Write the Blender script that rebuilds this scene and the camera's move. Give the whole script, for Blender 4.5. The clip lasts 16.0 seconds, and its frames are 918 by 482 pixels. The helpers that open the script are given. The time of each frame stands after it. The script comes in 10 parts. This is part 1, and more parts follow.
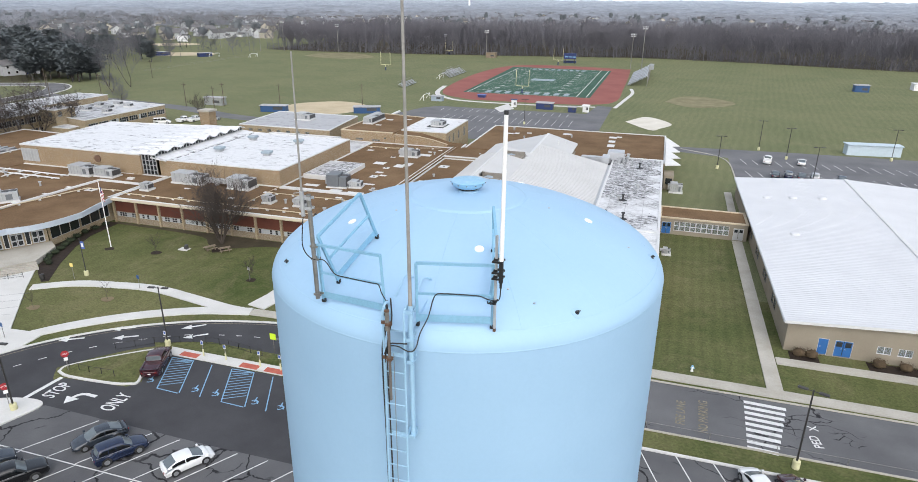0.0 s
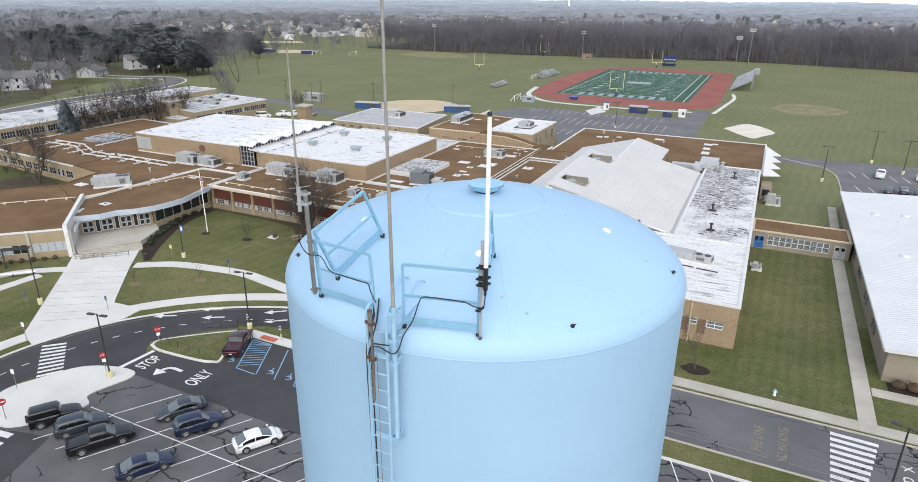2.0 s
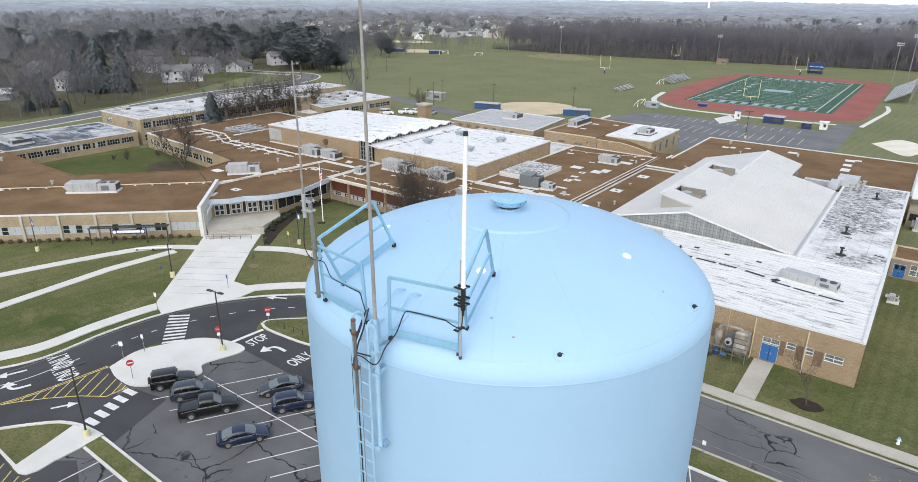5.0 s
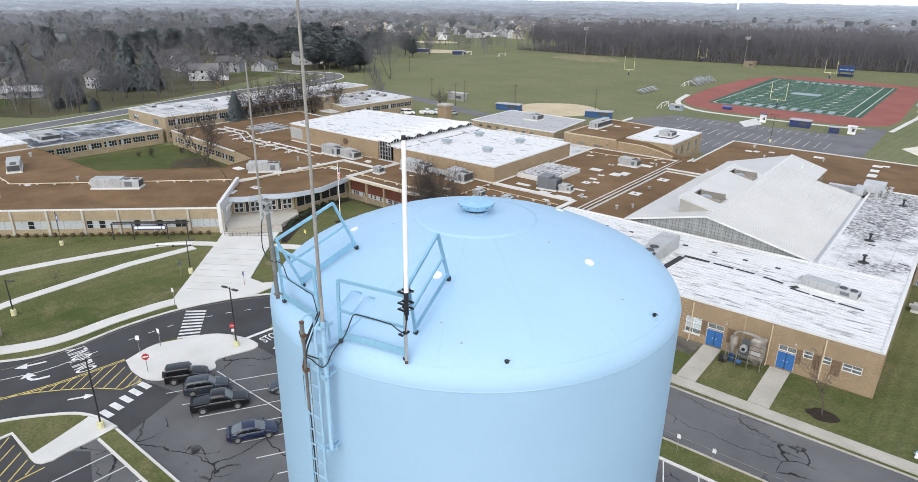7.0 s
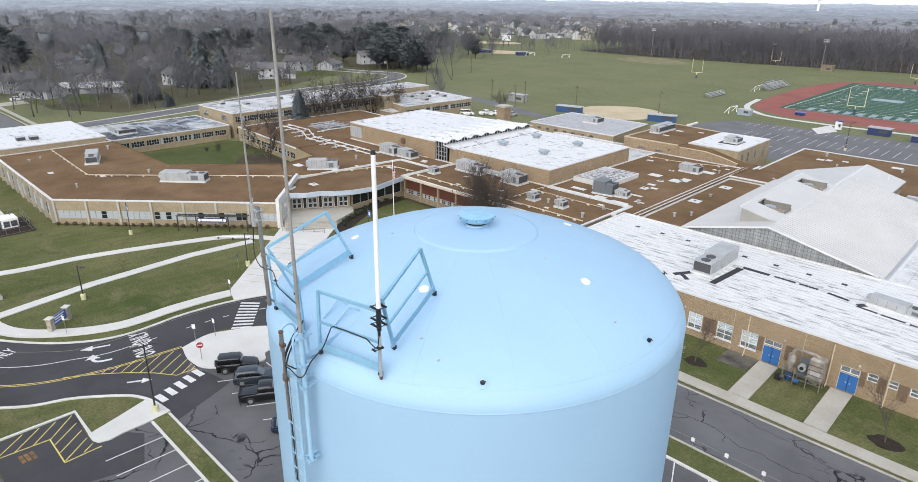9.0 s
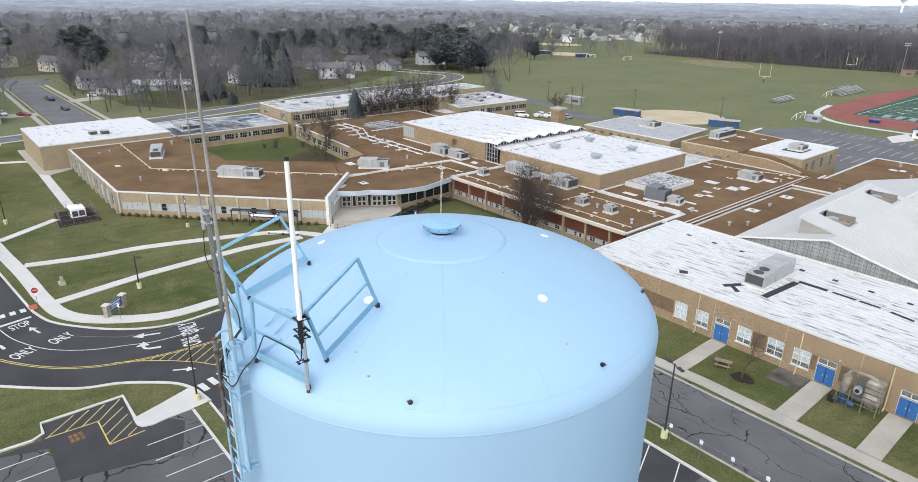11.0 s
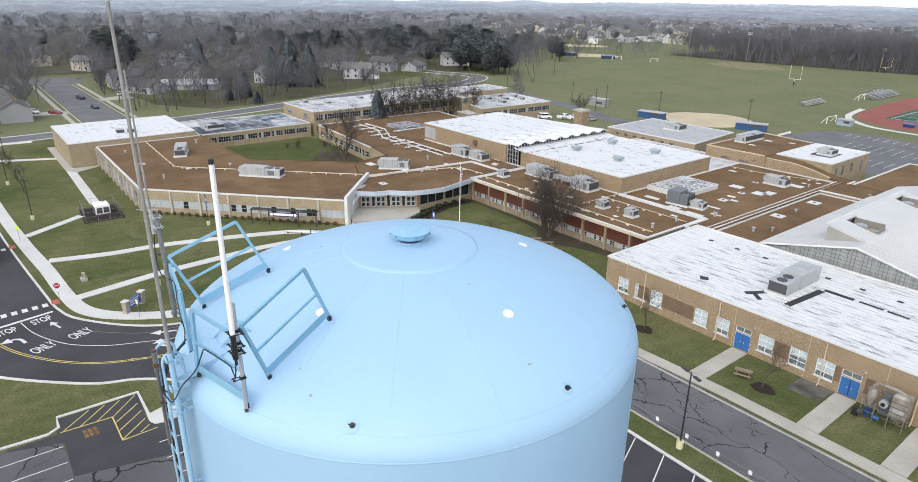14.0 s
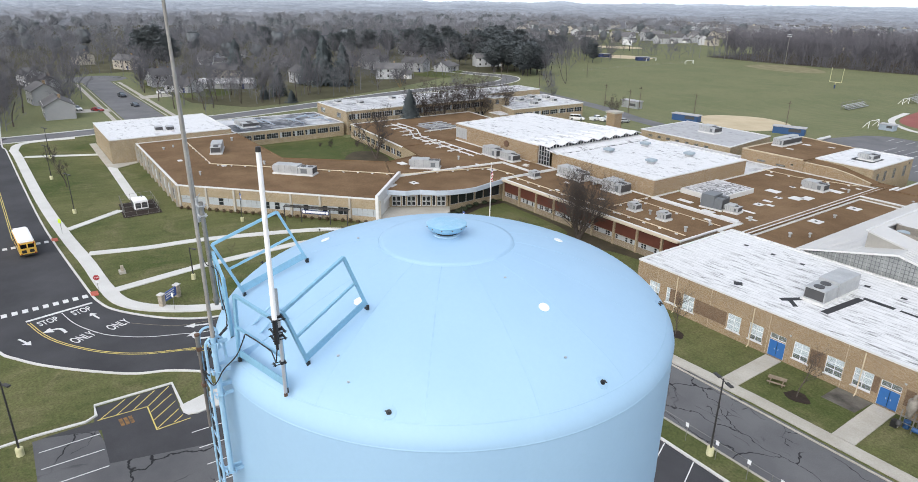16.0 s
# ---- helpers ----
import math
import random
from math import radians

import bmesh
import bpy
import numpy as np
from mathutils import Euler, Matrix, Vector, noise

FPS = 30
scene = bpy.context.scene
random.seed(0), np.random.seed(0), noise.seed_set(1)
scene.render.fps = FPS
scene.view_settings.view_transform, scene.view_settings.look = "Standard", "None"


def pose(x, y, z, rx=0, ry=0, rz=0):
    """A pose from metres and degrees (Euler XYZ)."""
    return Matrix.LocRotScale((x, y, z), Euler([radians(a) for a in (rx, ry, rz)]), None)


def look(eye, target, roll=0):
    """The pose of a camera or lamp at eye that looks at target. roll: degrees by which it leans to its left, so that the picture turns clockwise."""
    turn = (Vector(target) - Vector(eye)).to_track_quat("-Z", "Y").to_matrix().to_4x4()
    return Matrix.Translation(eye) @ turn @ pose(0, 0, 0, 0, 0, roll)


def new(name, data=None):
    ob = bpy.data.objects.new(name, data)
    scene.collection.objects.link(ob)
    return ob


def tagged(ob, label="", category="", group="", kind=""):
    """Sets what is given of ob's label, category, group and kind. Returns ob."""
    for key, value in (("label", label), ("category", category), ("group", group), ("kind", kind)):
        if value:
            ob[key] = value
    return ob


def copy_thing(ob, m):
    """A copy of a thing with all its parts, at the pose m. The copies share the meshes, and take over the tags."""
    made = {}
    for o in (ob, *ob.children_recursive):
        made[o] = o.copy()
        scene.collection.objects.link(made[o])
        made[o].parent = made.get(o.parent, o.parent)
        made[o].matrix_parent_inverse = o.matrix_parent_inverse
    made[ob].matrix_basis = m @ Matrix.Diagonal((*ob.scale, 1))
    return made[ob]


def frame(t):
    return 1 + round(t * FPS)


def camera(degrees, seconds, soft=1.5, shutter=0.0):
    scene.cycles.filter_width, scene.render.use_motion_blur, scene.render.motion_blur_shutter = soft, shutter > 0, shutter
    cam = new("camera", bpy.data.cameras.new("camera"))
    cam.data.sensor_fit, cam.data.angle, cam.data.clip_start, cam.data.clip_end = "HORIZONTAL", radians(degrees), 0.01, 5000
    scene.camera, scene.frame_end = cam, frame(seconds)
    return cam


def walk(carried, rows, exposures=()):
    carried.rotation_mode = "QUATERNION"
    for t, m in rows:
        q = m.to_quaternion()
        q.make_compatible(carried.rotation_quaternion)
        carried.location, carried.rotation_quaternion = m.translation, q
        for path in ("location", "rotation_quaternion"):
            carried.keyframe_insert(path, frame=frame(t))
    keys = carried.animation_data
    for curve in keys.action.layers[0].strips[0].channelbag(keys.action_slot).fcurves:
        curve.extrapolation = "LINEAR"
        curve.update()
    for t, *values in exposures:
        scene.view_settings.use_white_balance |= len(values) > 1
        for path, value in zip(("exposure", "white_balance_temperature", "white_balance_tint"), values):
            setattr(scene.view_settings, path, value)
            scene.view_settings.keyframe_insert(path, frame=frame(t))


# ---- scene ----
# the camera and its flight round the tank
cam = camera(71.37, 16.0, soft=0.86)
PATH = [
    (0, (3.661, -12.519, 40.148), (-1.837, 5.332, 32.998), 0.37),
    (0.5, (4.000, -12.328, 40.119), (-2.600, 5.144, 32.965), 0.39),
    (1, (4.365, -12.140, 40.101), (-3.127, 4.970, 32.951), 0.46),
    (1.5, (4.695, -11.942, 40.088), (-3.075, 5.041, 32.935), 0.46),
    (2, (4.980, -11.737, 40.118), (-3.038, 5.130, 32.962), 0.46),
    (2.5, (5.273, -11.583, 40.163), (-3.414, 4.947, 33.003), 0.49),
    (3, (5.552, -11.359, 40.186), (-3.498, 4.977, 33.028), 0.52),
    (3.5, (5.814, -11.128, 40.209), (-3.444, 5.091, 33.049), 0.53),
    (4, (6.033, -10.918, 40.231), (-3.710, 5.014, 33.072), 0.54),
    (4.5, (6.290, -10.802, 40.270), (-4.311, 4.571, 33.108), 0.59),
    (4.7, (6.396, -10.711, 40.314), (-4.450, 4.491, 33.154), 0.54),
    (7, (7.395, -9.829, 40.383), (-4.240, 4.782, 33.232), 0.70),
    (7.5, (7.554, -9.623, 40.453), (-4.474, 4.665, 33.299), 0.69),
    (8, (7.717, -9.378, 40.482), (-4.836, 4.447, 33.321), 0.76),
    (8.5, (7.896, -9.128, 40.507), (-4.882, 4.491, 33.349), 0.74),
    (9, (8.082, -8.836, 40.538), (-4.911, 4.577, 33.379), 0.71),
    (9.5, (8.294, -8.501, 40.543), (-5.103, 4.509, 33.385), 0.70),
    (12, (9.224, -6.430, 40.537), (-5.189, 5.454, 33.393), 0.72),
    (12.5, (9.299, -6.175, 40.510), (-5.204, 5.600, 33.368), 0.74),
    (13, (9.200, -6.056, 40.485), (-5.366, 5.646, 33.352), 0.75),
    (13.5, (9.070, -6.001, 40.457), (-5.541, 5.645, 33.324), 0.75),
    (14, (9.003, -6.005, 40.434), (-5.649, 5.594, 33.308), 0.73),
    (14.5, (8.973, -6.041, 40.403), (-5.715, 5.513, 33.277), 0.74),
    (15, (8.967, -6.082, 40.361), (-5.759, 5.427, 33.243), 0.75),
    (15.5, (8.982, -6.135, 40.343), (-6.017, 5.020, 33.229), 0.77),
    (16, (9.014, -6.171, 40.334), (-6.186, 4.709, 33.223), 0.77),
]
walk(cam, [(t, look(eye, target, roll)) for t, eye, target, roll in PATH])

# overcast daylight: a grey sky and one wide, weak sun
world = bpy.data.worlds.new("overcast_sky")
scene.world = world
world.use_nodes = True
wt = world.node_tree
wt.nodes.clear()
sky = wt.nodes.new("ShaderNodeTexSky")
sky.sky_type = "NISHITA"
sky.sun_disc = False
sky.sun_elevation = radians(37.5)
sky.sun_rotation = radians(154)
sky.air_density, sky.dust_density, sky.ozone_density = 1.0, 6.0, 1.0
soften = wt.nodes.new("ShaderNodeHueSaturation")
soften.inputs["Saturation"].default_value = 0.75
soften.inputs["Value"].default_value = 2.0
even = wt.nodes.new("ShaderNodeGamma")
even.inputs["Gamma"].default_value = 0.55
back = wt.nodes.new("ShaderNodeBackground")
back.inputs["Strength"].default_value = 0.15
wout = wt.nodes.new("ShaderNodeOutputWorld")
wt.links.new(sky.outputs[0], even.inputs["Color"])
wt.links.new(even.outputs[0], soften.inputs["Color"])
wt.links.new(soften.outputs[0], back.inputs[0])
wt.links.new(back.outputs[0], wout.inputs[0])

sun_lamp = bpy.data.lights.new("sun", "SUN")
sun_lamp.energy, sun_lamp.angle, sun_lamp.color = 1.12, radians(100), (1.0, 0.985, 0.965)
sun = new("sun", sun_lamp)
sun.matrix_world = look((48, -100, 85), (0, 0, 0))
scene.view_settings.exposure = 0.69
scene.view_settings.use_white_balance = True
scene.view_settings.white_balance_temperature = 6220

# ---- materials ----
def shader(name, rough=0.8, metal=0.0, spec=0.5):
    m = bpy.data.materials.new(name)
    m.use_nodes = True
    nt = m.node_tree
    b = nt.nodes["Principled BSDF"]
    b.inputs["Roughness"].default_value = rough
    b.inputs["Metallic"].default_value = metal
    b.inputs["Specular IOR Level"].default_value = spec
    return m, nt, b


def node(nt, kind, **values):
    n = nt.nodes.new(kind)
    for key, v in values.items():
        n.inputs[key.replace("_", " ")].default_value = v
    return n


def position(nt, stretch=(1, 1, 1), turn=0.0):
    g = nt.nodes.new("ShaderNodeNewGeometry")
    mp = nt.nodes.new("ShaderNodeMapping")
    mp.inputs["Scale"].default_value = stretch
    mp.inputs["Rotation"].default_value = (0, 0, radians(turn))
    nt.links.new(g.outputs["Position"], mp.inputs["Vector"])
    return mp.outputs["Vector"]


def grain(nt, vec, scale, detail=4.0, rough=0.6, warp=0.0):
    n = node(nt, "ShaderNodeTexNoise", Scale=scale, Detail=detail, Roughness=rough, Distortion=warp)
    nt.links.new(vec, n.inputs["Vector"])
    return n.outputs["Fac"]


def span(nt, fac, a, b, lo=0.0, hi=1.0):
    r = node(nt, "ShaderNodeMapRange")
    for i, v in zip((1, 2, 3, 4), (a, b, lo, hi)):
        r.inputs[i].default_value = v
    nt.links.new(fac, r.inputs[0])
    return r.outputs[0]


def blend(nt, fac, a, b, mode="MIX"):
    mx = nt.nodes.new("ShaderNodeMix")
    mx.data_type, mx.blend_type = "RGBA", mode
    for sock, v in ((mx.inputs[0], fac), (mx.inputs[6], a), (mx.inputs[7], b)):
        if isinstance(v, (int, float)):
            sock.default_value = v
        elif isinstance(v, tuple):
            sock.default_value = (*v, 1)
        else:
            nt.links.new(v, sock)
    return mx.outputs[2]


def bump(nt, b, fac, strength, dist=0.05):
    bp = node(nt, "ShaderNodeBump", Strength=strength, Distance=dist)
    nt.links.new(fac, bp.inputs["Height"])
    nt.links.new(bp.outputs[0], b.inputs["Normal"])


def rough_mat(name, dark, light, big=0.3, small=6.0, rough=0.85, metal=0.0, spec=0.3, relief=0.2, stretch=(1, 1, 1), turn=0.0, speck=0.35, vary=0.0):
    """A worn surface: a slow drift between two colours, with fine grain on it."""
    m, nt, b = shader(name, rough, metal, spec)
    v = position(nt, stretch, turn)
    c = blend(nt, span(nt, grain(nt, v, big, 5), 0.3, 0.7), dark, light)
    fine = grain(nt, v, small, 6, 0.7)
    c = blend(nt, speck, c, span(nt, fine, 0.25, 0.75, 0.35, 1.0), "MULTIPLY")
    if vary:
        oi = nt.nodes.new("ShaderNodeObjectInfo")
        c = blend(nt, 1.0, c, span(nt, oi.outputs["Random"], 0, 1, 1 - vary, 1.0), "MULTIPLY")
    nt.links.new(c, b.inputs["Base Color"])
    if relief:
        bump(nt, b, fine, relief)
    return m


def foliage_mat(name, dark, light, big, small, lift=0.75, speck=0.35):
    """Twigs or needles: fine pieces whose shading follows the crown's top more than each piece's own tilt."""
    m = rough_mat(name, dark, light, big, small, 0.95, spec=0.05, relief=0, speck=speck)
    nt = m.node_tree
    g = nt.nodes.new("ShaderNodeNewGeometry")
    mx = nt.nodes.new("ShaderNodeMix")
    mx.data_type = "VECTOR"
    mx.inputs[0].default_value = lift
    nt.links.new(g.outputs["Normal"], mx.inputs[4])
    mx.inputs[5].default_value = (0.15, -0.2, 1)
    nm = nt.nodes.new("ShaderNodeVectorMath")
    nm.operation = "NORMALIZE"
    nt.links.new(mx.outputs[1], nm.inputs[0])
    nt.links.new(nm.outputs[0], nt.nodes["Principled BSDF"].inputs["Normal"])
    return m


def plain(name, color, rough=0.5, metal=0.0, spec=0.5, small=20.0, speck=0.12):
    return rough_mat(name, color, tuple(min(1, 1.12 * v) for v in color), 1.5, small, rough, metal, spec, 0.04, speck=speck)


def grass_mat(name="mown_winter_grass", rich=0.0, stripe=0.14, wide=0.13, bend=5.0, turn=7):
    m, nt, b = shader(name, 0.95, 0, 0.1)
    v = position(nt)
    c = blend(nt, span(nt, grain(nt, v, 0.035, 6, 0.65), 0.36, 0.64), (0.056, 0.074, 0.023), (0.132, 0.130, 0.058))
    c = blend(nt, span(nt, grain(nt, v, 0.16, 7, 0.72, 0.8), 0.50, 0.72, 0, 0.75), c, (0.165, 0.142, 0.080))
    c = blend(nt, span(nt, grain(nt, v, 0.55, 6, 0.7, 0.5), 0.55, 0.72, 0, 0.55), c, (0.040, 0.060, 0.020))
    c = blend(nt, span(nt, grain(nt, v, 0.3, 5, 0.7, 1.5), 0.66, 0.76, 0, 0.6), c, (0.15, 0.115, 0.07))
    w = nt.nodes.new("ShaderNodeTexWave")
    w.inputs["Scale"].default_value, w.inputs["Distortion"].default_value = wide, bend
    w.inputs["Detail"].default_value = 3
    nt.links.new(position(nt, turn=turn), w.inputs["Vector"])
    c = blend(nt, abs(rich), c, (0.050, 0.068, 0.022) if rich > 0 else (0.175, 0.185, 0.105))
    c = blend(nt, stripe, c, span(nt, w.outputs["Fac"], 0, 1, 0.5, 1.0), "MULTIPLY")
    fine = grain(nt, v, 3.2, 9, 0.8)
    c = blend(nt, 0.85, c, span(nt, fine, 0.3, 0.7, 0.5, 1.75), "MULTIPLY")
    nt.links.new(c, b.inputs["Base Color"])
    bump(nt, b, fine, 0.6, 0.1)
    return m


def asphalt_mat(name, dark, light, cracks=0.0, cell=0.13, along=(1, 1, 1), bare=0.44, wander=5.5):
    m, nt, b = shader(name, 0.9, 0, 0.25)
    v = position(nt)
    c = blend(nt, span(nt, grain(nt, v, 0.12, 6, 0.6), 0.35, 0.68), dark, light)
    fine = grain(nt, v, 9.0, 6, 0.75)
    c = blend(nt, 0.5, c, span(nt, fine, 0.25, 0.75, 0.55, 1.1), "MULTIPLY")
    if cracks:
        wob = nt.nodes.new("ShaderNodeTexNoise")
        wob.inputs["Scale"].default_value, wob.inputs["Detail"].default_value = 0.35, 5
        nt.links.new(v, wob.inputs["Vector"])
        add = nt.nodes.new("ShaderNodeMix")
        add.data_type, add.blend_type = "RGBA", "LINEAR_LIGHT"
        add.inputs[0].default_value = 1.0
        sc = nt.nodes.new("ShaderNodeVectorMath")
        sc.operation = "MULTIPLY_ADD"
        sc.inputs[1].default_value, sc.inputs[2].default_value = (wander, wander, 0), (-wander / 2, -wander / 2, 0)
        nt.links.new(wob.outputs["Color"], sc.inputs[0])
        sm = nt.nodes.new("ShaderNodeVectorMath")
        nt.links.new(sc.outputs[0], sm.inputs[0])
        nt.links.new(position(nt, along), sm.inputs[1])
        vo = nt.nodes.new("ShaderNodeTexVoronoi")
        vo.feature = "DISTANCE_TO_EDGE"
        vo.inputs["Scale"].default_value = cell
        nt.links.new(sm.outputs[0], vo.inputs["Vector"])
        line = span(nt, vo.outputs["Distance"], 0.006, 0.013, 1, 0)
        line2 = blend(nt, 1.0, line, span(nt, grain(nt, v, 0.08, 2), bare, bare + 0.06), "MULTIPLY")
        c = blend(nt, line2, c, (0.016, 0.016, 0.018))
        vo2 = nt.nodes.new("ShaderNodeTexVoronoi")
        vo2.feature = "DISTANCE_TO_EDGE"
        vo2.inputs["Scale"].default_value = cell * 2.4
        nt.links.new(sm.outputs[0], vo2.inputs["Vector"])
        line = span(nt, vo2.outputs["Distance"], 0.009, 0.019, 1, 0)
        line3 = blend(nt, 1.0, line, span(nt, grain(nt, v, 0.13, 3), bare + 0.09, bare + 0.13), "MULTIPLY")
        c = blend(nt, line3, c, (0.02, 0.02, 0.022))
    nt.links.new(c, b.inputs["Base Color"])
    bump(nt, b, fine, 0.25, 0.02)
    return m


def membrane_mat(name, white, dirt, amount, stretch=(1, 1, 1), seams=0.0, along=0):
    """Roof sheeting: pale, with streaked dirt and faint lap seams."""
    m, nt, b = shader(name, 0.6, 0, 0.3)
    v = position(nt)
    d = span(nt, grain(nt, position(nt, stretch), 0.5, 8, 0.72, 0.4), 0.62 - amount, 0.70 - amount * 0.5)
    d2 = span(nt, grain(nt, v, 0.09, 4, 0.6), 0.38, 0.56)
    d3 = blend(nt, 1.0, d, d2, "MULTIPLY")
    c = blend(nt, d3, white, dirt)
    thin = span(nt, grain(nt, position(nt, (stretch[0] * 0.8, stretch[1] * 2.2, 1)), 1.1, 7, 0.75, 0.3), 0.60, 0.68, 0, 0.8)
    thin = blend(nt, 1.0, thin, span(nt, grain(nt, v, 0.14, 3, 0.6), 0.48, 0.6), "MULTIPLY")
    c = blend(nt, thin, c, tuple(1.3 * k for k in dirt))
    c = blend(nt, 0.35, c, span(nt, grain(nt, v, 0.9, 7, 0.75), 0.3, 0.7, 0.5, 1.05), "MULTIPLY")
    if seams:
        sp = nt.nodes.new("ShaderNodeSeparateXYZ")
        nt.links.new(v, sp.inputs[0])
        mo = nt.nodes.new("ShaderNodeMath")
        mo.operation = "PINGPONG"
        mo.inputs[1].default_value = seams
        nt.links.new(sp.outputs[along], mo.inputs[0])
        c = blend(nt, span(nt, mo.outputs[0], 0.03, 0.06, 0.35, 0), c, dirt)
    nt.links.new(c, b.inputs["Base Color"])
    return m


def brick_mat(name, dark, light, mortar=(0.5, 0.45, 0.38)):
    m, nt, b = shader(name, 0.88, 0, 0.25)
    v = position(nt)
    sep = nt.nodes.new("ShaderNodeSeparateXYZ")
    nt.links.new(v, sep.inputs[0])
    along = nt.nodes.new("ShaderNodeMath")
    nt.links.new(sep.outputs[0], along.inputs[0])
    nt.links.new(sep.outputs[1], along.inputs[1])
    put = nt.nodes.new("ShaderNodeCombineXYZ")
    nt.links.new(along.outputs[0], put.inputs[0])
    nt.links.new(sep.outputs[2], put.inputs[1])
    br = node(nt, "ShaderNodeTexBrick", Scale=1.0, Mortar_Size=0.007, Brick_Width=0.21, Row_Height=0.075)
    for k, col in (("Color1", dark), ("Color2", light), ("Mortar", mortar)):
        br.inputs[k].default_value = (*col, 1)
    nt.links.new(put.outputs[0], br.inputs["Vector"])
    c = blend(nt, 0.45, br.outputs["Color"], span(nt, grain(nt, v, 0.5, 6, 0.65), 0.3, 0.7, 0.6, 1.1), "MULTIPLY")
    nt.links.new(c, b.inputs["Base Color"])
    return m


def glass_mat():
    m, nt, b = shader("window_glass", 0.04, 0, 0.5)
    b.inputs["Base Color"].default_value = (0.82, 0.88, 0.9, 1)
    b.inputs["Transmission Weight"].default_value = 0.9
    return m


def tank_mat():
    m, nt, b = shader("pale_blue_tank_paint", 0.5, 0, 0.35)
    v = position(nt)
    c = blend(nt, span(nt, grain(nt, v, 0.35, 5, 0.6), 0.3, 0.7), (0.325, 0.497, 0.668), (0.352, 0.528, 0.700))
    c = blend(nt, span(nt, grain(nt, position(nt, (1, 1, 0.12)), 1.6, 6, 0.7), 0.6, 0.8, 0, 0.16), c, (0.42, 0.60, 0.74))
    c = blend(nt, 0.1, c, span(nt, grain(nt, v, 14, 5, 0.7), 0.3, 0.7, 0.7, 1.0), "MULTIPLY")
    nt.links.new(c, b.inputs["Base Color"])
    nt.links.new(span(nt, grain(nt, v, 0.8, 4), 0.3, 0.7, 0.44, 0.58), b.inputs["Roughness"])
    bump(nt, b, grain(nt, v, 0.9, 2), 0.03, 0.2)
    return m


GRASS = grass_mat()
# grass of the far fields, lightened in its colour to stand for haze
GRASS_FIELD = grass_mat("hazed_field_grass", -0.60, 0.18)
GRASS_DULL = grass_mat("rough_courtyard_grass", 0.55, 0.05)
GRASS_STRIPED = grass_mat("striped_mown_grass", -0.06, 0.22, 0.22, 2.4, 2)
ASPHALT = asphalt_mat("old_asphalt", (0.095, 0.095, 0.100), (0.145, 0.145, 0.148), 1.0, 0.13, (1, 1, 1), 0.45, 3.2)
ASPHALT_STREET = asphalt_mat("cracked_street_asphalt", (0.110, 0.110, 0.115), (0.160, 0.160, 0.164), 1.0, 0.25, (0.45, 1, 1), 0.47, 2.6)
ASPHALT_NEW = asphalt_mat("fresh_asphalt", (0.048, 0.048, 0.052), (0.072, 0.072, 0.077))
ASPHALT_PALE = asphalt_mat("pale_street_asphalt", (0.14, 0.14, 0.145), (0.19, 0.19, 0.194), 1.0, 0.1, bare=0.6)
ASPHALT_FAR = asphalt_mat("grey_asphalt", (0.135, 0.135, 0.142), (0.182, 0.182, 0.188))
CONCRETE = rough_mat("pale_concrete", (0.585, 0.575, 0.545), (0.67, 0.66, 0.635), 0.25, 7, 0.9, speck=0.3)
CONCRETE_OLD = rough_mat("weathered_concrete", (0.40, 0.375, 0.32), (0.50, 0.475, 0.42), 0.3, 6, 0.9, speck=0.35)
WHITE_PAINT = rough_mat("road_paint_white", (0.62, 0.62, 0.60), (0.78, 0.78, 0.77), 1.2, 14, 0.8, speck=0.35)
YELLOW_PAINT = rough_mat("road_paint_yellow", (0.60, 0.48, 0.13), (0.72, 0.60, 0.20), 1.2, 14, 0.8, speck=0.3)
BLUE_PAINT = rough_mat("road_paint_blue", (0.19, 0.37, 0.56), (0.27, 0.45, 0.63), 1.2, 14, 0.8, speck=0.3)
FADED_PAINT = rough_mat("worn_road_paint", (0.13, 0.12, 0.095), (0.34, 0.30, 0.21), 2.5, 9, 0.85, speck=0.5)
RUST_PAINT = rough_mat("worn_orange_paint", (0.10, 0.075, 0.05), (0.36, 0.19, 0.06), 1.6, 7, 0.85, speck=0.5)
RED_PAD = rough_mat("red_tactile_pad", (0.42, 0.10, 0.07), (0.52, 0.15, 0.10), 2, 12, 0.8)
BRICK = brick_mat("tan_brick", (0.248, 0.170, 0.090), (0.318, 0.226, 0.130), (0.42, 0.36, 0.29))
BRICK_PALE = brick_mat("pale_yellow_brick", (0.285, 0.218, 0.126), (0.350, 0.275, 0.172), (0.42, 0.375, 0.30))
STUCCO = rough_mat("beige_wall_paint", (0.262, 0.225, 0.172), (0.325, 0.283, 0.22), 0.3, 8, 0.85, speck=0.2)
CHEEK = rough_mat("pale_grey_beige_render", (0.31, 0.298, 0.27), (0.38, 0.367, 0.335), 0.3, 6, 0.85, speck=0.2)
WELL = rough_mat("brown_grey_well_lining", (0.22, 0.20, 0.17), (0.31, 0.285, 0.25), 0.5, 6, 0.85)
RED_PANEL = rough_mat("dark_red_panel", (0.088, 0.028, 0.018), (0.128, 0.042, 0.026), 0.5, 8, 0.7, speck=0.25)
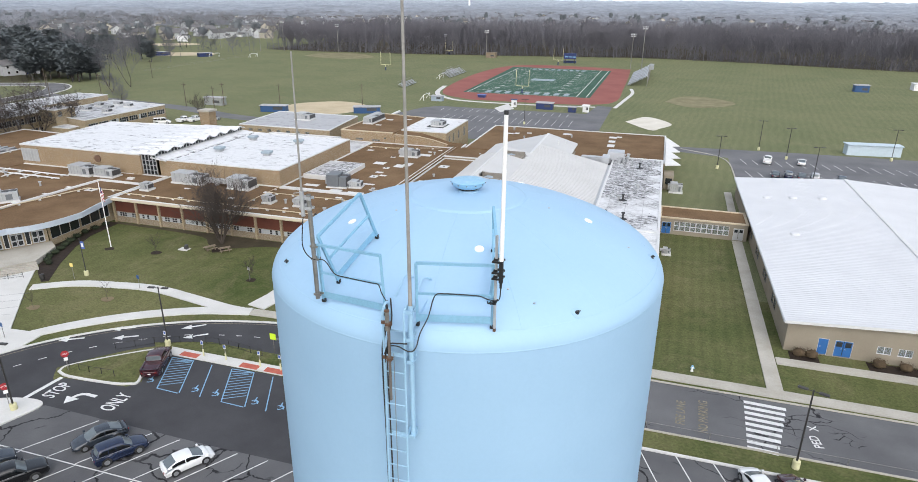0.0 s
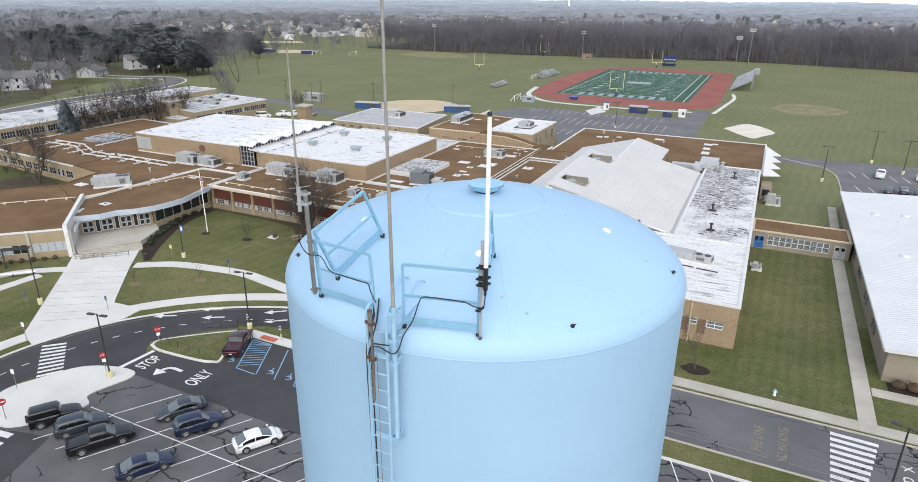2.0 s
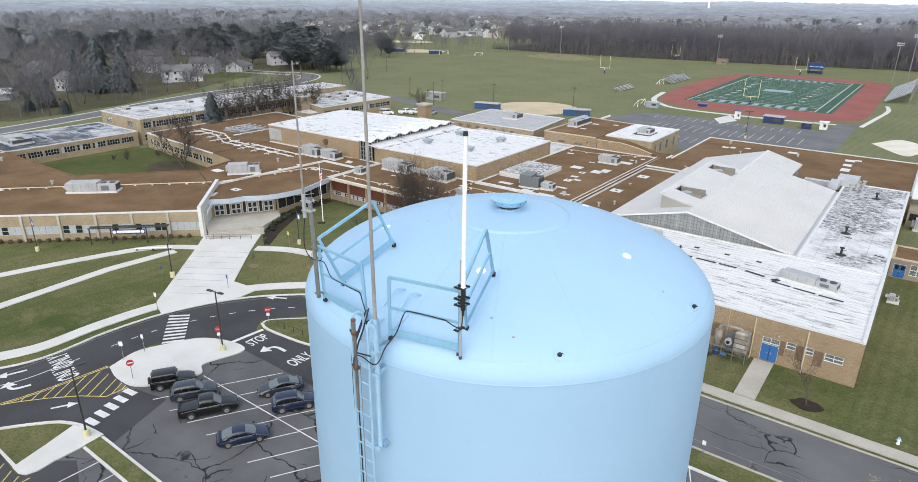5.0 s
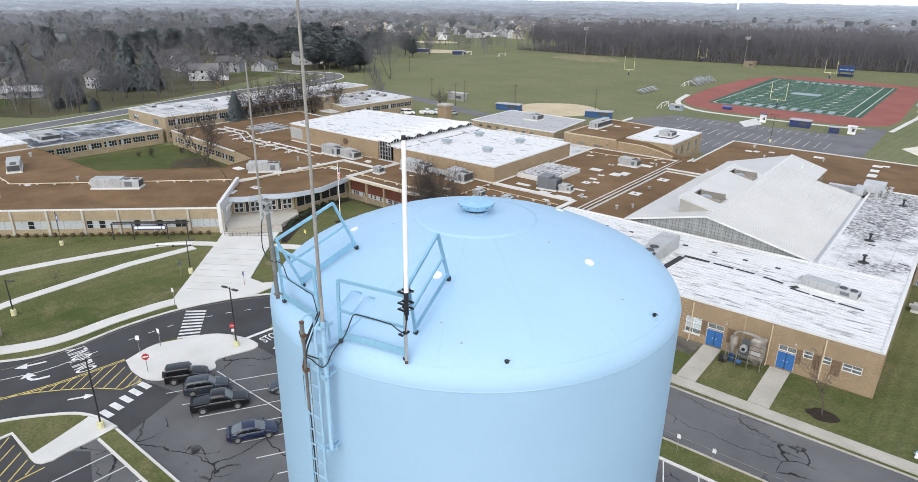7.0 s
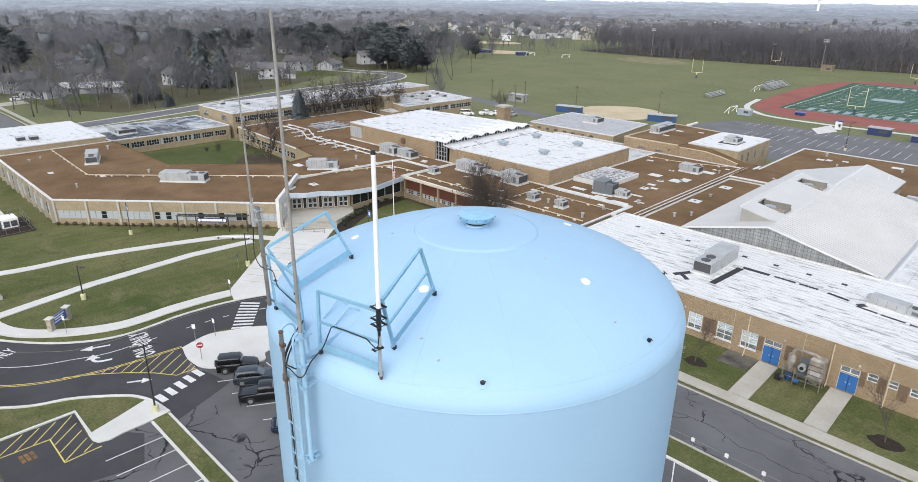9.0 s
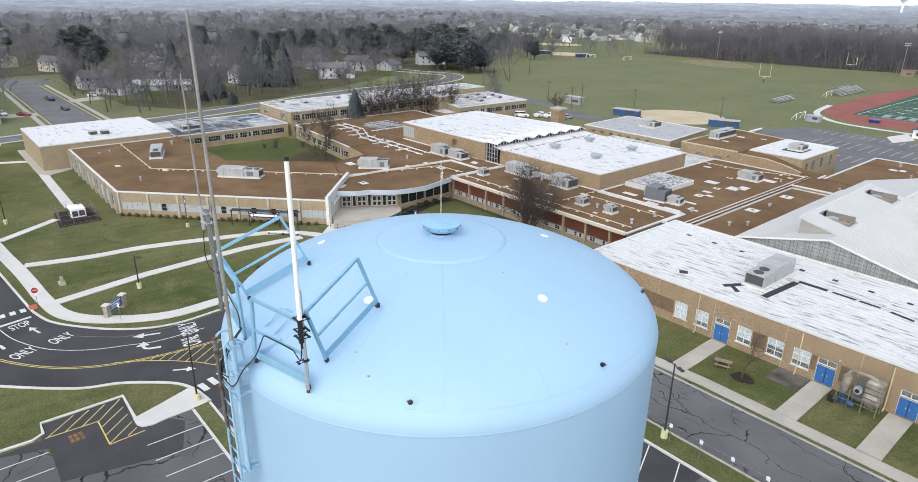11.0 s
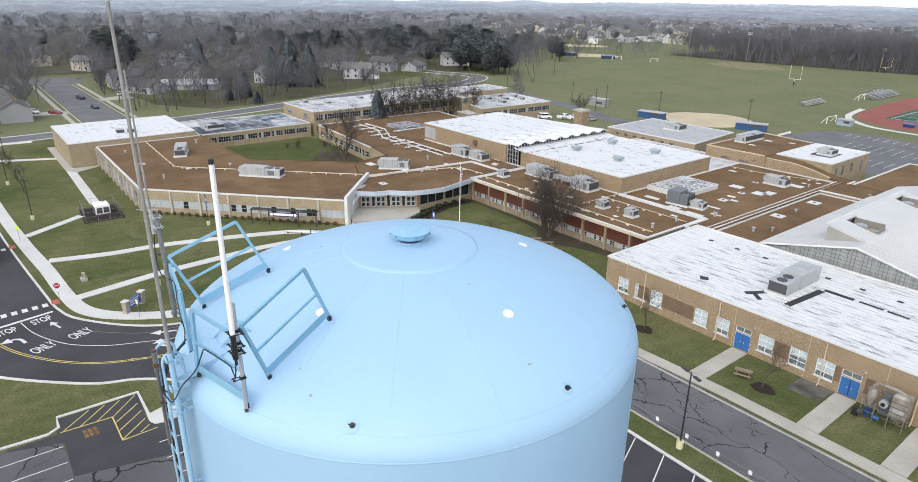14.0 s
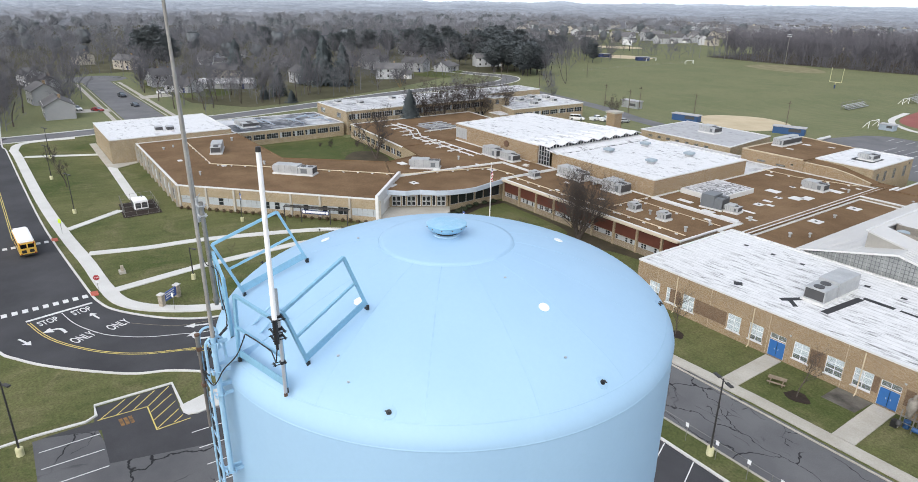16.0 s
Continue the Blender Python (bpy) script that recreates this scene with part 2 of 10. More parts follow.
ROOF_WHITE = membrane_mat("white_roof_membrane", (0.71, 0.71, 0.708), (0.13, 0.127, 0.122), 0.10, (0.6, 3.4, 1), 0.46, 1)
ROOF_WORN = membrane_mat("blackened_roof_membrane", (0.68, 0.682, 0.69), (0.075, 0.070, 0.069), 0.22, (2.6, 3.4, 1), 1.5, 0)
ROOF_SHOP = membrane_mat("blue_grey_streaked_roof", (0.60, 0.61, 0.63), (0.045, 0.05, 0.06), 0.40, (1.8, 0.7, 1), 2.2, 1)
DUCT_BLUE = plain("blue_grey_duct", (0.30, 0.355, 0.42), 0.5)
MEMBRANE_DARK = membrane_mat("dirt_and_shade_membrane", (0.34, 0.34, 0.36), (0.05, 0.05, 0.055), 0.3, (1.8, 0.7, 1))
ROOF_FAR = membrane_mat("stained_white_roof", (0.60, 0.602, 0.61), (0.075, 0.075, 0.078), 0.19, (1.4, 0.6, 1), 3.0, 1)
FAN_BLUE = plain("pale_blue_fan_hood", (0.28, 0.335, 0.37), 0.45)
UNIT_MID = plain("dark_grey_chiller", (0.13, 0.14, 0.15), 0.5)
CANOPY_EDGE = plain("blue_grey_fascia", (0.42, 0.47, 0.53), 0.5)
ROOF_PLAIN = membrane_mat("snowy_white_roof", (0.70, 0.702, 0.71), (0.13, 0.13, 0.13), 0.085, (0.7, 1.5, 1))
ROOF_GREY = membrane_mat("grey_roof_membrane", (0.42, 0.42, 0.43), (0.25, 0.25, 0.26), 0.1)
ROOF_BROWN = rough_mat("brown_roof_gravel", (0.150, 0.093, 0.050), (0.245, 0.160, 0.091), 0.13, 4, 0.95, spec=0.1, speck=0.6)
ROOF_METAL = rough_mat("white_metal_roof", (0.58, 0.585, 0.60), (0.64, 0.645, 0.66), 0.2, 3, 0.45, spec=0.4, speck=0.08, relief=0.02)
ROOF_LINEN = rough_mat("pale_grey_roof_sheet", (0.51, 0.505, 0.495), (0.56, 0.555, 0.545), 0.15, 2, 0.55, speck=0.08, relief=0.02)
COPING = plain("white_metal_coping", (0.60, 0.60, 0.59), 0.45)
COPING_TAN = plain("tan_metal_coping", (0.50, 0.42, 0.30), 0.5)
CONDUIT = plain("pale_roof_pipe", (0.56, 0.475, 0.335), 0.5)
PATCH = plain("black_roof_patch", (0.025, 0.025, 0.027), 0.7)
GLASS = glass_mat()
DARK_GLASS = plain("dark_room_glass", (0.02, 0.024, 0.027), 0.06)
BRICK_DIRTY = brick_mat("dirty_grey_brick", (0.20, 0.155, 0.10), (0.255, 0.205, 0.142), (0.36, 0.31, 0.25))
BRICK_BROWN = brick_mat("brown_brick", (0.135, 0.085, 0.050), (0.185, 0.122, 0.075), (0.24, 0.19, 0.14))
BLIND = plain("white_window_blind", (0.74, 0.75, 0.75), 0.7)
BLIND_GREY = plain("grey_window_panel", (0.38, 0.41, 0.43), 0.4)
FRAME_W = plain("white_window_frame", (0.66, 0.66, 0.65), 0.45)
FRAME_D = plain("dark_bronze_frame", (0.07, 0.07, 0.075), 0.4)
ALU = plain("grey_aluminium", (0.45, 0.46, 0.47), 0.4, 0.3)
SIDING_GREY = rough_mat("translucent_grey_panel", (0.27, 0.282, 0.277), (0.36, 0.373, 0.368), 0.6, 5, 0.6, speck=0.25)
BLUE_DOOR = plain("blue_door_paint", (0.03, 0.125, 0.34), 0.45)
TANK = tank_mat()
# slightly darker blue draws the seams' shadow line; the lug pads share it
TANK_SEAM = plain("seam_shade_and_pad_blue", (0.318, 0.487, 0.645), 0.6)
RAIL = plain("blue_rail_paint", (0.23, 0.44, 0.60), 0.5, speck=0.3)
VENT_BLUE = rough_mat("brighter_blue_enamel", (0.26, 0.50, 0.69), (0.36, 0.57, 0.74), 5, 16, 0.45, speck=0.25)
RAIL_PALE = plain("pale_blue_ladder_paint", (0.33, 0.52, 0.68), 0.5, speck=0.2)
DIPOLE = rough_mat("weathered_brown_tube", (0.125, 0.108, 0.096), (0.215, 0.192, 0.174), 3, 14, 0.7)
TANK_SCUFF = rough_mat("scuffed_blue_paint", (0.32, 0.50, 0.66), (0.44, 0.61, 0.76), 3, 12, 0.5, speck=0.3)
STEEL = rough_mat("galvanised_steel", (0.24, 0.23, 0.21), (0.36, 0.35, 0.33), 3, 18, 0.5, 0.6, 0.5, 0.1)
WHIP = rough_mat("weathered_fibreglass", (0.265, 0.250, 0.230), (0.385, 0.370, 0.345), 2, 12, 0.7)
RUST = rough_mat("rusted_steel", (0.10, 0.06, 0.04), (0.20, 0.12, 0.08), 6, 20, 0.85)
BLACK = plain("black_rubber", (0.015, 0.015, 0.016), 0.5)
WHITE_TUBE = plain("white_fibreglass", (0.84, 0.83, 0.82), 0.45)
UNIT = rough_mat("grey_unit_casing", (0.38, 0.39, 0.395), (0.49, 0.50, 0.505), 0.8, 6, 0.5, 0.2, speck=0.2)
UNIT_DARK = plain("dark_grille", (0.06, 0.06, 0.062), 0.6)
TURF = rough_mat("artificial_turf", (0.058, 0.112, 0.082), (0.080, 0.142, 0.106), 0.06, 3, 0.95, spec=0.05, speck=0.25)
TRACK = rough_mat("red_running_track", (0.235, 0.078, 0.064), (0.30, 0.108, 0.090), 0.08, 2, 0.9, speck=0.2)
SAND = rough_mat("pale_infield_sand", (0.46, 0.38, 0.25), (0.58, 0.49, 0.34), 0.1, 2, 0.95, speck=0.25)
SAND_GREEN = rough_mat("thin_grass_over_sand", (0.16, 0.15, 0.078), (0.28, 0.245, 0.145), 0.2, 2, 0.95, speck=0.3)
MARK_DULL = rough_mat("dulled_turf_paint", (0.24, 0.32, 0.36), (0.36, 0.43, 0.46), 0.5, 4, 0.9, speck=0.4)
SAND_WHITE = rough_mat("white_sand", (0.60, 0.56, 0.48), (0.72, 0.68, 0.60), 0.2, 3, 0.95, speck=0.25)
DIRT = rough_mat("worn_bare_earth", (0.16, 0.125, 0.075), (0.23, 0.18, 0.105), 0.15, 3, 0.95, speck=0.35)
DIRT_DARK = rough_mat("dark_leafy_earth", (0.045, 0.038, 0.022), (0.085, 0.068, 0.042), 0.3, 4, 0.95, speck=0.45)
MULCH = rough_mat("dark_mulch", (0.022, 0.016, 0.012), (0.045, 0.032, 0.024), 1.5, 9, 0.95)
BARK = rough_mat("grey_brown_bark", (0.075, 0.06, 0.05), (0.13, 0.108, 0.092), 0.8, 8, 0.95)
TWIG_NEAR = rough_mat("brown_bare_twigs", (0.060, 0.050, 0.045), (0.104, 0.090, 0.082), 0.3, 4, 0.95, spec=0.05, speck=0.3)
# the next four twig colours have aerial haze mixed in: cooler, paler
TWIG = foliage_mat("hazed_bare_twigs", (0.136, 0.134, 0.144), (0.210, 0.207, 0.222), 0.05, 1.5)
TWIG_MID = foliage_mat("hazed_suburb_twigs", (0.176, 0.176, 0.194), (0.254, 0.254, 0.278), 0.03, 0.8)
TWIG_FAR = foliage_mat("hazed_bare_woods", (0.160, 0.155, 0.172), (0.234, 0.228, 0.250), 0.02, 0.5)
TWIG_PALE = foliage_mat("haze_pale_bare_trees", (0.245, 0.248, 0.268), (0.325, 0.330, 0.355), 0.02, 0.5)
TWIG_GOLD = foliage_mat("yellow_willow_twigs", (0.26, 0.185, 0.09), (0.34, 0.25, 0.13), 0.4, 3)
# needle greens carry painted haze: bluish for spruces, palest for the distance
NEEDLE = foliage_mat("hazed_spruce_needles", (0.078, 0.092, 0.097), (0.128, 0.147, 0.152), 0.25, 3, 0.6)
NEEDLE_PINE = foliage_mat("hazed_pine_needles", (0.106, 0.120, 0.126), (0.156, 0.173, 0.180), 0.2, 2, 0.7)
NEEDLE_FAR = foliage_mat("hazed_far_needles", (0.145, 0.160, 0.168), (0.190, 0.206, 0.216), 0.05, 1, 0.7)
HEDGE = rough_mat("brown_clipped_hedge", (0.07, 0.05, 0.03), (0.12, 0.085, 0.05), 2, 9, 0.95)
HEDGE_GREEN = rough_mat("dark_green_hedge", (0.02, 0.03, 0.016), (0.04, 0.05, 0.026), 2, 9, 0.95)
SIDING = rough_mat("white_house_siding", (0.52, 0.53, 0.545), (0.62, 0.63, 0.645), 0.05, 3, 0.7, vary=0.3)
SHINGLE = rough_mat("grey_roof_shingles", (0.13, 0.125, 0.125), (0.21, 0.205, 0.205), 0.1, 5, 0.9, vary=0.3)
POLE = plain("black_lamp_pole", (0.03, 0.028, 0.027), 0.5)
WOODPOLE = rough_mat("weathered_wooden_pole", (0.10, 0.08, 0.06), (0.16, 0.13, 0.10), 1, 8, 0.9)
WOOD = rough_mat("weathered_table_wood", (0.22, 0.17, 0.12), (0.32, 0.26, 0.19), 1.5, 9, 0.9)
YELLOW_BASE = rough_mat("yellow_painted_concrete", (0.60, 0.57, 0.33), (0.70, 0.67, 0.43), 1, 9, 0.8)
SIGN_WHITE = plain("white_sign_face", (0.72, 0.72, 0.72), 0.5)
SIGN_RED = plain("red_sign_face", (0.34, 0.022, 0.028), 0.5)
SIGN_BLUE = plain("blue_sign_face", (0.06, 0.11, 0.34), 0.5)
SIGN_LIME = plain("lime_sign_face", (0.55, 0.75, 0.03), 0.5)
NAVY = plain("navy_blue_paint", (0.02, 0.035, 0.12), 0.5)
BLUE_SHED = plain("blue_shed_paint", (0.025, 0.075, 0.19), 0.5)
STONE = rough_mat("stacked_stone", (0.30, 0.26, 0.20), (0.48, 0.43, 0.35), 3, 9, 0.9)
GOAL = plain("yellow_goal_paint", (0.70, 0.66, 0.38), 0.5)
ZINC = plain("bright_aluminium_stand", (0.50, 0.51, 0.53), 0.4, 0.4)
BUS_YELLOW = plain("school_bus_yellow", (0.66, 0.42, 0.07), 0.4)
TYRE = plain("tyre_rubber", (0.02, 0.02, 0.02), 0.8)
RIM = plain("alloy_wheel", (0.35, 0.36, 0.37), 0.35, 0.7)
CAR_GLASS = plain("tinted_car_glass", (0.006, 0.007, 0.008), 0.05, 0.0, 0.35)
# pale base stands in for sky mirrored in front and rear screens
CAR_SCREEN = plain("sky_paled_windscreen", (0.11, 0.13, 0.14), 0.03, 0.0, 0.8)
HEADLIGHT = plain("clear_headlight", (0.55, 0.57, 0.6), 0.15)
TAILLIGHT = plain("red_taillight", (0.30, 0.02, 0.02), 0.25)


def paint(name, color):
    m = plain(name, color, 0.22, 0.15, 0.5, speck=0.05)
    m.node_tree.nodes["Principled BSDF"].inputs["Coat Weight"].default_value = 0.6
    return m


CAR_BLACK = paint("black_car_paint", (0.006, 0.006, 0.007))
CAR_NAVY = paint("dark_blue_car_paint", (0.010, 0.018, 0.048))
CAR_SLATE = paint("slate_grey_car_paint", (0.030, 0.038, 0.05))
CAR_MAROON = paint("maroon_car_paint", (0.042, 0.009, 0.014))
CAR_WHITE = paint("white_car_paint", (0.78, 0.78, 0.77))
CAR_SILVER = paint("silver_car_paint", (0.42, 0.43, 0.44))
CAR_RED = paint("red_car_paint", (0.28, 0.03, 0.03))


# ---- building blocks ----
def link_mesh(name, bm, material):
    me = bpy.data.meshes.new(name)
    bm.normal_update()
    bm.to_mesh(me)
    bm.free()
    if material is not None:
        me.materials.append(material)
    return me


def part(name, bm, material, parent=None, label="", smooth=False):
    """Links a bmesh as one mesh object, under a thing or a part where one is given."""
    me = bm if isinstance(bm, bpy.types.Mesh) else link_mesh(name, bm, material)
    if smooth:
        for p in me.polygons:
            p.use_smooth = True
    ob = new(name, me)
    if parent is not None:
        ob.parent = parent
        m = parent.matrix_basis.copy()
        if parent.parent is not None:
            m = parent.parent.matrix_basis @ parent.matrix_parent_inverse @ m
        ob.matrix_parent_inverse = m.inverted()
    return tagged(ob, label)


def thing(name, label, category, at=(0, 0, 0), group="", kind=""):
    ob = new(name)
    ob.empty_display_size = 0.3
    ob.matrix_basis = Matrix.Translation(at)
    return tagged(ob, label, category, group, kind)


def B():
    return bmesh.new()


def box(bm, x0, x1, y0, y1, z0, z1, m=None):
    co = [(x, y, z) for z in (z0, z1) for x, y in ((x0, y0), (x1, y0), (x1, y1), (x0, y1))]
    vs = [bm.verts.new(m @ Vector(c) if m is not None else c) for c in co]
    for f in ((3, 2, 1, 0), (4, 5, 6, 7), (0, 1, 5, 4), (1, 2, 6, 5), (2, 3, 7, 6), (3, 0, 4, 7)):
        bm.faces.new([vs[i] for i in f])
    return bm


def prism(bm, pts, z0, z1, m=None):
    """A polygon (counter-clockwise) stretched from z0 to z1; a height may be a function of x, y."""
    up = z1 if callable(z1) else (lambda x, y: z1)
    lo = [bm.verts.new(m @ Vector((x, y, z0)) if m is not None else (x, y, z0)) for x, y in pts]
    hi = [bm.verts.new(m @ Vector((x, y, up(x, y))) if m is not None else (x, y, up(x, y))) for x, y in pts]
    n = len(pts)
    bm.faces.new(lo[::-1])
    bm.faces.new(hi)
    for i in range(n):
        bm.faces.new((lo[i], lo[(i + 1) % n], hi[(i + 1) % n], hi[i]))
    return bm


def tube(bm, a, b, r0, r1=None, n=8, caps=True):
    a, b = Vector(a), Vector(b)
    r1 = r0 if r1 is None else r1
    q = (b - a).to_track_quat("Z", "Y")
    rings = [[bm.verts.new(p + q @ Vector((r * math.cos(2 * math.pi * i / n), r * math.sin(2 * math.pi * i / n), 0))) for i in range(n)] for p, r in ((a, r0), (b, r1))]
    for i in range(n):
        bm.faces.new((rings[0][i], rings[0][(i + 1) % n], rings[1][(i + 1) % n], rings[1][i]))
    if caps:
        bm.faces.new(rings[0][::-1])
        bm.faces.new(rings[1])
    return bm


def lathe(bm, profile, n=48, cx=0.0, cy=0.0):
    """Turns (r, z) pairs round the vertical at cx, cy."""
    rings = []
    for r, z in profile:
        rings.append([bm.verts.new((cx + r * math.cos(2 * math.pi * i / n), cy + r * math.sin(2 * math.pi * i / n), z)) for i in range(n)] if r > 1e-5 else [bm.verts.new((cx, cy, z))])
    for a, b in zip(rings, rings[1:]):
        for i in range(n):
            j = (i + 1) % n
            if len(a) == 1:
                bm.faces.new((a[0], b[j], b[i])) if len(b) > 1 else None
            elif len(b) == 1:
                bm.faces.new((a[i], a[j], b[0]))
            else:
                bm.faces.new((a[i], a[j], b[j], b[i]))
    bmesh.ops.recalc_face_normals(bm, faces=bm.faces[:])
    return bm


def curve_points(pts, steps=6):
    """A smooth line through points in the plane."""
    out = []
    p = [Vector((*a, 0)) for a in pts]
    p = [2 * p[0] - p[1]] + p + [2 * p[-1] - p[-2]]
    for i in range(1, len(p) - 2):
        for s in range(steps):
            t = s / steps
            a, b, c, d = p[i - 1], p[i], p[i + 1], p[i + 2]
            v = 0.5 * (2 * b + (c - a) * t + (2 * a - 5 * b + 4 * c - d) * t * t + (3 * b - a - 3 * c + d) * t ** 3)
            out.append((v.x, v.y))
    out.append((p[-2].x, p[-2].y))
    return out


def ribbon(bm, pts, width, z0, z1, shift=0.0):
    """A strip of even width along a line, shifted to its left."""
    P = [Vector(p) for p in pts]
    rows = []
    for i, p in enumerate(P):
        d = (P[min(i + 1, len(P) - 1)] - P[max(i - 1, 0)]).normalized()
        nrm = Vector((-d.y, d.x))
        a, b = p + nrm * (shift + width / 2), p + nrm * (shift - width / 2)
        rows.append([bm.verts.new((q.x, q.y, z)) for q, z in ((a, z0), (b, z0), (b, z1), (a, z1))])
    for r, s in zip(rows, rows[1:]):
        for i in range(4):
            j = (i + 1) % 4
            bm.faces.new((r[j], r[i], s[i], s[j]))
    bm.faces.new(rows[0])
    bm.faces.new(rows[-1][::-1])
    return bm


def structure(name, bm, material, label, category):
    return tagged(part(name, bm, material), label, category, kind="structure")


def slab(name, pts, z0, z1, material, label, category):
    return structure(name, prism(B(), pts, z0, z1), material, label, category)


# ---- walls with openings ----
MESHES = {}


def shared(key, make, material):
    if key not in MESHES:
        MESHES[key] = link_mesh(key[0], make(), material)
    return MESHES[key]


def in_wall(a, ang, s, z):
    """The pose at s metres along a wall from a, its face to -y of the pose."""
    return Matrix.Translation((a[0] + s * math.cos(ang), a[1] + s * math.sin(ang), z)) @ Matrix.Rotation(ang, 4, "Z")


def child(name, me, parent, m, label=""):
    ob = new(name, me)
    ob.parent = parent
    base = parent.matrix_basis if parent.parent is None else parent.parent.matrix_basis @ parent.matrix_parent_inverse @ parent.matrix_basis
    ob.matrix_parent_inverse = base.inverted()
    ob.matrix_basis = m
    return tagged(ob, label)


def window_mesh(w, h, nx, ny, t=0.06):
    """A window frame with its glazing bars, in one piece."""
    bm = B()
    xs = [0, t] + [w * i / nx + k * t / 2 for i in range(1, nx) for k in (-1, 1)] + [w - t, w]
    zs = [0, t] + [h * j / ny + k * t / 2 for j in range(1, ny) for k in (-1, 1)] + [h - t, h]
    grid = [[bm.verts.new((x, 0.04, z)) for z in zs] for x in xs]
    for i in range(len(xs) - 1):
        for j in range(len(zs) - 1):
            if i % 2 == 0 or j % 2 == 0:
                bm.faces.new((grid[i][j], grid[i + 1][j], grid[i + 1][j + 1], grid[i][j + 1]))
    out = bmesh.ops.extrude_face_region(bm, geom=bm.faces[:])
    bmesh.ops.translate(bm, vec=(0, 0.1, 0), verts=[g for g in out["geom"] if isinstance(g, bmesh.types.BMVert)])
    bmesh.ops.recalc_face_normals(bm, faces=bm.faces[:])
    return bm


def add_window(wall, m, w, h, nx, ny, frame_mat, blind, rng):
    fr = child("window", shared(("window", round(w, 2), round(h, 2), nx, ny, frame_mat.name), lambda: window_mesh(w, h, nx, ny), frame_mat), wall, m)
    child("pane", shared(("pane", round(w, 2), round(h, 2)), lambda: box(B(), 0.05, w - 0.05, 0.085, 0.095, 0.05, h - 0.05), GLASS), wall, m).visible_shadow = False
    if blind > 0:
        k = min(0.97, max(0.12, blind + rng.uniform(-0.3, 0.3)))
        k = round(k * 4) / 4 if k < 0.95 else 0.97
        child("blind", shared(("blind", round(w, 2), round(h, 2), k), lambda: box(B(), 0.06, w - 0.06, 0.15, 0.165, h * (1 - k) + 0.03, h - 0.05), BLIND), wall, m)
    return fr


def door_mesh(w, h, leaves):
    bm = B()
    for i in range(leaves):
        a, b = w * i / leaves + 0.03, w * (i + 1) / leaves - 0.03
        box(bm, a, b, 0.06, 0.11, 0.02, h - 0.06)
    return bm


def add_door(wall, m, w, h, leaves, material, frame_mat, lights=0.0):
    child("door_frame", shared(("door_frame", w, h, frame_mat.name), lambda: box(box(box(B(), -0.06, 0.03, 0.02, 0.16, 0, h), w - 0.03, w + 0.06, 0.02, 0.16, 0, h), -0.06, w + 0.06, 0.02, 0.16, h - 0.06, h), frame_mat), wall, m)
    d = child("door", shared(("door", w, h, leaves, material.name), lambda: door_mesh(w, h, leaves), material), wall, m)
    for i in range(leaves):
        a, b = w * i / leaves, w * (i + 1) / leaves
        if lights:
            child("pane", shared(("door_pane", w, leaves, i, lights), lambda: box(B(), a + 0.16, b - 0.16, 0.045, 0.065, h * (1 - lights), h - 0.22), DARK_GLASS), wall, m)
        if lights > 0.6:
            child("mid_rail", shared(("mid_rail", w, leaves, i), lambda: box(B(), a + 0.12, b - 0.12, 0.035, 0.07, 0.9, 1.12), frame_mat), wall, m)
        child("handle", shared(("handle", w, leaves, i), lambda: box(B(), (a + b) / 2 + (0.25 if i == 0 and leaves > 1 else -0.3), (a + b) / 2 + (0.32 if i == 0 and leaves > 1 else -0.23), 0.02, 0.06, 0.95, 1.15), ALU), wall, m)
    return d


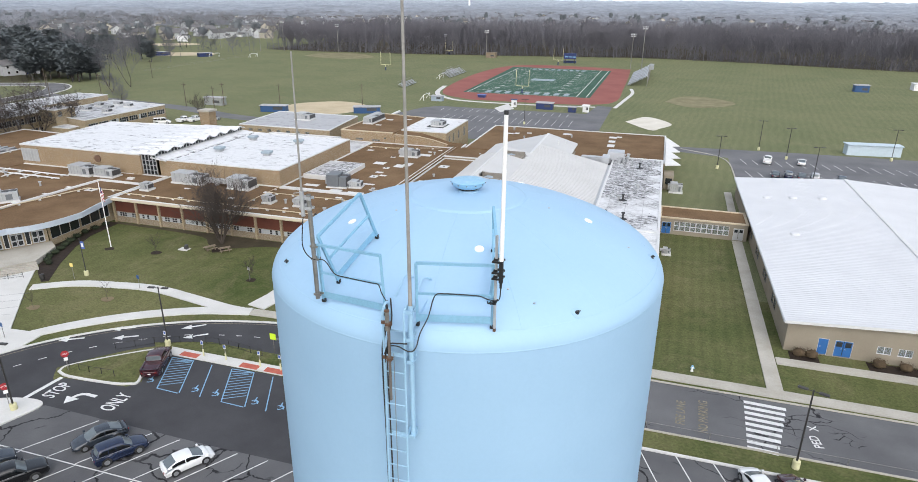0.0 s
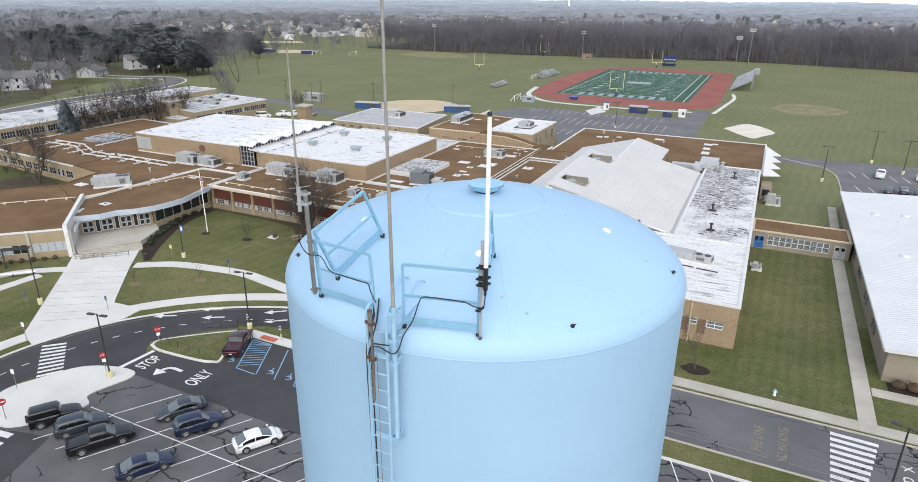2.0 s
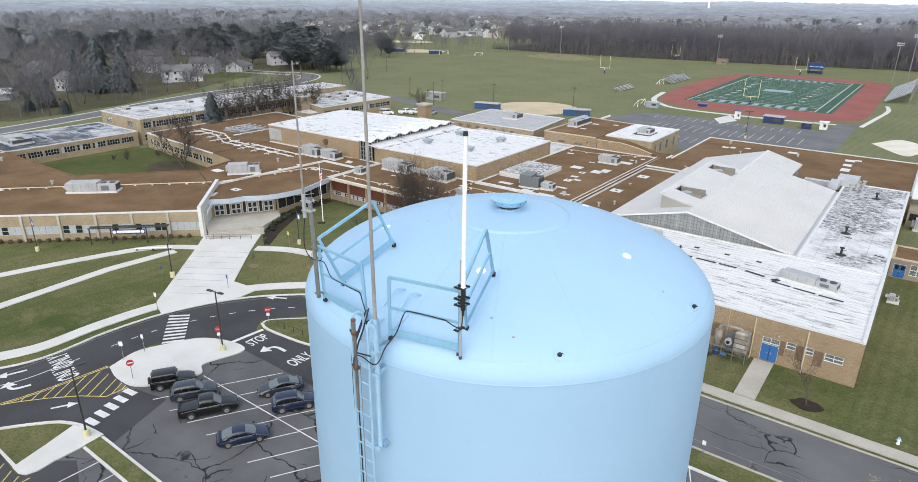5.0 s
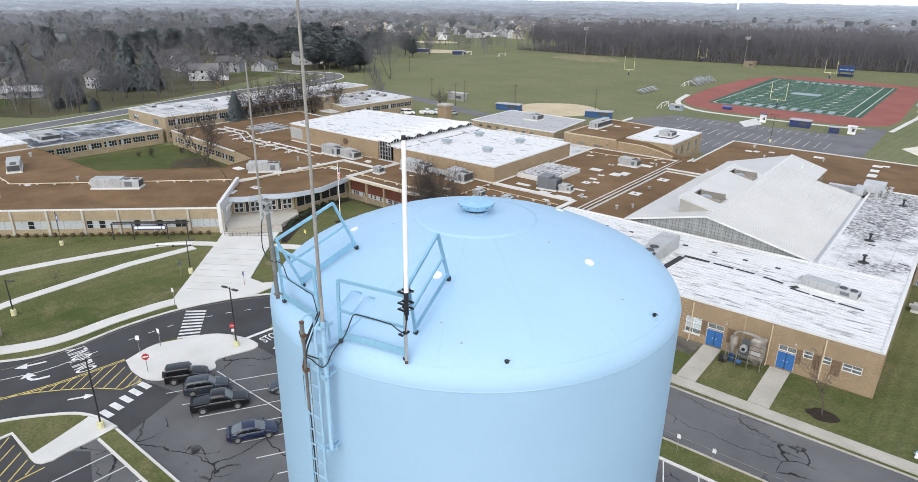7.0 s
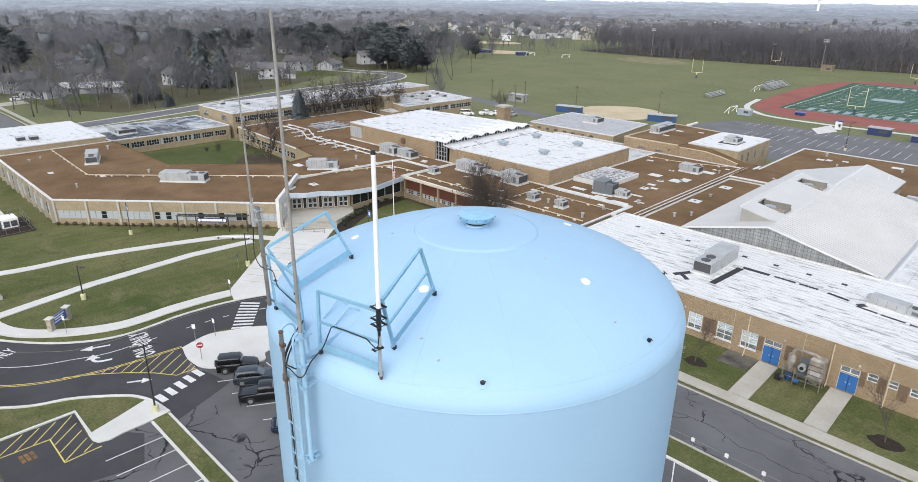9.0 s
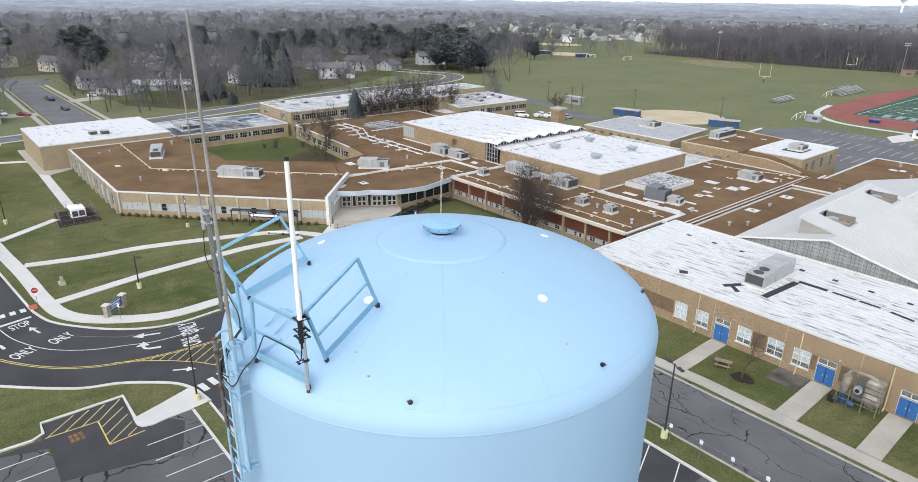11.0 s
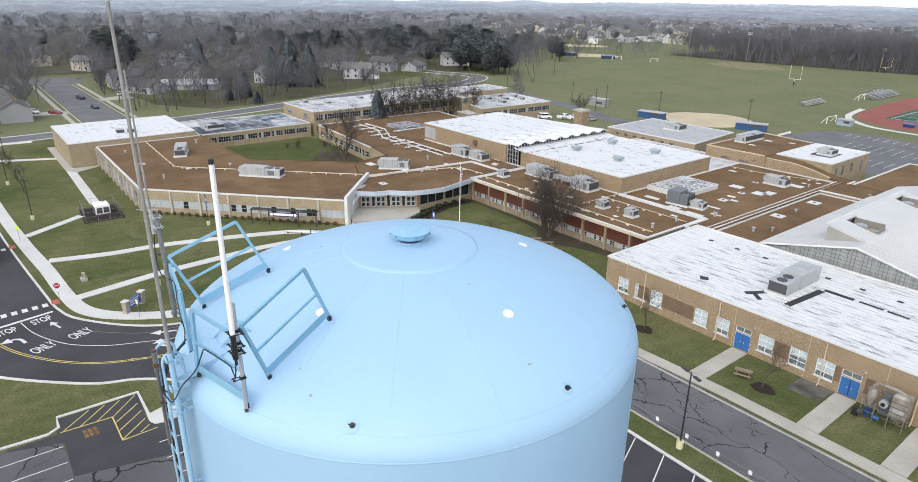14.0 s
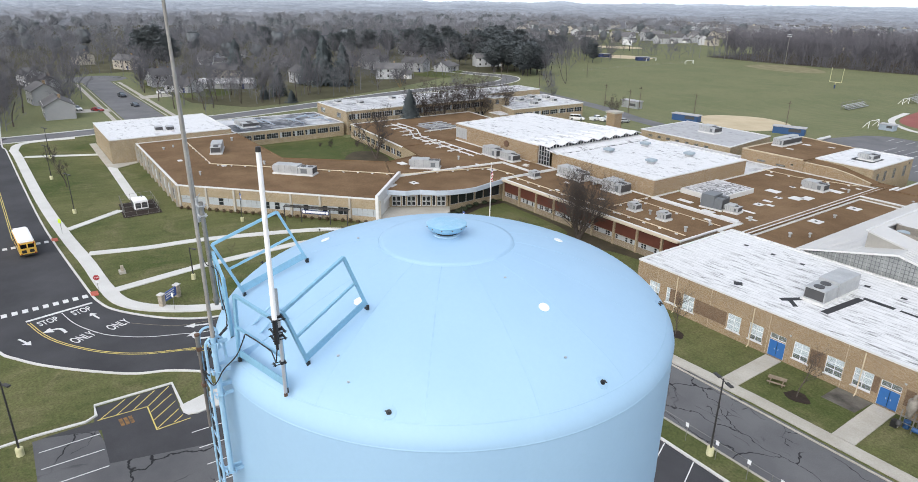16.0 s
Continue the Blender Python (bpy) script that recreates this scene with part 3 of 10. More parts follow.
def wall_run(owner, a, b, z0, z1, openings=(), material=None, thick=0.3, seed=1):
    """One straight wall from a to b (its outside to the right of that way), with real openings.
    An opening: (start, width, sill, height, kind, nx, ny, blind)."""
    a, b = Vector(a), Vector(b)
    length, ang = (b - a).length, math.atan2(b.y - a.y, b.x - a.x)
    m = in_wall(a, ang, 0, 0)
    cuts = sorted({0.0, length, *[o[0] for o in openings], *[o[0] + o[1] for o in openings]})
    bm = B()
    for s, e in zip(cuts, cuts[1:]):
        mid, low = (s + e) / 2, z0
        for o in sorted((o for o in openings if o[0] < mid < o[0] + o[1]), key=lambda o: o[2]):
            if o[2] > low + 0.01:
                box(bm, s, e, 0, thick, low, o[2], m)
            low = o[2] + o[3]
        if z1 > low + 0.01:
            box(bm, s, e, 0, thick, low, z1, m)
    bmesh.ops.remove_doubles(bm, verts=bm.verts[:], dist=0.001)
    wall = part("wall", bm, material, owner)
    rng = random.Random(seed)
    for o in openings:
        s, w, sill, h, kind, nx, ny, blind = o
        mm = in_wall(a, ang, s, sill)
        if kind == "window":
            add_window(wall, mm, w, h, nx, ny, FRAME_W, blind, rng)
        elif kind == "dark":
            add_window(wall, mm, w, h, nx, ny, FRAME_D, blind, rng)
        elif kind in ("band", "darkband"):
            pale = kind == "band"
            child("window", shared(("window", round(w, 2), round(h, 2), nx, ny, kind), lambda: window_mesh(w, h, nx, ny, 0.09 if pale else 0.06), FRAME_W if pale else ALU), wall, mm)
            for i in range(nx):
                a0, a1 = w * i / nx + 0.06, w * (i + 1) / nx - 0.06
                lit = rng.random() < blind
                child("pane", shared(("pane", round(w, 2), round(h, 2), nx, i, lit), lambda: box(B(), a0, a1, 0.08, 0.1, 0.06, h - 0.06), BLIND_GREY if lit else DARK_GLASS), wall, mm)
        elif kind == "door":
            add_door(wall, mm, w, h, nx, BLUE_DOOR, FRAME_W, blind)
        elif kind == "greydoor":
            add_door(wall, mm, w, h, nx, ALU, FRAME_W, blind)
        elif kind == "glassdoor":
            add_door(wall, mm, w, h, nx, ALU, ALU, 0.9)
    return wall


def every(start, pitch, count, width, sill, height, kind="window", nx=2, ny=2, blind=0.5):
    return [(start + i * pitch, width, sill, height, kind, nx, ny, blind) for i in range(count)]


def building(name, label, pts, height, roof_mat, wall_mat, edges=None, base=0.0, lip=0.3, coping=None, depth=0.35, category="building", bare=()):
    """A flat-roofed block on a counter-clockwise plan: walls with openings, a roof sheet inside a coping."""
    owner = thing(name, label, category, (sum(p[0] for p in pts) / len(pts), sum(p[1] for p in pts) / len(pts), base))
    n = len(pts)
    for i in range(n):
        a, b, c = (Vector(pts[(i + k) % n]) for k in (0, 1, 2))
        cut = 0.302 if (b - a).cross(c - b) > 0 else 0.0
        wall_run(owner, a, b - (b - a).normalized() * cut, base, height - 0.06, (edges or {}).get(i, ()), wall_mat, seed=i + len(name))
    c = Vector((owner.location.x, owner.location.y))
    part("roof", prism(B(), inset(pts, 0.28), height - 0.35 - 0.15, height - 0.15), roof_mat, owner)
    cop = coping or COPING
    P = [Vector(p) for p in pts]
    for i in range(n):
        a, b = P[i], P[(i + 1) % n]
        d = (b - a).normalized()
        bm = B()
        ln = (b - a).length
        box(bm, -0.06, ln - 0.3, -0.06, depth, height - 0.22, height, in_wall(a, math.atan2(d.y, d.x), 0, 0))
        part("coping", bm, ROOF_BROWN if i in bare else cop, owner)
    return owner


def inset(pts, d):
    P = [Vector(p) for p in pts]
    out = []
    for i in range(len(P)):
        a, b, c = P[i - 1], P[i], P[(i + 1) % len(P)]
        u, v = (b - a).normalized(), (c - b).normalized()
        n1, n2 = Vector((-u.y, u.x)), Vector((-v.y, v.x))
        k = n1 + n2
        k = k * (d / max(0.2, k.dot(n1)))
        out.append((b.x + k.x, b.y + k.y))
    return out


def text_mesh(words, size, material, name, m, parent=None, label="", stretch=1.0):
    cu = bpy.data.curves.new("letters", "FONT")
    cu.body, cu.size, cu.align_x, cu.align_y = words, size, "CENTER", "CENTER"
    cu.offset = 0.016 * size
    ob = new("letters", cu)
    me = bpy.data.meshes.new_from_object(ob.evaluated_get(bpy.context.evaluated_depsgraph_get()))
    bpy.data.objects.remove(ob)
    bpy.data.curves.remove(cu)
    me.transform(m @ Matrix.Diagonal((1, stretch, 1, 1)))
    me.materials.clear()
    me.materials.append(material)
    return part(name, me, material, parent, label)


# ---- ground, roads and pavements ----
bm = B()
prism(bm, [(4600 * math.cos(2 * math.pi * i / 96), 4600 * math.sin(2 * math.pi * i / 96)) for i in range(96)], -1.0, 0.0)
structure("ground", bm, GRASS_FIELD, "wide mown grass fields in dull winter green paled by haze", "ground")
slab("lawn_front", [(-214, -60), (120, -60), (120, 78), (-214, 78)], -0.3, 0.006, GRASS, "olive mown lawn before the school", "lawn")
slab("lawn_court", [(-169, 45.8), (-135.2, 45.8), (-119.4, 64), (-121, 74.2), (-132, 94), (-168, 98)], -0.3, 0.016, GRASS_DULL, "rough olive grass in the courtyard", "lawn")
slab("lawn_east", [(6.2, 54.6), (18.6, 54.4), (18.8, 103.4), (6.2, 103.4)], -0.3, 0.018, GRASS_STRIPED, "dark green lawn mown in stripes beside the classroom wing", "lawn")

slab("road_street", [(-36, 43.6), (60, 43.0), (200, 43.0), (200, 52.4), (60, 52.2), (-36, 53.4)], -0.3, 0.012, ASPHALT_STREET, "cracked grey asphalt street with sealed cracks", "road")
slab("parking_lot_main", [(-55.5, -10), (-55.5, -4.7), (-51.4, -4.3), (-50.5, 3.4), (-51.4, 5.8), (-57.5, 14), (-63.5, 17), (-66, 20), (-55, 30), (-47, 34), (-36, 40.4), (60, 40.0), (200, 40), (200, -60), (-48.5, -60), (-48.5, -10)], -0.3, 0.010, ASPHALT, "worn grey asphalt parking lot with cracks", "parking lot")
slab("fresh_asphalt_bay", [(-58.2, -4.4), (-55.6, -4.7), (-55.6, -9.3), (-53.8, -4.3), (-48.0, -4.4), (-46.5, 1), (-45.3, 5.2), (-50, 7.0), (-51.5, 5.8), (-51.4, 3.6), (-52.6, 2.9), (-58.3, 3.2)], -0.3, 0.016, ASPHALT_NEW, "fresh dark asphalt bay beside the parking lot", "parking lot")
drive_outer = curve_points([(-300, -6.5), (-215, -8.0), (-200, -7.2), (-159, -5.6), (-130, -4.3), (-113, -3.1), (-92.1, -1.2), (-85.7, -0.4), (-80.9, 1.4), (-74.7, 6.7), (-71.6, 12.6), (-71.8, 21), (-70.5, 29), (-66.5, 37.0), (-60, 43.5), (-52, 48.2), (-44, 50.8), (-34, 52.6)])
drive_inner = curve_points([(-30, 43.6), (-38, 43.4), (-46, 43.4), (-52.5, 41.4), (-58.4, 35.4), (-58.3, 33.4), (-54, 28.4), (-61.3, 26.5), (-64.5, 20.3), (-57.5, 14.5), (-54.0, 12.8), (-52.0, 10.6), (-54.57, 9.73), (-57.84, 8.0), (-61.43, 3.45), (-63.3, -0.4), (-69.0, -6.6), (-73.5, -10.2), (-77.9, -12.4), (-90, -14.8), (-130, -14.8), (-300, -17)])
slab("road_drive", [*drive_outer, *drive_inner], -0.3, 0.020, ASPHALT_NEW, "fresh black asphalt drive curving past the school entrance", "road")
slab("fresh_asphalt_strip", [(-57, 28.4), (-50.2, 28.4), (-33, 28.2), (-12, 28.4), (-12, 40.5), (-27.5, 40.6), (-49.4, 40.7), (-50.3, 39.4), (-47.7, 35.0), (-48.6, 33.7), (-56.5, 33)], -0.3, 0.014, ASPHALT_NEW, "fresh dark asphalt aisle beside accessible bays", "parking lot")
far_road = curve_points([(-216, -14), (-216.5, 2), (-217.5, 16), (-224, 60), (-232, 95), (-241, 125), (-247, 155), (-249, 193), (-257, 215), (-272, 225), (-292, 218), (-340, 205)], 10)
structure("road_loop", ribbon(B(), far_road, 9, -0.3, 0.024), ASPHALT_PALE, "pale grey asphalt road curving behind the school", "road")
for off in (-4.9, 4.9):
    structure("kerb", ribbon(B(), far_road, 0.7, 0, 0.12, off), CONCRETE, "pale concrete kerb along the loop road", "kerb")
street_end = [(-222, 27.4), (-222, 40.6), (-350, 39.8)] + [(-364 + 14.5 * math.cos(a), 35 + 14.5 * math.sin(a)) for a in [0.5 + 5.3 * i / 20 for i in range(21)]] + [(-350, 28)]
for pts in ([(-226, 26.6), (-345, 27.2)], [(-226, 41.4), (-345, 40.6)]):
    structure("kerb", ribbon(B(), pts, 0.35, 0, 0.13), CONCRETE_OLD, "pale concrete kerb along the residential street", "kerb")
structure("pavement_suburb", ribbon(B(), [(-228, 24.4), (-346, 25.0)], 1.5, -0.1, 0.06), CONCRETE_OLD, "concrete sidewalk along the residential street", "pavement")
structure("pavement_suburb", ribbon(B(), [(-228, 43.6), (-346, 43.0)], 1.5, -0.1, 0.06), CONCRETE_OLD, "concrete sidewalk along the residential street", "pavement")
structure("driveway", prism(B(), [(-258, 15.5), (-266, 15.5), (-262.5, 26.5), (-255.5, 26.5)], -0.1, 0.04), CONCRETE_OLD, "concrete driveway before a house", "driveway")
structure("driveway", prism(B(), [(-282, 41.8), (-290, 41.8), (-294, 54), (-284, 54)], -0.1, 0.04), CONCRETE_OLD, "concrete driveway before a house", "driveway")
structure("road_suburb", prism(B(), street_end[::-1], -0.3, 0.028), ASPHALT_PALE, "grey residential street between houses", "road")
structure("road_side", ribbon(B(), curve_points([(-249, 200), (-236, 197.5), (-215, 197.5), (-190, 194), (-165, 189), (-142, 181), (-120, 178), (-95, 180), (-70, 190)]), 7, -0.3, 0.026), ASPHALT_FAR, "grey service road behind the school", "road")
slab("parking_lot_north", [(-98, 171.5), (-14.0, 171.5), (-13.6, 247), (-19.5, 247), (-21.5, 227.2), (-45, 226.6), (-78, 227), (-83, 222)], -0.3, 0.012, ASPHALT_FAR, "grey asphalt parking lot with white stall lines", "parking lot")
slab("parking_lot_east", [(23, 133), (23, 170), (8, 174), (8, 180), (40, 182), (200, 184), (200, 133)], -0.3, 0.012, ASPHALT_FAR, "grey asphalt parking lot behind the metal-roofed building", "parking lot")

# kerbs and pavements
for i, (pts, w) in enumerate([
        (drive_outer, 0.3), ([(-34, 52.7), (60, 52.3), (200, 52.3)], 0.16), ([(-30, 43.5), (60, 43.1), (200, 43.1)], 0.16),
        ([(-27.5, 40.5), (14, 40.2), (60, 40.2), (200, 40.2)], 0.3), (curve_points([(-51.7, 10.15), (-54.57, 9.73), (-56.5, 9.0), (-57.84, 8.0), (-59.81, 5.76), (-61.43, 3.45), (-63.3, -0.4), (-69.0, -6.6), (-73.5, -10.2), (-77.9, -12.4), (-90, -14.8), (-130, -14.8), (-300, -17)]), 0.3),
        ([(-55.6, -30), (-56.3, -9.8), (-56.0, -5.4), (-56.6, -4.4), (-58.6, -4.3), (-58.5, 3.3), (-52.5, 3.2)], 0.3)]):
    structure("kerb", ribbon(B(), pts, w, 0, 0.15), CONCRETE if w > 0.2 else CONCRETE_OLD, "pale concrete kerb along the asphalt", "kerb")


PAVED = []


def pavement(name, pts, width, label, z=0.10, material=None, joints=1.6):
    """A path of single concrete slabs with open joints."""
    line = [Vector(p) for p in pts]
    owner = thing(name, label, "pavement", (*line[0], 0), kind="structure")
    PAVED.append(name)
    z += 0.0045 * (len(PAVED) % 9)
    todo = []
    for a, b in zip(line, line[1:]):
        n = max(1, round((b - a).length / joints))
        for i in range(n):
            todo.append((a.lerp(b, i / n), a.lerp(b, (i + 1) / n)))
    part("bed", ribbon(B(), [(p.x, p.y) for p in line], width - 0.04, -0.06, z - 0.012), material or CONCRETE, owner)
    for i, (p, q) in enumerate(todo):
        d = (q - p).normalized()
        nrm = Vector((-d.y, d.x)) * width / 2
        g = d * 0.006
        quad = [(p - nrm + g), (q - nrm - g), (q + nrm - g), (p + nrm + g)]
        part("paving_slab", prism(B(), [(v.x, v.y) for v in quad], -0.05, z + 0.0015 * ((i * 7) % 3)), material or CONCRETE, owner)
    return owner


pavement("pavement_street", [(-46, 53.2), (-20, 54.4), (60, 53.4), (120, 53.4)], 1.7, "pale concrete sidewalk of square slabs along the street", material=CONCRETE_OLD)
for i, (x0, x1, y1) in enumerate([(-24.6, -22.6, 64.2), (-12.3, -10.1, 64.2), (-4.45, -2.25, 64.2)]):
    pavement("pavement_door", [((x0 + x1) / 2, 55.2), ((x0 + x1) / 2, y1)], x1 - x0, "weathered concrete path leading to a blue door", material=CONCRETE_OLD)
pavement("pavement_east", [(19.3, 54.2), (19.5, 102.6)], 1.7, "narrow concrete path beside the metal-roofed building", material=CONCRETE_OLD)
pavement("pavement_east_front", [(20.3, 61.4), (60, 61.4)], 1.6, "concrete path before blue doors", material=CONCRETE_OLD)
pavement("pavement_east_back", [(19.9, 110.4), (20.3, 134.6)], 1.5, "short concrete path on the lawn", material=CONCRETE_OLD)
side = curve_points([(-200, -5.6), (-189, -4.9), (-145, -3.2), (-118, -1.3), (-102, 0.3), (-90, 1.2), (-83, 2.6), (-78.2, 6.6), (-74.6, 13.2), (-74.5, 21), (-73.4, 29), (-69.0, 38.8), (-62, 46.0), (-53.5, 51), (-46, 53.2)], 5)
pavement("pavement_drive", side, 2.0, "pale new concrete sidewalk curving along the drive")
pavement("pavement_corner", curve_points([(-200, -5.6), (-208, -4), (-210.5, 1.5), (-210, 10)], 4), 2.2, "pale concrete sidewalk corner at the road bend")
pavement("pavement_lawn", [(-190, -3.7), (-183, 12.9)], 1.8, "concrete path across the lawn")
pavement("pavement_lawn", [(-167, 13.4), (-135, 12.9)], 1.9, "concrete path from a side door to the generator")
pavement("pavement_lawn", [(-121, -0.6), (-128, 9.2)], 1.6, "concrete path across the lawn")
pavement("pavement_lawn", curve_points([(-106, 1.0), (-103.6, 9.8), (-102.6, 18.0), (-98.6, 31.1), (-95.4, 38.7), (-91, 43.0), (-85, 46.5)], 5), 1.7, "concrete path curving over the lawn to the entrance")
pavement("pavement_lawn", [(-88.2, 2.0), (-90.6, 14.8), (-91.6, 30.6), (-90.5, 41)], 1.7, "concrete path over the lawn to the entrance")
pavement("pavement_lawn", curve_points([(-81, 50), (-76, 53.0), (-70, 54.4), (-63.5, 55.2), (-57, 54.3), (-50.0, 53.1), (-47.5, 53.0)], 5), 1.9, "concrete path curving from the entrance")
pavement("pavement_lawn", [(-46.2, 54.6), (-45.4, 58.5), (-45.2, 64.0)], 3.0, "concrete path across the lawn")
plaza = [(-74.6, 28.6), (-71.1, 27.4), (-70.5, 29.6), (-67.0, 36.8), (-67.2, 40.0), (-72.3, 39.6), (-80.9, 49.0), (-85.5, 54.5), (-92.5, 62.5), (-99.5, 55.0), (-93.5, 48.5), (-89.5, 44.5)]
slab("pavement_plaza", plaza, -0.05, 0.146, CONCRETE, "wide pale concrete plaza before the entrance", "pavement")
plz = bpy.data.objects["pavement_plaza"]
for k in range(1, 9):
    a, b = Vector((-74.5, 29.9)).lerp(Vector((-89.5, 44.5)), k / 9), Vector((-70.2, 32.9)).lerp(Vector((-80.5, 50.4)), k / 9)
    part("joint", ribbon(B(), [a, b], 0.05, 0.1, 0.1485), ASPHALT_FAR, plz)
for k in range(5):
    a, b = Vector((-92.0, 48.5)), Vector((-87.0, 56.3))
    off = Vector((0.84, -0.54)) * (0.2 + 0.36 * k)
    part("step", ribbon(B(), [a + off, b + off], 0.36, 0.1, 0.77 - 0.155 * k), CONCRETE_OLD, plz)
landing = [(-95.4, 49.8), (-92.2, 48.6), (-87.2, 56.4), (-89.6, 62.2), (-92.3, 63.9), (-98.9, 53.3)]
slab("pavement_apron", [(-198.6, 12.4), (-168.0, 12.4), (-164.4, 14.2), (-168.0, 19.7), (-169.3, 19.8), (-169.5, 14.1), (-198.4, 14.1)], -0.05, 0.14, CONCRETE_OLD, "concrete apron beside the theatre block", "pavement")
part("landing", prism(B(), landing, 0.1, 0.93), CONCRETE_OLD, plz)

# islands
slab("island_concrete", curve_points([(-63.3, 16.6), (-60, 16.0), (-56.6, 16.9), (-53.8, 21.9), (-55.4, 23.6), (-54.2, 27.8), (-55.4, 28.8), (-58.5, 28.2), (-61.3, 26.5), (-63.2, 23.0), (-64.2, 20.2), (-63.3, 16.6)], 5)[:-1], -0.05, 0.16, CONCRETE, "pale concrete traffic island in the drive", "island")
tri = curve_points([(-58.2, 33.7), (-57.8, 35.6), (-51.2, 41.2), (-50.6, 39.6), (-47.9, 35.0), (-48.7, 34.0), (-51, 33.5), (-56.2, 33.2), (-58.2, 33.7)], 5)[:-1]
slab("island_kerb", tri, -0.05, 0.16, CONCRETE, "concrete kerb round a grassy island", "kerb")
slab("island_grass", inset(tri[::-1], 0.3), 0.0, 0.175, GRASS, "grassy traffic island inside a concrete kerb", "island")
slab("pavement_accessible", [(-48.6, 40.7), (-27.5, 40.8), (-28.5, 42.3), (-49.6, 42.2)], -0.05, 0.14, CONCRETE, "concrete strip before the accessible bays", "pavement")
slab("pavement_island_south", [(-54.47, 6.2), (-53.52, 3.02), (-52.26, 3.03), (-51.6, 3.33), (-51.26, 4.26), (-51.45, 5.66), (-51.47, 8.4), (-51.6, 9.95), (-53.64, 9.9), (-55.5, 9.2)], -0.05, 0.145, CONCRETE, "pale concrete corner pavement", "pavement")
slab("fresh_asphalt_apron", [(-58.0, 12.0), (-55.5, 9.9), (-49.8, 10.3), (-52.4, 17.2), (-56.8, 16.2)], -0.3, 0.0225, ASPHALT_NEW, "fresh dark asphalt apron beside the crossing", "parking lot")
slab("island_south_grass", [(-53.2, 8.6), (-51.4, 8.4), (40, 8.4), (40, 9.9), (-53.6, 9.9)], -0.05, 0.13, GRASS, "grass strip dividing the parking lot", "island")
for x, y in ((-51.2, 8.25), (-51.45, 10.05)):
    structure("kerb", ribbon(B(), [(x, y), (40, y)], 0.25, 0, 0.15), CONCRETE, "pale concrete kerb along the grass strip", "kerb")


# ---- the water tank ----
# a shallow dome that turns into the shell through a rolled knuckle
R, APEX, FALL = 4.15, 36.313, 0.0692
BEND = [(3.6, 35.416), (4.15, 35.10), (4.15, 34.80)]


def knuckle(t):
    return tuple((1 - t) ** 2 * a + 2 * t * (1 - t) * b + t * t * c for a, b, c in zip(*BEND))


def dome(r):
    if r < BEND[0][0]:
        return APEX - FALL * r * r
    t = 1 - math.sqrt(max(0.0, (R - r) / (R - BEND[0][0])))
    return knuckle(t)[1]


tower = thing("water_tank", "tall pale blue painted steel water tank with a domed roof", "water tank")
prof = [(R, 0.0), (R, 12), (R, 24), (R, 30), (R, 34), (R, 34.80)] + [knuckle(t) for t in (0.94, 0.88, 0.82, 0.76, 0.70, 0.64, 0.58, 0.52, 0.46)]
part("shell", lathe(B(), prof, 160), TANK, tower, smooth=True)
part("roof", lathe(B(), [knuckle(t) for t in (0.46, 0.40, 0.34, 0.28, 0.22, 0.16, 0.10, 0.05, 0.0)] + [(r, dome(r)) for r in (3.3, 3.0, 2.7, 2.3, 1.9, 1.5, 1.1, 0.7, 0.35, 0)], 160), TANK, tower, smooth=True)


def ring_bead(r, w, h, material):
    """A weld bead round the roof, a little proud of the plate."""
    part("weld_seam", lathe(B(), [(r + w, dome(r + w) - 0.004), (r + w * 0.4, dome(r + w * 0.4) + h), (r - w * 0.4, dome(r - w * 0.4) + h), (r - w, dome(r - w) - 0.004)], 160), material, tower, smooth=True)


# weld beads: one under the knuckle, one at its top, one round the crown plate, and radial laps
part("weld_seam", lathe(B(), [(R - 0.004, 34.80), (R + 0.004, 34.812), (R + 0.004, 34.828), (R - 0.006, 34.842)], 160), TANK_SEAM, tower, smooth=True)
ring_bead(3.99, 0.011, 0.003, TANK_SEAM)
part("crown_plate", lathe(B(), [(1.235, dome(1.235) - 0.01), (1.225, dome(1.225) + 0.010), (1.15, dome(1.15) + 0.010), (0.7, dome(0.7) + 0.010), (0, APEX + 0.010)], 96), TANK, tower, smooth=True)
ring_bead(1.238, 0.011, 0.006, TANK_SEAM)
for z in (32.35, 29.9, 27.4, 24.9):
    part("weld_seam", lathe(B(), [(R - 0.01, z - 0.02), (R + 0.004, z), (R - 0.01, z + 0.02)], 128), TANK, tower, smooth=True)
for k in range(16):
    bm = B()
    a = 2 * math.pi * (k + 0.3) / 16
    c, s = math.cos(a), math.sin(a)
    prev = None
    for r in (1.24, 1.6, 2.0, 2.4, 2.8, 3.2, 3.58, 3.70, 3.82, 3.90, 3.98):
        z = dome(r)
        row = [bm.verts.new((r * c - w * s, r * s + w * c, z + h)) for w, h in ((-0.010, -0.002), (-0.005, 0.003), (0.005, 0.003), (0.010, -0.002))]
        if prev:
            for i in range(3):
                bm.faces.new((prev[i], row[i], row[i + 1], prev[i + 1]))
        prev = row
    part("lap_seam", bm, TANK_SEAM, tower, smooth=True)

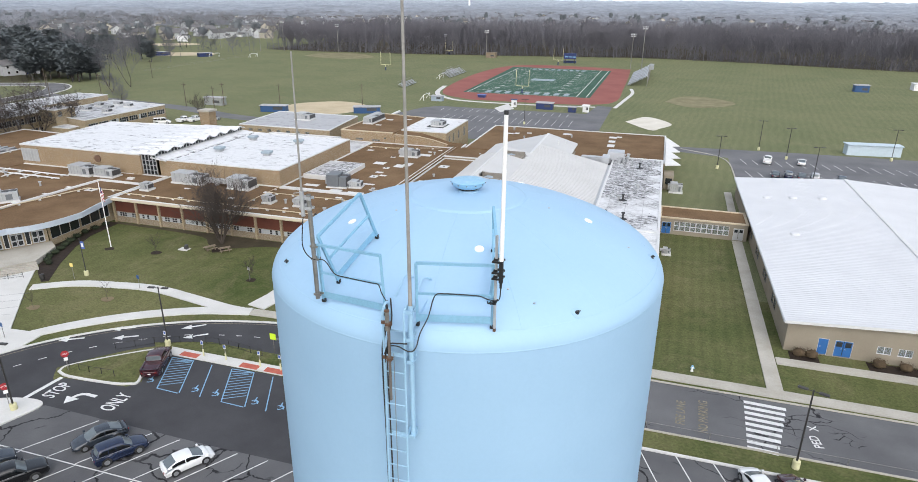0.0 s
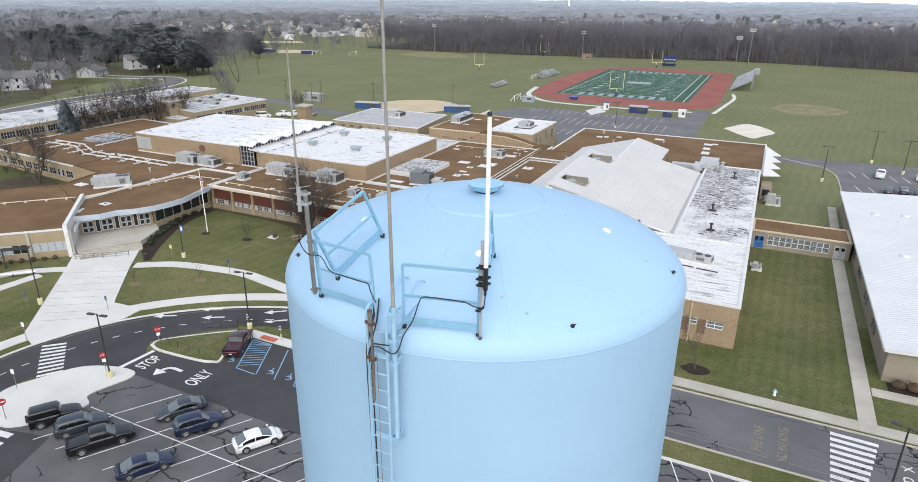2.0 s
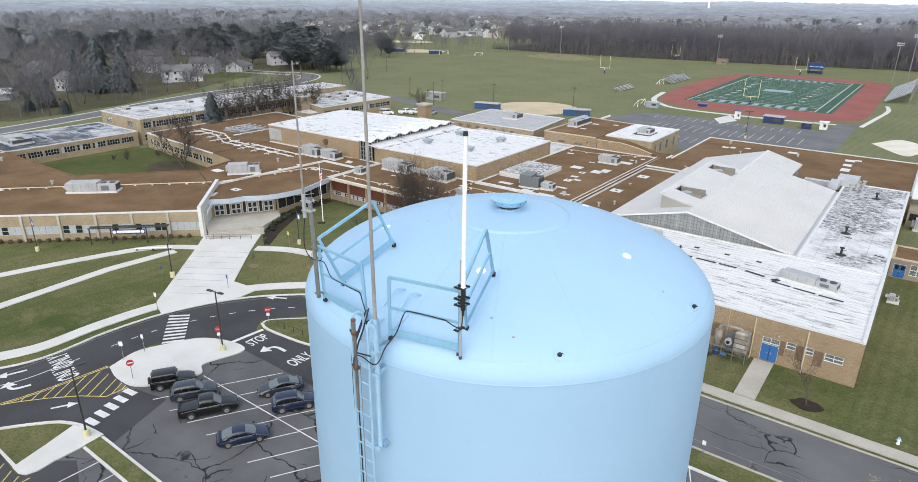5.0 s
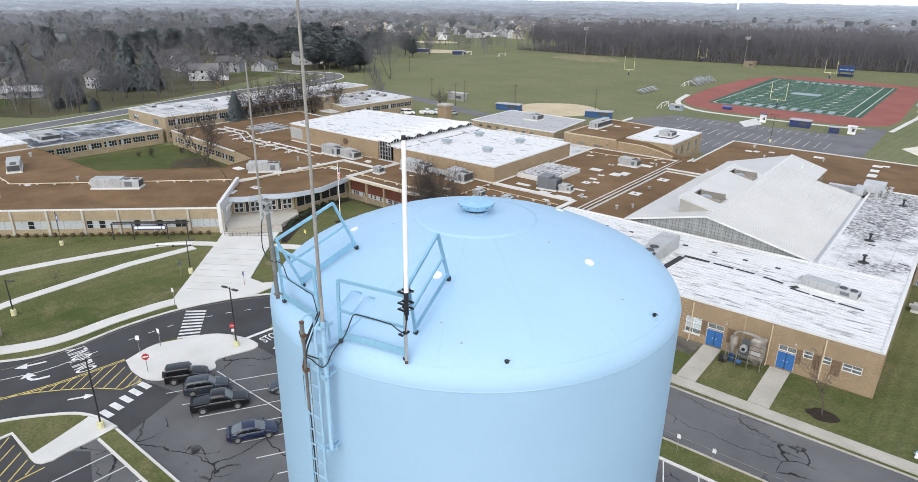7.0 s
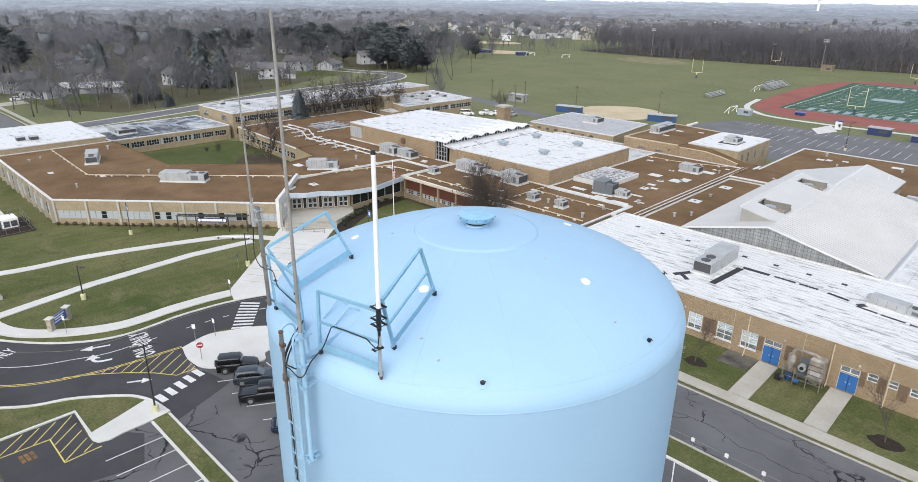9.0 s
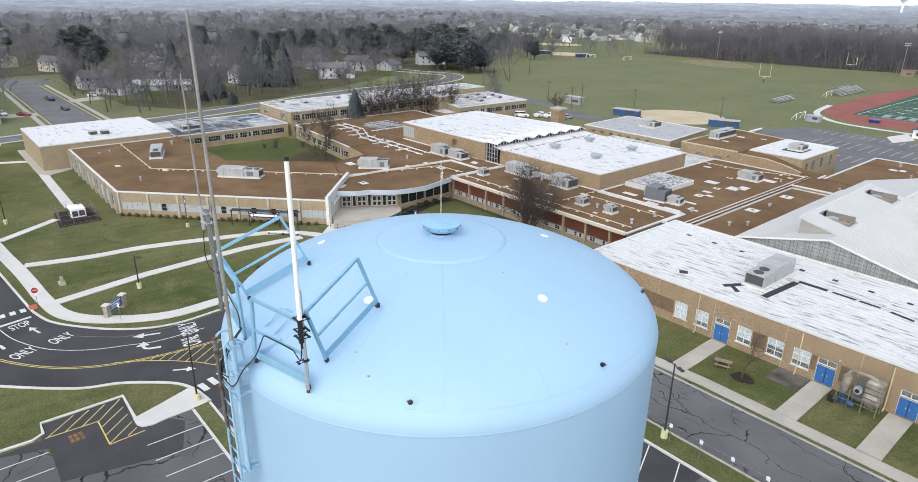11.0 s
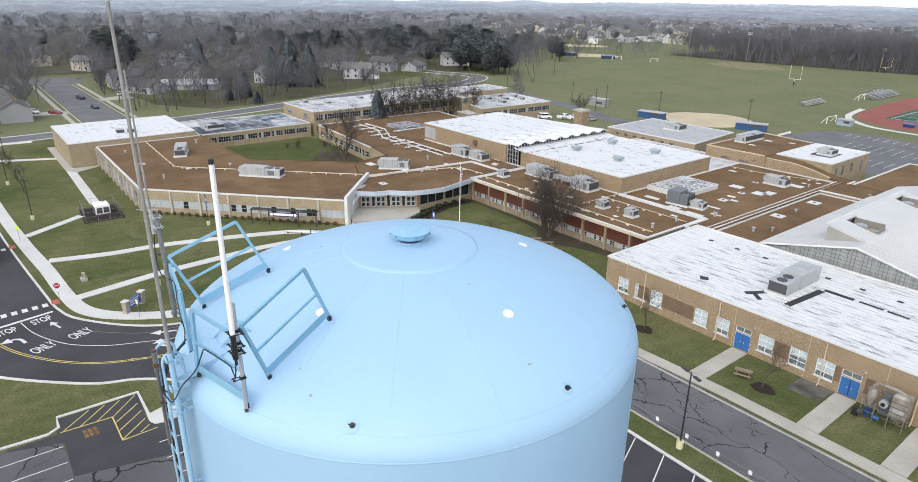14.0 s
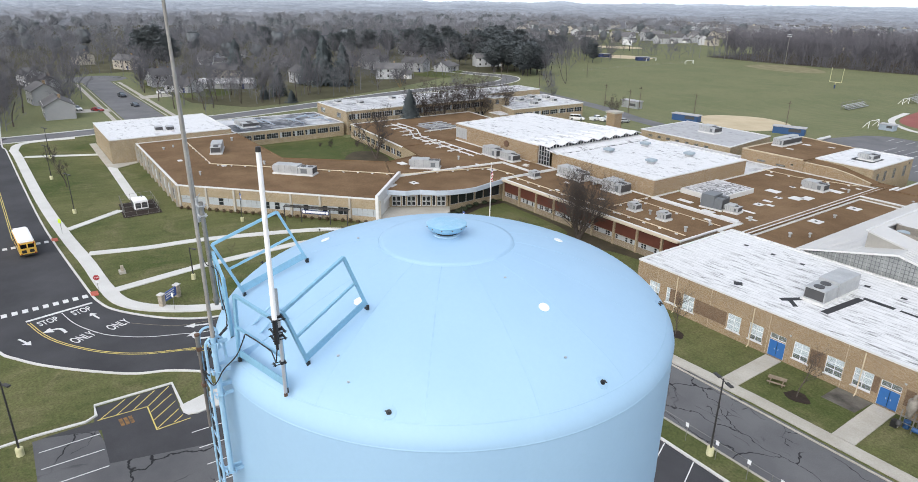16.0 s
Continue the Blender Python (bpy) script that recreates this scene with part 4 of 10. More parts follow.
# vent on the crown: a shallow dish over a dark screened throat
vent = part("vent", lathe(B(), [(0.245, 36.312), (0.245, 36.335), (0.20, 36.345), (0.20, 36.30)], 40), TANK_SCUFF, tower, "blue roof vent with a dished cap")
part("vent_screen", lathe(B(), [(0.205, 36.33), (0.205, 36.40), (0, 36.40)], 32), BLACK, vent, "dark vent screen")
part("vent_cap", lathe(B(), [(0.0, 36.372), (0.19, 36.374), (0.225, 36.378), (0.29, 36.404), (0.335, 36.440), (0.355, 36.478), (0.362, 36.515), (0.368, 36.520), (0.366, 36.530), (0.35, 36.534), (0.2, 36.545), (0, 36.550)], 48), VENT_BLUE, vent, smooth=True)
for k in range(12):
    a = 2 * math.pi * (k + 0.4) / 12
    c, s = math.cos(a), math.sin(a)
    part("cap_bolt", tube(B(), (0.358 * c, 0.358 * s, 36.488), (0.372 * c, 0.372 * s, 36.488), 0.010, n=6), RUST, vent)


def roof_at(x, y, h=0.0):
    r = math.hypot(x, y)
    return Vector((x, y, dome(r) + h))


def flange(x, y, r, material, label):
    """A round cover lying on the dome."""
    p = roof_at(x, y)
    q = (p - Vector((0, 0, APEX - 0.5 / FALL))).normalized()
    bm = tube(B(), p - q * 0.02, p + q * 0.016, r, r * 0.95, 24)
    part("hatch_cover", bm, material, tower, label)


for x, y in ((2.547, 0.096), (0.875, -2.228), (-1.99, -1.50), (0.70, 2.15)):
    flange(x, y, 0.088, WHITE_TUBE, "white round cover on the roof")
for x, y in ((2.74, -2.78), (3.87, 0.06), (-2.96, -2.455), (-3.85, 0.3), (2.7, 2.8), (0.2, 3.88), (-2.6, 2.85)):
    p = roof_at(x, y)
    q = Vector((x * 0.55, y * 0.55, 2.6)).normalized()
    u = q.orthogonal().normalized()
    bm = tube(tube(B(), p, p + q * 0.02, 0.04, 0.036, 12), p, p + q * 0.06, 0.022, 0.02, 8)
    tube(bm, p + q * 0.05 - u * 0.045, p + q * 0.05 + u * 0.045, 0.010, n=6)
    lug = part("lifting_lug", bm, BLACK, tower, "dark rusted lug on the roof edge")
    part("lug_pad", tube(B(), p - q * 0.02, p + q * 0.004, 0.11, 0.10, 18), TANK_SEAM, lug)
for x, y in ((3.40, -0.24), (1.745, -0.04), (1.58, -2.94), (-1.145, -1.21), (2.05, -3.02)):
    p = roof_at(x, y)
    part("stud", tube(B(), p, p + Vector((0, 0, 0.012)), 0.024, n=8), ALU, tower)


def bar(bm, a, b, w=0.035):
    """A square steel bar."""
    a, b = Vector(a), Vector(b)
    q = (b - a).to_track_quat("Z", "Y").to_matrix().to_4x4()
    box(bm, -w, w, -w, w, 0, (b - a).length, Matrix.Translation(a) @ q)
    return bm


def guardrail(base_a, base_b, top_a, top_b, label):
    """Two posts, a toe plate, a middle and a top rail."""
    base_a, base_b, top_a, top_b = (Vector(v) for v in (base_a, base_b, top_a, top_b))
    rail = part("guardrail", bar(B(), top_a, top_b, 0.022), RAIL, tower, label)
    for b, t in ((base_a, top_a), (base_b, top_b)):
        part("post", bar(B(), b, t, 0.022), RAIL, rail)
        part("foot", prism(B(), [(-0.034, -0.024), (0.034, -0.024), (0.034, 0.024), (-0.034, 0.024)], -0.05, lambda px, py: 0.0 + 0.035 * (px > 0), Matrix.Translation(b)), BLACK, rail, "dark foot bracket")
    part("middle_rail", bar(B(), base_a.lerp(top_a, 0.5), base_b.lerp(top_b, 0.5), 0.018), RAIL, rail)
    d = (base_b - base_a).normalized()
    u = ((top_a - base_a).normalized() - d * (top_a - base_a).normalized().dot(d)).normalized()
    n = d.cross(u)
    bm = B()
    vs = [base_a + u * h + n * k for k in (-0.006, 0.006) for h in (0.03, 0.15)] + [base_b + u * h + n * k for k in (-0.006, 0.006) for h in (0.03, 0.15)]
    vv = [bm.verts.new(v) for v in vs]
    for f in ((0, 1, 5, 4), (3, 2, 6, 7), (1, 3, 7, 5), (2, 0, 4, 6), (0, 2, 3, 1), (4, 5, 7, 6)):
        bm.faces.new([vv[i] for i in f])
    part("toe_plate", bm, RAIL, rail)
    return rail


guardrail((0.34, -3.985, 35.24), (1.51, -3.71, 35.24), (0.317, -3.943, 36.262), (1.53, -3.73, 36.29), "pale blue steel guardrail beside the ladder")
guardrail((1.356, -3.309, 35.455), (1.128, -2.231, 35.945), (1.565, -3.68, 36.45), (1.21, -2.607, 36.858), "pale blue leaning guardrail up the roof slope")
guardrail((-0.25, -3.90, 35.29), (-1.492, -3.689, 35.25), (-0.295, -3.92, 36.30), (-1.507, -3.736, 36.272), "pale blue steel guardrail beside the ladder")
guardrail((-1.384, -3.33, 35.455), (-1.113, -2.253, 35.945), (-1.495, -3.74, 36.42), (-1.207, -2.681, 36.887), "pale blue leaning guardrail up the roof slope")


def bent(bm, pts, r, n=8):
    """A round bar through points, with closed ends."""
    line = [Vector(p) for p in pts]
    for a, b in zip(line, line[1:]):
        tube(bm, a, b, r, n=n)
    return bm


def stringer(x, r):
    """A ladder rail that bends over the tank's edge in a round hoop."""
    arch = [(x, -4.30 - 0.13 * math.cos(a), 35.55 + 0.13 * math.sin(a)) for a in [math.pi * i / 8 for i in range(9)]]
    return bent(B(), [(x, -4.43, 20), *arch, (x, -4.15, 35.18)], r)


# ladder
ladder = part("ladder", stringer(-0.06, 0.02), RAIL_PALE, tower, "pale blue steel ladder bolted to the shell")
part("side_rail", stringer(0.29, 0.02), RAIL_PALE, ladder)
z = 20.2
rung = link_mesh("rung", tube(B(), (-0.06, -4.43, 0), (0.29, -4.43, 0), 0.012, n=6), RAIL_PALE)
while z < 35.1:
    child("rung", rung, ladder, Matrix.Translation((0, 0, z)))
    z += 0.305
part("climbing_cable", tube(B(), (0.115, -4.45, 20), (0.115, -4.45, 34.9), 0.006, n=6), STEEL, ladder, "thin steel fall-arrest cable")
bracket = link_mesh("bracket", box(box(B(), -0.08, 0.31, -4.41, -4.39, -0.03, 0.03), 0.26, 0.31, -4.40, -4.12, -0.03, 0.03), RAIL_PALE)
for z in (34.86, 33.34, 31.8, 30.2, 28.6, 26, 23.5, 21):
    child("bracket", bracket, ladder, Matrix.Translation((0, 0, z)))
part("step_plate", prism(B(), [(-0.02, -4.30), (0.30, -4.30), (0.36, -3.55), (-0.28, -3.55)], 35.20, lambda x, y: 35.235 + (y + 4.30) * 0.29), TANK, tower, "blue sheet step at the ladder head")
for x in (-0.15, 0.18):
    part("grab_bar", bent(B(), [(x - 0.05, -3.62, dome(3.62)), (x, -3.30, 35.70), (x + 0.06, -3.24, 35.70), (x + 0.10, -3.14, dome(3.14))], 0.017), RAIL_PALE, tower, "pale blue bent grab bar")


def wire(name, pts, r, material, label, category, parent=None):
    """A cable hung through points."""
    P = [Vector(p) for p in pts]
    P = [2 * P[0] - P[1]] + P + [2 * P[-1] - P[-2]]
    line = []
    for i in range(1, len(P) - 2):
        for s in range(6):
            t = s / 6
            a, b, c, d = P[i - 1], P[i], P[i + 1], P[i + 2]
            line.append(0.5 * (2 * b + (c - a) * t + (2 * a - 5 * b + 4 * c - d) * t * t + (3 * b - a - 3 * c + d) * t ** 3))
    line.append(P[-2])
    bm = B()
    rings = []
    for i, p in enumerate(line):
        d = line[min(i + 1, len(line) - 1)] - line[max(i - 1, 0)]
        q = d.to_track_quat("Z", "Y")
        rings.append([bm.verts.new(p + q @ Vector((r * math.cos(2 * math.pi * k / 6), r * math.sin(2 * math.pi * k / 6), 0))) for k in range(6)])
    for u, v in zip(rings, rings[1:]):
        for k in range(6):
            bm.faces.new((u[k], u[(k + 1) % 6], v[(k + 1) % 6], v[k]))
    bm.faces.new(rings[0][::-1]), bm.faces.new(rings[-1])
    ob = part(name, bm, material, parent, "" if parent else label, smooth=True)
    return ob if parent else tagged(ob, label, category)


# tall grey whip antenna on a blue pipe beside the ladder
whip = thing("whip_antenna", "tall weathered grey whip antenna on a blue pipe", "antenna", (0.36, -4.33, 33.3))
part("mast", tube(B(), (0.365, -4.325, 33.30), (0.36, -4.325, 35.72), 0.042, n=14, caps=False), RAIL_PALE, whip, "pale blue mounting pipe", smooth=True)
part("radiator", tube(B(), (0.36, -4.324, 35.70), (0.352, -4.345, 40.35), 0.030, 0.020, 12, False), WHIP, whip, smooth=True)
for z in (35.62, 35.14, 34.74, 33.32):
    bm = box(B(), 0.27, 0.42, -4.40, -4.385, z - 0.03, z + 0.03)
    box(bm, 0.27, 0.42, -4.275, -4.26, z - 0.03, z + 0.03)
    box(bm, 0.345, 0.375, -4.27, -4.13, z - 0.025, z + 0.025)
    for x in (0.285, 0.41):
        tube(bm, (x, -4.42, z), (x, -4.24, z), 0.009, n=6)
    part("clamp", bm, RAIL_PALE, whip, "pale blue clamp with bolts")
# grey mast with a thin whip
mast = thing("mast_antenna", "thin whip antenna on a grey pipe mast with clamps", "antenna", (-1.56, -3.78, 35.3))
part("mast", tube(B(), (-1.562, -3.771, 35.29), (-1.564, -3.810, 37.16), 0.037, n=14, caps=False), STEEL, mast, smooth=True)
part("radiator", tube(B(), (-1.655, -3.86, 36.93), (-1.60, -3.91, 39.38), 0.020, 0.012, 8), WHIP, mast)
for z in (36.93, 37.10):
    bm = box(B(), -1.70, -1.50, -3.865, -3.85, z - 0.025, z + 0.025)
    box(bm, -1.70, -1.50, -3.775, -3.76, z - 0.025, z + 0.025)
    for x in (-1.69, -1.60, -1.515):
        tube(bm, (x, -3.90, z), (x, -3.73, z), 0.010, n=6)
    part("mount_clamp", bm, ALU, mast, "grey twin clamp joining whip and mast")
part("mount_bracket", tube(B(), (-1.655, -3.86, 36.80), (-1.655, -3.86, 37.22), 0.034, n=12), ALU, mast)
for k in range(3):
    a = 2.1 * k + 0.4
    part("radial", tube(B(), (-1.655, -3.86, 37.20), (-1.655 + 0.2 * math.cos(a), -3.86 + 0.2 * math.sin(a), 37.24), 0.006, n=5), ALU, mast)
for z in (36.02, 35.36, 36.24):
    part("clamp", box(box(B(), -1.61, -1.47, -3.82, -3.80, z, z + 0.035), -1.61, -1.47, -3.735, -3.715, z, z + 0.035), STEEL, mast)
# white tube antenna on a steel pole
white = thing("tube_antenna", "white fibreglass tube antenna on a steel pole", "antenna", (1.55, -3.73, 35.2))
part("pole", tube(B(), (1.552, -3.735, 35.20), (1.556, -3.738, 36.79), 0.024, n=14, caps=False), ZINC, white, smooth=True)
part("radome", tube(B(), (1.655, -3.82, 36.40), (1.655, -3.812, 38.62), 0.034, 0.031, 16, False), WHITE_TUBE, white, smooth=True)
part("tip", tube(B(), (1.655, -3.812, 38.62), (1.655, -3.812, 38.68), 0.036, 0.03, 12), BLACK, white)
part("base_fitting", tube(tube(B(), (1.655, -3.82, 36.06), (1.655, -3.82, 36.42), 0.036, n=12), (1.655, -3.82, 35.97), (1.655, -3.82, 36.06), 0.02, n=8), BLACK, white)
for z, far in ((36.40, 1), (36.22, 1), (36.12, 1), (35.70, 0)):
    x1 = 1.69 if far else 1.595
    bm = box(B(), 1.515, x1, -3.855, -3.84, z - 0.016, z + 0.016)
    box(bm, 1.515, x1, -3.715, -3.70, z - 0.016, z + 0.016)
    box(bm, 1.522, 1.585, -3.77, -3.70, z - 0.02, z + 0.02)
    for x in (1.522, x1 - 0.01):
        tube(bm, (x, -3.875, z), (x, -3.685, z), 0.007, n=6)
    part("clamp", bm, BLACK, white, "black clamp with two bolts")
part("foot", tube(B(), (1.552, -3.735, 35.16), (1.552, -3.735, 35.215), 0.026, n=10), RUST, white)
# short dipole hanging down the ladder
dip = thing("dipole_antenna", "rusty brown dipole antenna fixed to the ladder", "antenna", (0.05, -4.4, 34.0))
part("radiator", tube(B(), (0.052, -4.475, 35.45), (0.052, -4.475, 34.04), 0.024, n=10, caps=False), DIPOLE, dip, smooth=True)
part("head", tube(B(), (0.03, -4.47, 35.30), (0.03, -4.47, 35.64), 0.034, n=12, caps=False), STEEL, dip, smooth=True)
part("cap", tube(B(), (0.03, -4.47, 35.63), (0.03, -4.47, 35.655), 0.040, n=12), RUST, dip)
for z in (34.80, 35.42):
    part("clamp", box(box(B(), -0.08, 0.10, -4.455, -4.44, z - 0.03, z + 0.03), 0.01, 0.095, -4.51, -4.45, z - 0.025, z + 0.025), RUST, dip)
# cables
for k, x in enumerate((-0.10, -0.078, -0.015)):
    wire("feeder_cable", [(x + 0.03, -4.40, 20), (x + 0.03, -4.40, 27), (x + 0.02, -4.41, 31.5), (x + 0.01, -4.41, 33.4), (x, -4.42, 34.6), (x + 0.01, -4.40, 35.05), (x + 0.02, -4.24, 35.38), (x - 0.10, -3.98, 35.50 + 0.05 * k)], 0.013, BLACK, "black feeder cable running down beside the ladder", "cable")
wire("antenna_cable", [(-0.20, -3.98, 35.55), (-0.29, -3.94, 35.66), (-0.34, -3.945, 35.80), (-0.5, -3.92, 35.80), (-0.9, -3.84, 35.79), (-1.2, -3.78, 35.80), (-1.40, -3.74, 36.00), (-1.58, -3.85, 36.06), (-1.70, -3.88, 36.26), (-1.68, -3.88, 36.6), (-1.655, -3.86, 36.82)], 0.009, BLACK, "black cable tied along the guardrail to the mast", "cable")
wire("antenna_cable", [(-0.04, -4.44, 34.7), (0.0, -4.46, 34.98), (0.18, -4.47, 35.05), (0.37, -4.43, 34.96), (0.46, -4.38, 35.02), (0.49, -4.26, 35.22), (0.56, -4.08, 35.42), (0.60, -3.97, 35.66), (0.66, -3.945, 35.775), (0.80, -3.915, 35.79), (1.05, -3.855, 35.785), (1.32, -3.80, 35.775)], 0.010, BLACK, "black cable tied along the guardrail to the tube antenna", "cable")
wire("antenna_cable", [(1.32, -3.80, 35.775), (1.50, -3.82, 35.74), (1.64, -3.85, 35.78), (1.66, -3.83, 35.97)], 0.009, BLACK, "thin black lead hanging under the tube antenna", "cable")
wire("loop_cable", [(-0.05, -4.44, 34.85), (0.05, -4.47, 35.06), (0.2, -4.47, 35.10), (0.34, -4.44, 35.10)], 0.012, BLACK, "loose black loop of cable on the ladder", "cable")


# ---- the school ----
door = lambda s, w=2.0: [(s, w, 0.12, 2.2, "door", 2, 1, 0), (s, w, 2.42, 0.72, "window", 2, 1, 0)]
wing_south = []
for at, width, shade in ((2.3, 1.75, 0.9), (5.2, 1.75, 0.9), (7.9, 1.75, 0.9), (14.7, 1.8, 0.9), (17.7, 1.8, 0.95), (23.35, 1.8, 0.8), (27.1, 1.95, 0.45), (30.1, 1.95, 0.75)):
    wing_south.append((at, width, 1.05, 2.2, "window", 2, 3, shade))
wing_south += door(20.4) + door(32.8) + door(41.0, 1.9)
wing_south += [(43.6, 1.0, 2.35, 0.95, "window", 1, 2, 0), (45.5, 0.95, 2.35, 0.95, "window", 1, 2, 0), (47.55, 1.9, 2.25, 0.95, "window", 2, 2, 0)]
wing = building("classroom_wing", "tan brick classroom wing with a streaked white membrane roof", [(-45, 64.4), (6, 64.4), (6, 87.2), (-45, 87.2)], 5.7, ROOF_WHITE, BRICK, {0: wing_south})
for x in (-38.2, -27.0, -14.2, -5.0, 0.6):
    part("downpipe", tube(tube(B(), (x, 64.28, 0.3), (x, 64.28, 5.3), 0.07, n=8), (x, 64.28, 0.3), (x, 63.9, 0.08), 0.07), CONDUIT, wing, "cream rain pipe on the wall")
for x0, x1 in ((-35.2, -30.5), (-19.7, -18.0), (-43.0 + 3.8, -42.0 + 4.5), (-12.95, -12.3), (-9.8, -8.9), (-2.05, -1.5), (-0.35, 0.42), (1.5, 2.45)):
    part("brick_panel", box(B(), x0, x1, 64.385, 64.5, 1.3, 3.2), BRICK_BROWN, wing, "darker brown brick panel between windows")
for at in (14.7, 17.7, 23.35, 27.1, 30.1, 2.3, 5.2, 7.9):
    part("sill", box(B(), -45 + at - 0.1, -45 + at + 2.0, 64.28, 64.5, 0.95, 1.05), COPING, wing)
for x in (-22.2, -10.0, -2.3):
    part("wall_lamp", box(box(B(), x - 0.07, x + 0.07, 64.28, 64.4, 3.6, 3.75), x - 0.11, x + 0.11, 64.18, 64.36, 3.73, 3.80), ALU, wing, "small white wall lamp over a door")
for x in (-41.5, -33.0, -24.9, -16.0, -8.0):
    part("wall_joint", box(B(), x - 0.02, x + 0.02, 64.39, 64.45, 0, 5.4), COPING_TAN, wing)
east_strip = building("classroom_wing", "tan brick classroom wing with a blackened white roof", [(-5, 87.25), (6, 87.25), (6, 137.3), (-5, 137.3)], 5.65, ROOF_WORN, BRICK, {1: every(3, 6, 2, 4, 1, 2, "window", 3, 2) + every(26, 6, 4, 4, 1, 2, "window", 3, 2)})

# auditorium with a raised clerestory roof
hall = thing("auditorium", "pale grey gable-roofed auditorium with a ribbed translucent end wall", "building", (-20, 108, 0))
S = 3.3 / 15.3


def east(x):
    return 5.7 + (-6 - x) * S


def west(x):
    return 9.0 - (-21.3 - x) * 3.3 / 13.3


def sheet(bm, quad, t=0.25):
    """A roof plane of that thickness from four corners."""
    hi = [bm.verts.new(v) for v in quad]
    lo = [bm.verts.new((v[0], v[1], v[2] - t)) for v in quad]
    n = len(quad)
    bm.faces.new(hi), bm.faces.new(lo[::-1])
    for i in range(n):
        bm.faces.new((lo[i], lo[(i + 1) % n], hi[(i + 1) % n], hi[i]))
    return bm


part("wall", prism(B(), [(-33.8, 88.6), (-6.6, 88.6), (-6.6, 129.0), (-33.8, 129.0)], 4.0, 5.6), STUCCO, hall)
end = B()
tr = lambda p: [end.verts.new(v) for v in p]
f0, f1 = tr([(-33.8, 87.95, 5.4), (-6.6, 87.95, 5.4), (-21.3, 87.95, 8.78)]), tr([(-33.8, 88.25, 5.4), (-6.6, 88.25, 5.4), (-21.3, 88.25, 8.78)])
end.faces.new(f0), end.faces.new(f1[::-1])
for i in range(3):
    end.faces.new((f0[(i + 1) % 3], f0[i], f1[i], f1[(i + 1) % 3]))
end_wall = part("end_wall", end, SIDING_GREY, hall, "ribbed translucent grey gable wall")
for k in range(52):
    x = -33.2 + k * 0.52
    top = (west(x) if x < -21.3 else east(x)) - 0.25
    if top > 5.9:
        part("mullion", box(B(), x - 0.03, x + 0.03, 87.9, 87.95, 5.5, top), UNIT_MID if k % 4 else UNIT, end_wall)
for k in range(5):
    z = 6.0 + 0.55 * k
    part("crosspiece", box(B(), -34.6 + (z + 0.35 - west(-34.6)) * 13.3 / 3.3, -6 - (z + 0.35 - 5.7) / S, 87.91, 87.95, z, z + 0.04), UNIT_MID, end_wall)
part("roof_west", sheet(B(), [(-34.6, 87.6, west(-34.6)), (-21.3, 87.6, 9.0), (-21.3, 129.3, 9.0), (-34.6, 129.3, west(-34.6))]), ROOF_LINEN, hall)
# main plane, with two wells cut behind its high edge
wells = [(95.5, 99.0), (114.0, 117.6)]
yy = [87.6, 91.0, 95.5, 99.0, 114.0, 117.6, 120.0, 129.3]
bm = B()
sheet(bm, [(-21.3, 87.6, 9.0), (-5.6, 87.6, east(-5.6)), (-5.6, 129.3, east(-5.6)), (-21.3, 129.3, 9.0)])
part("roof_east", bm, ROOF_LINEN, hall)
bm = B()
for a, b in zip(yy[1:], yy[2:-1]):
    if (a, b) in wells:
        sheet(bm, [(-26.9, a, east(-26.9)), (-26.2, a, east(-26.2)), (-26.2, b, east(-26.2)), (-26.9, b, east(-26.9))])
    else:
        sheet(bm, [(-26.9, a, east(-26.9)), (-21.3, a, 9.0), (-21.3, b, 9.0), (-26.9, b, east(-26.9))])
part("roof_high", bm, ROOF_LINEN, hall)
for y in (91.1, 119.9):
    bm = B()
    a, b = y, y + 0.2
    vs = [bm.verts.new(v) for v in [(-26.8, a, 7.6), (-21.4, a, 8.9), (-26.8, a, 10.0), (-26.8, b, 7.6), (-21.4, b, 8.9), (-26.8, b, 10.0)]]
    for f in ((0, 1, 2), (5, 4, 3), (0, 3, 4, 1), (1, 4, 5, 2), (2, 5, 3, 0)):
        bm.faces.new([vs[i] for i in f])
    part("cheek_wall", bm, CHEEK, hall, "pale grey-beige clerestory side wall")
part("clerestory", box(B(), -26.8, -26.6, 91.2, 119.9, 7.5, 9.95), SIDING_GREY, hall)
for a, b in wells:
    part("well_curb", box(box(box(B(), -26.2, -22.0, a - 0.12, a + 0.05, 8.4, east(-24) + 0.15), -26.2, -22.0, b - 0.05, b + 0.12, 8.4, east(-24) + 0.15), -22.1, -21.9, a, b, 8.4, 9.25), WELL, hall)
    part("well_floor", box(B(), -26.2, -22.0, a, b, 8.05, 8.35), WELL, hall)
    part("fan", lathe(B(), [(0.0, 9.52), (0.6, 9.50), (0.85, 9.40), (0.88, 9.2), (0.62, 9.05), (0.58, 8.3)], 24, -24.6, (a + b) / 2), FAN_BLUE, hall, "round pale grey roof exhaust fan")
bm = B()
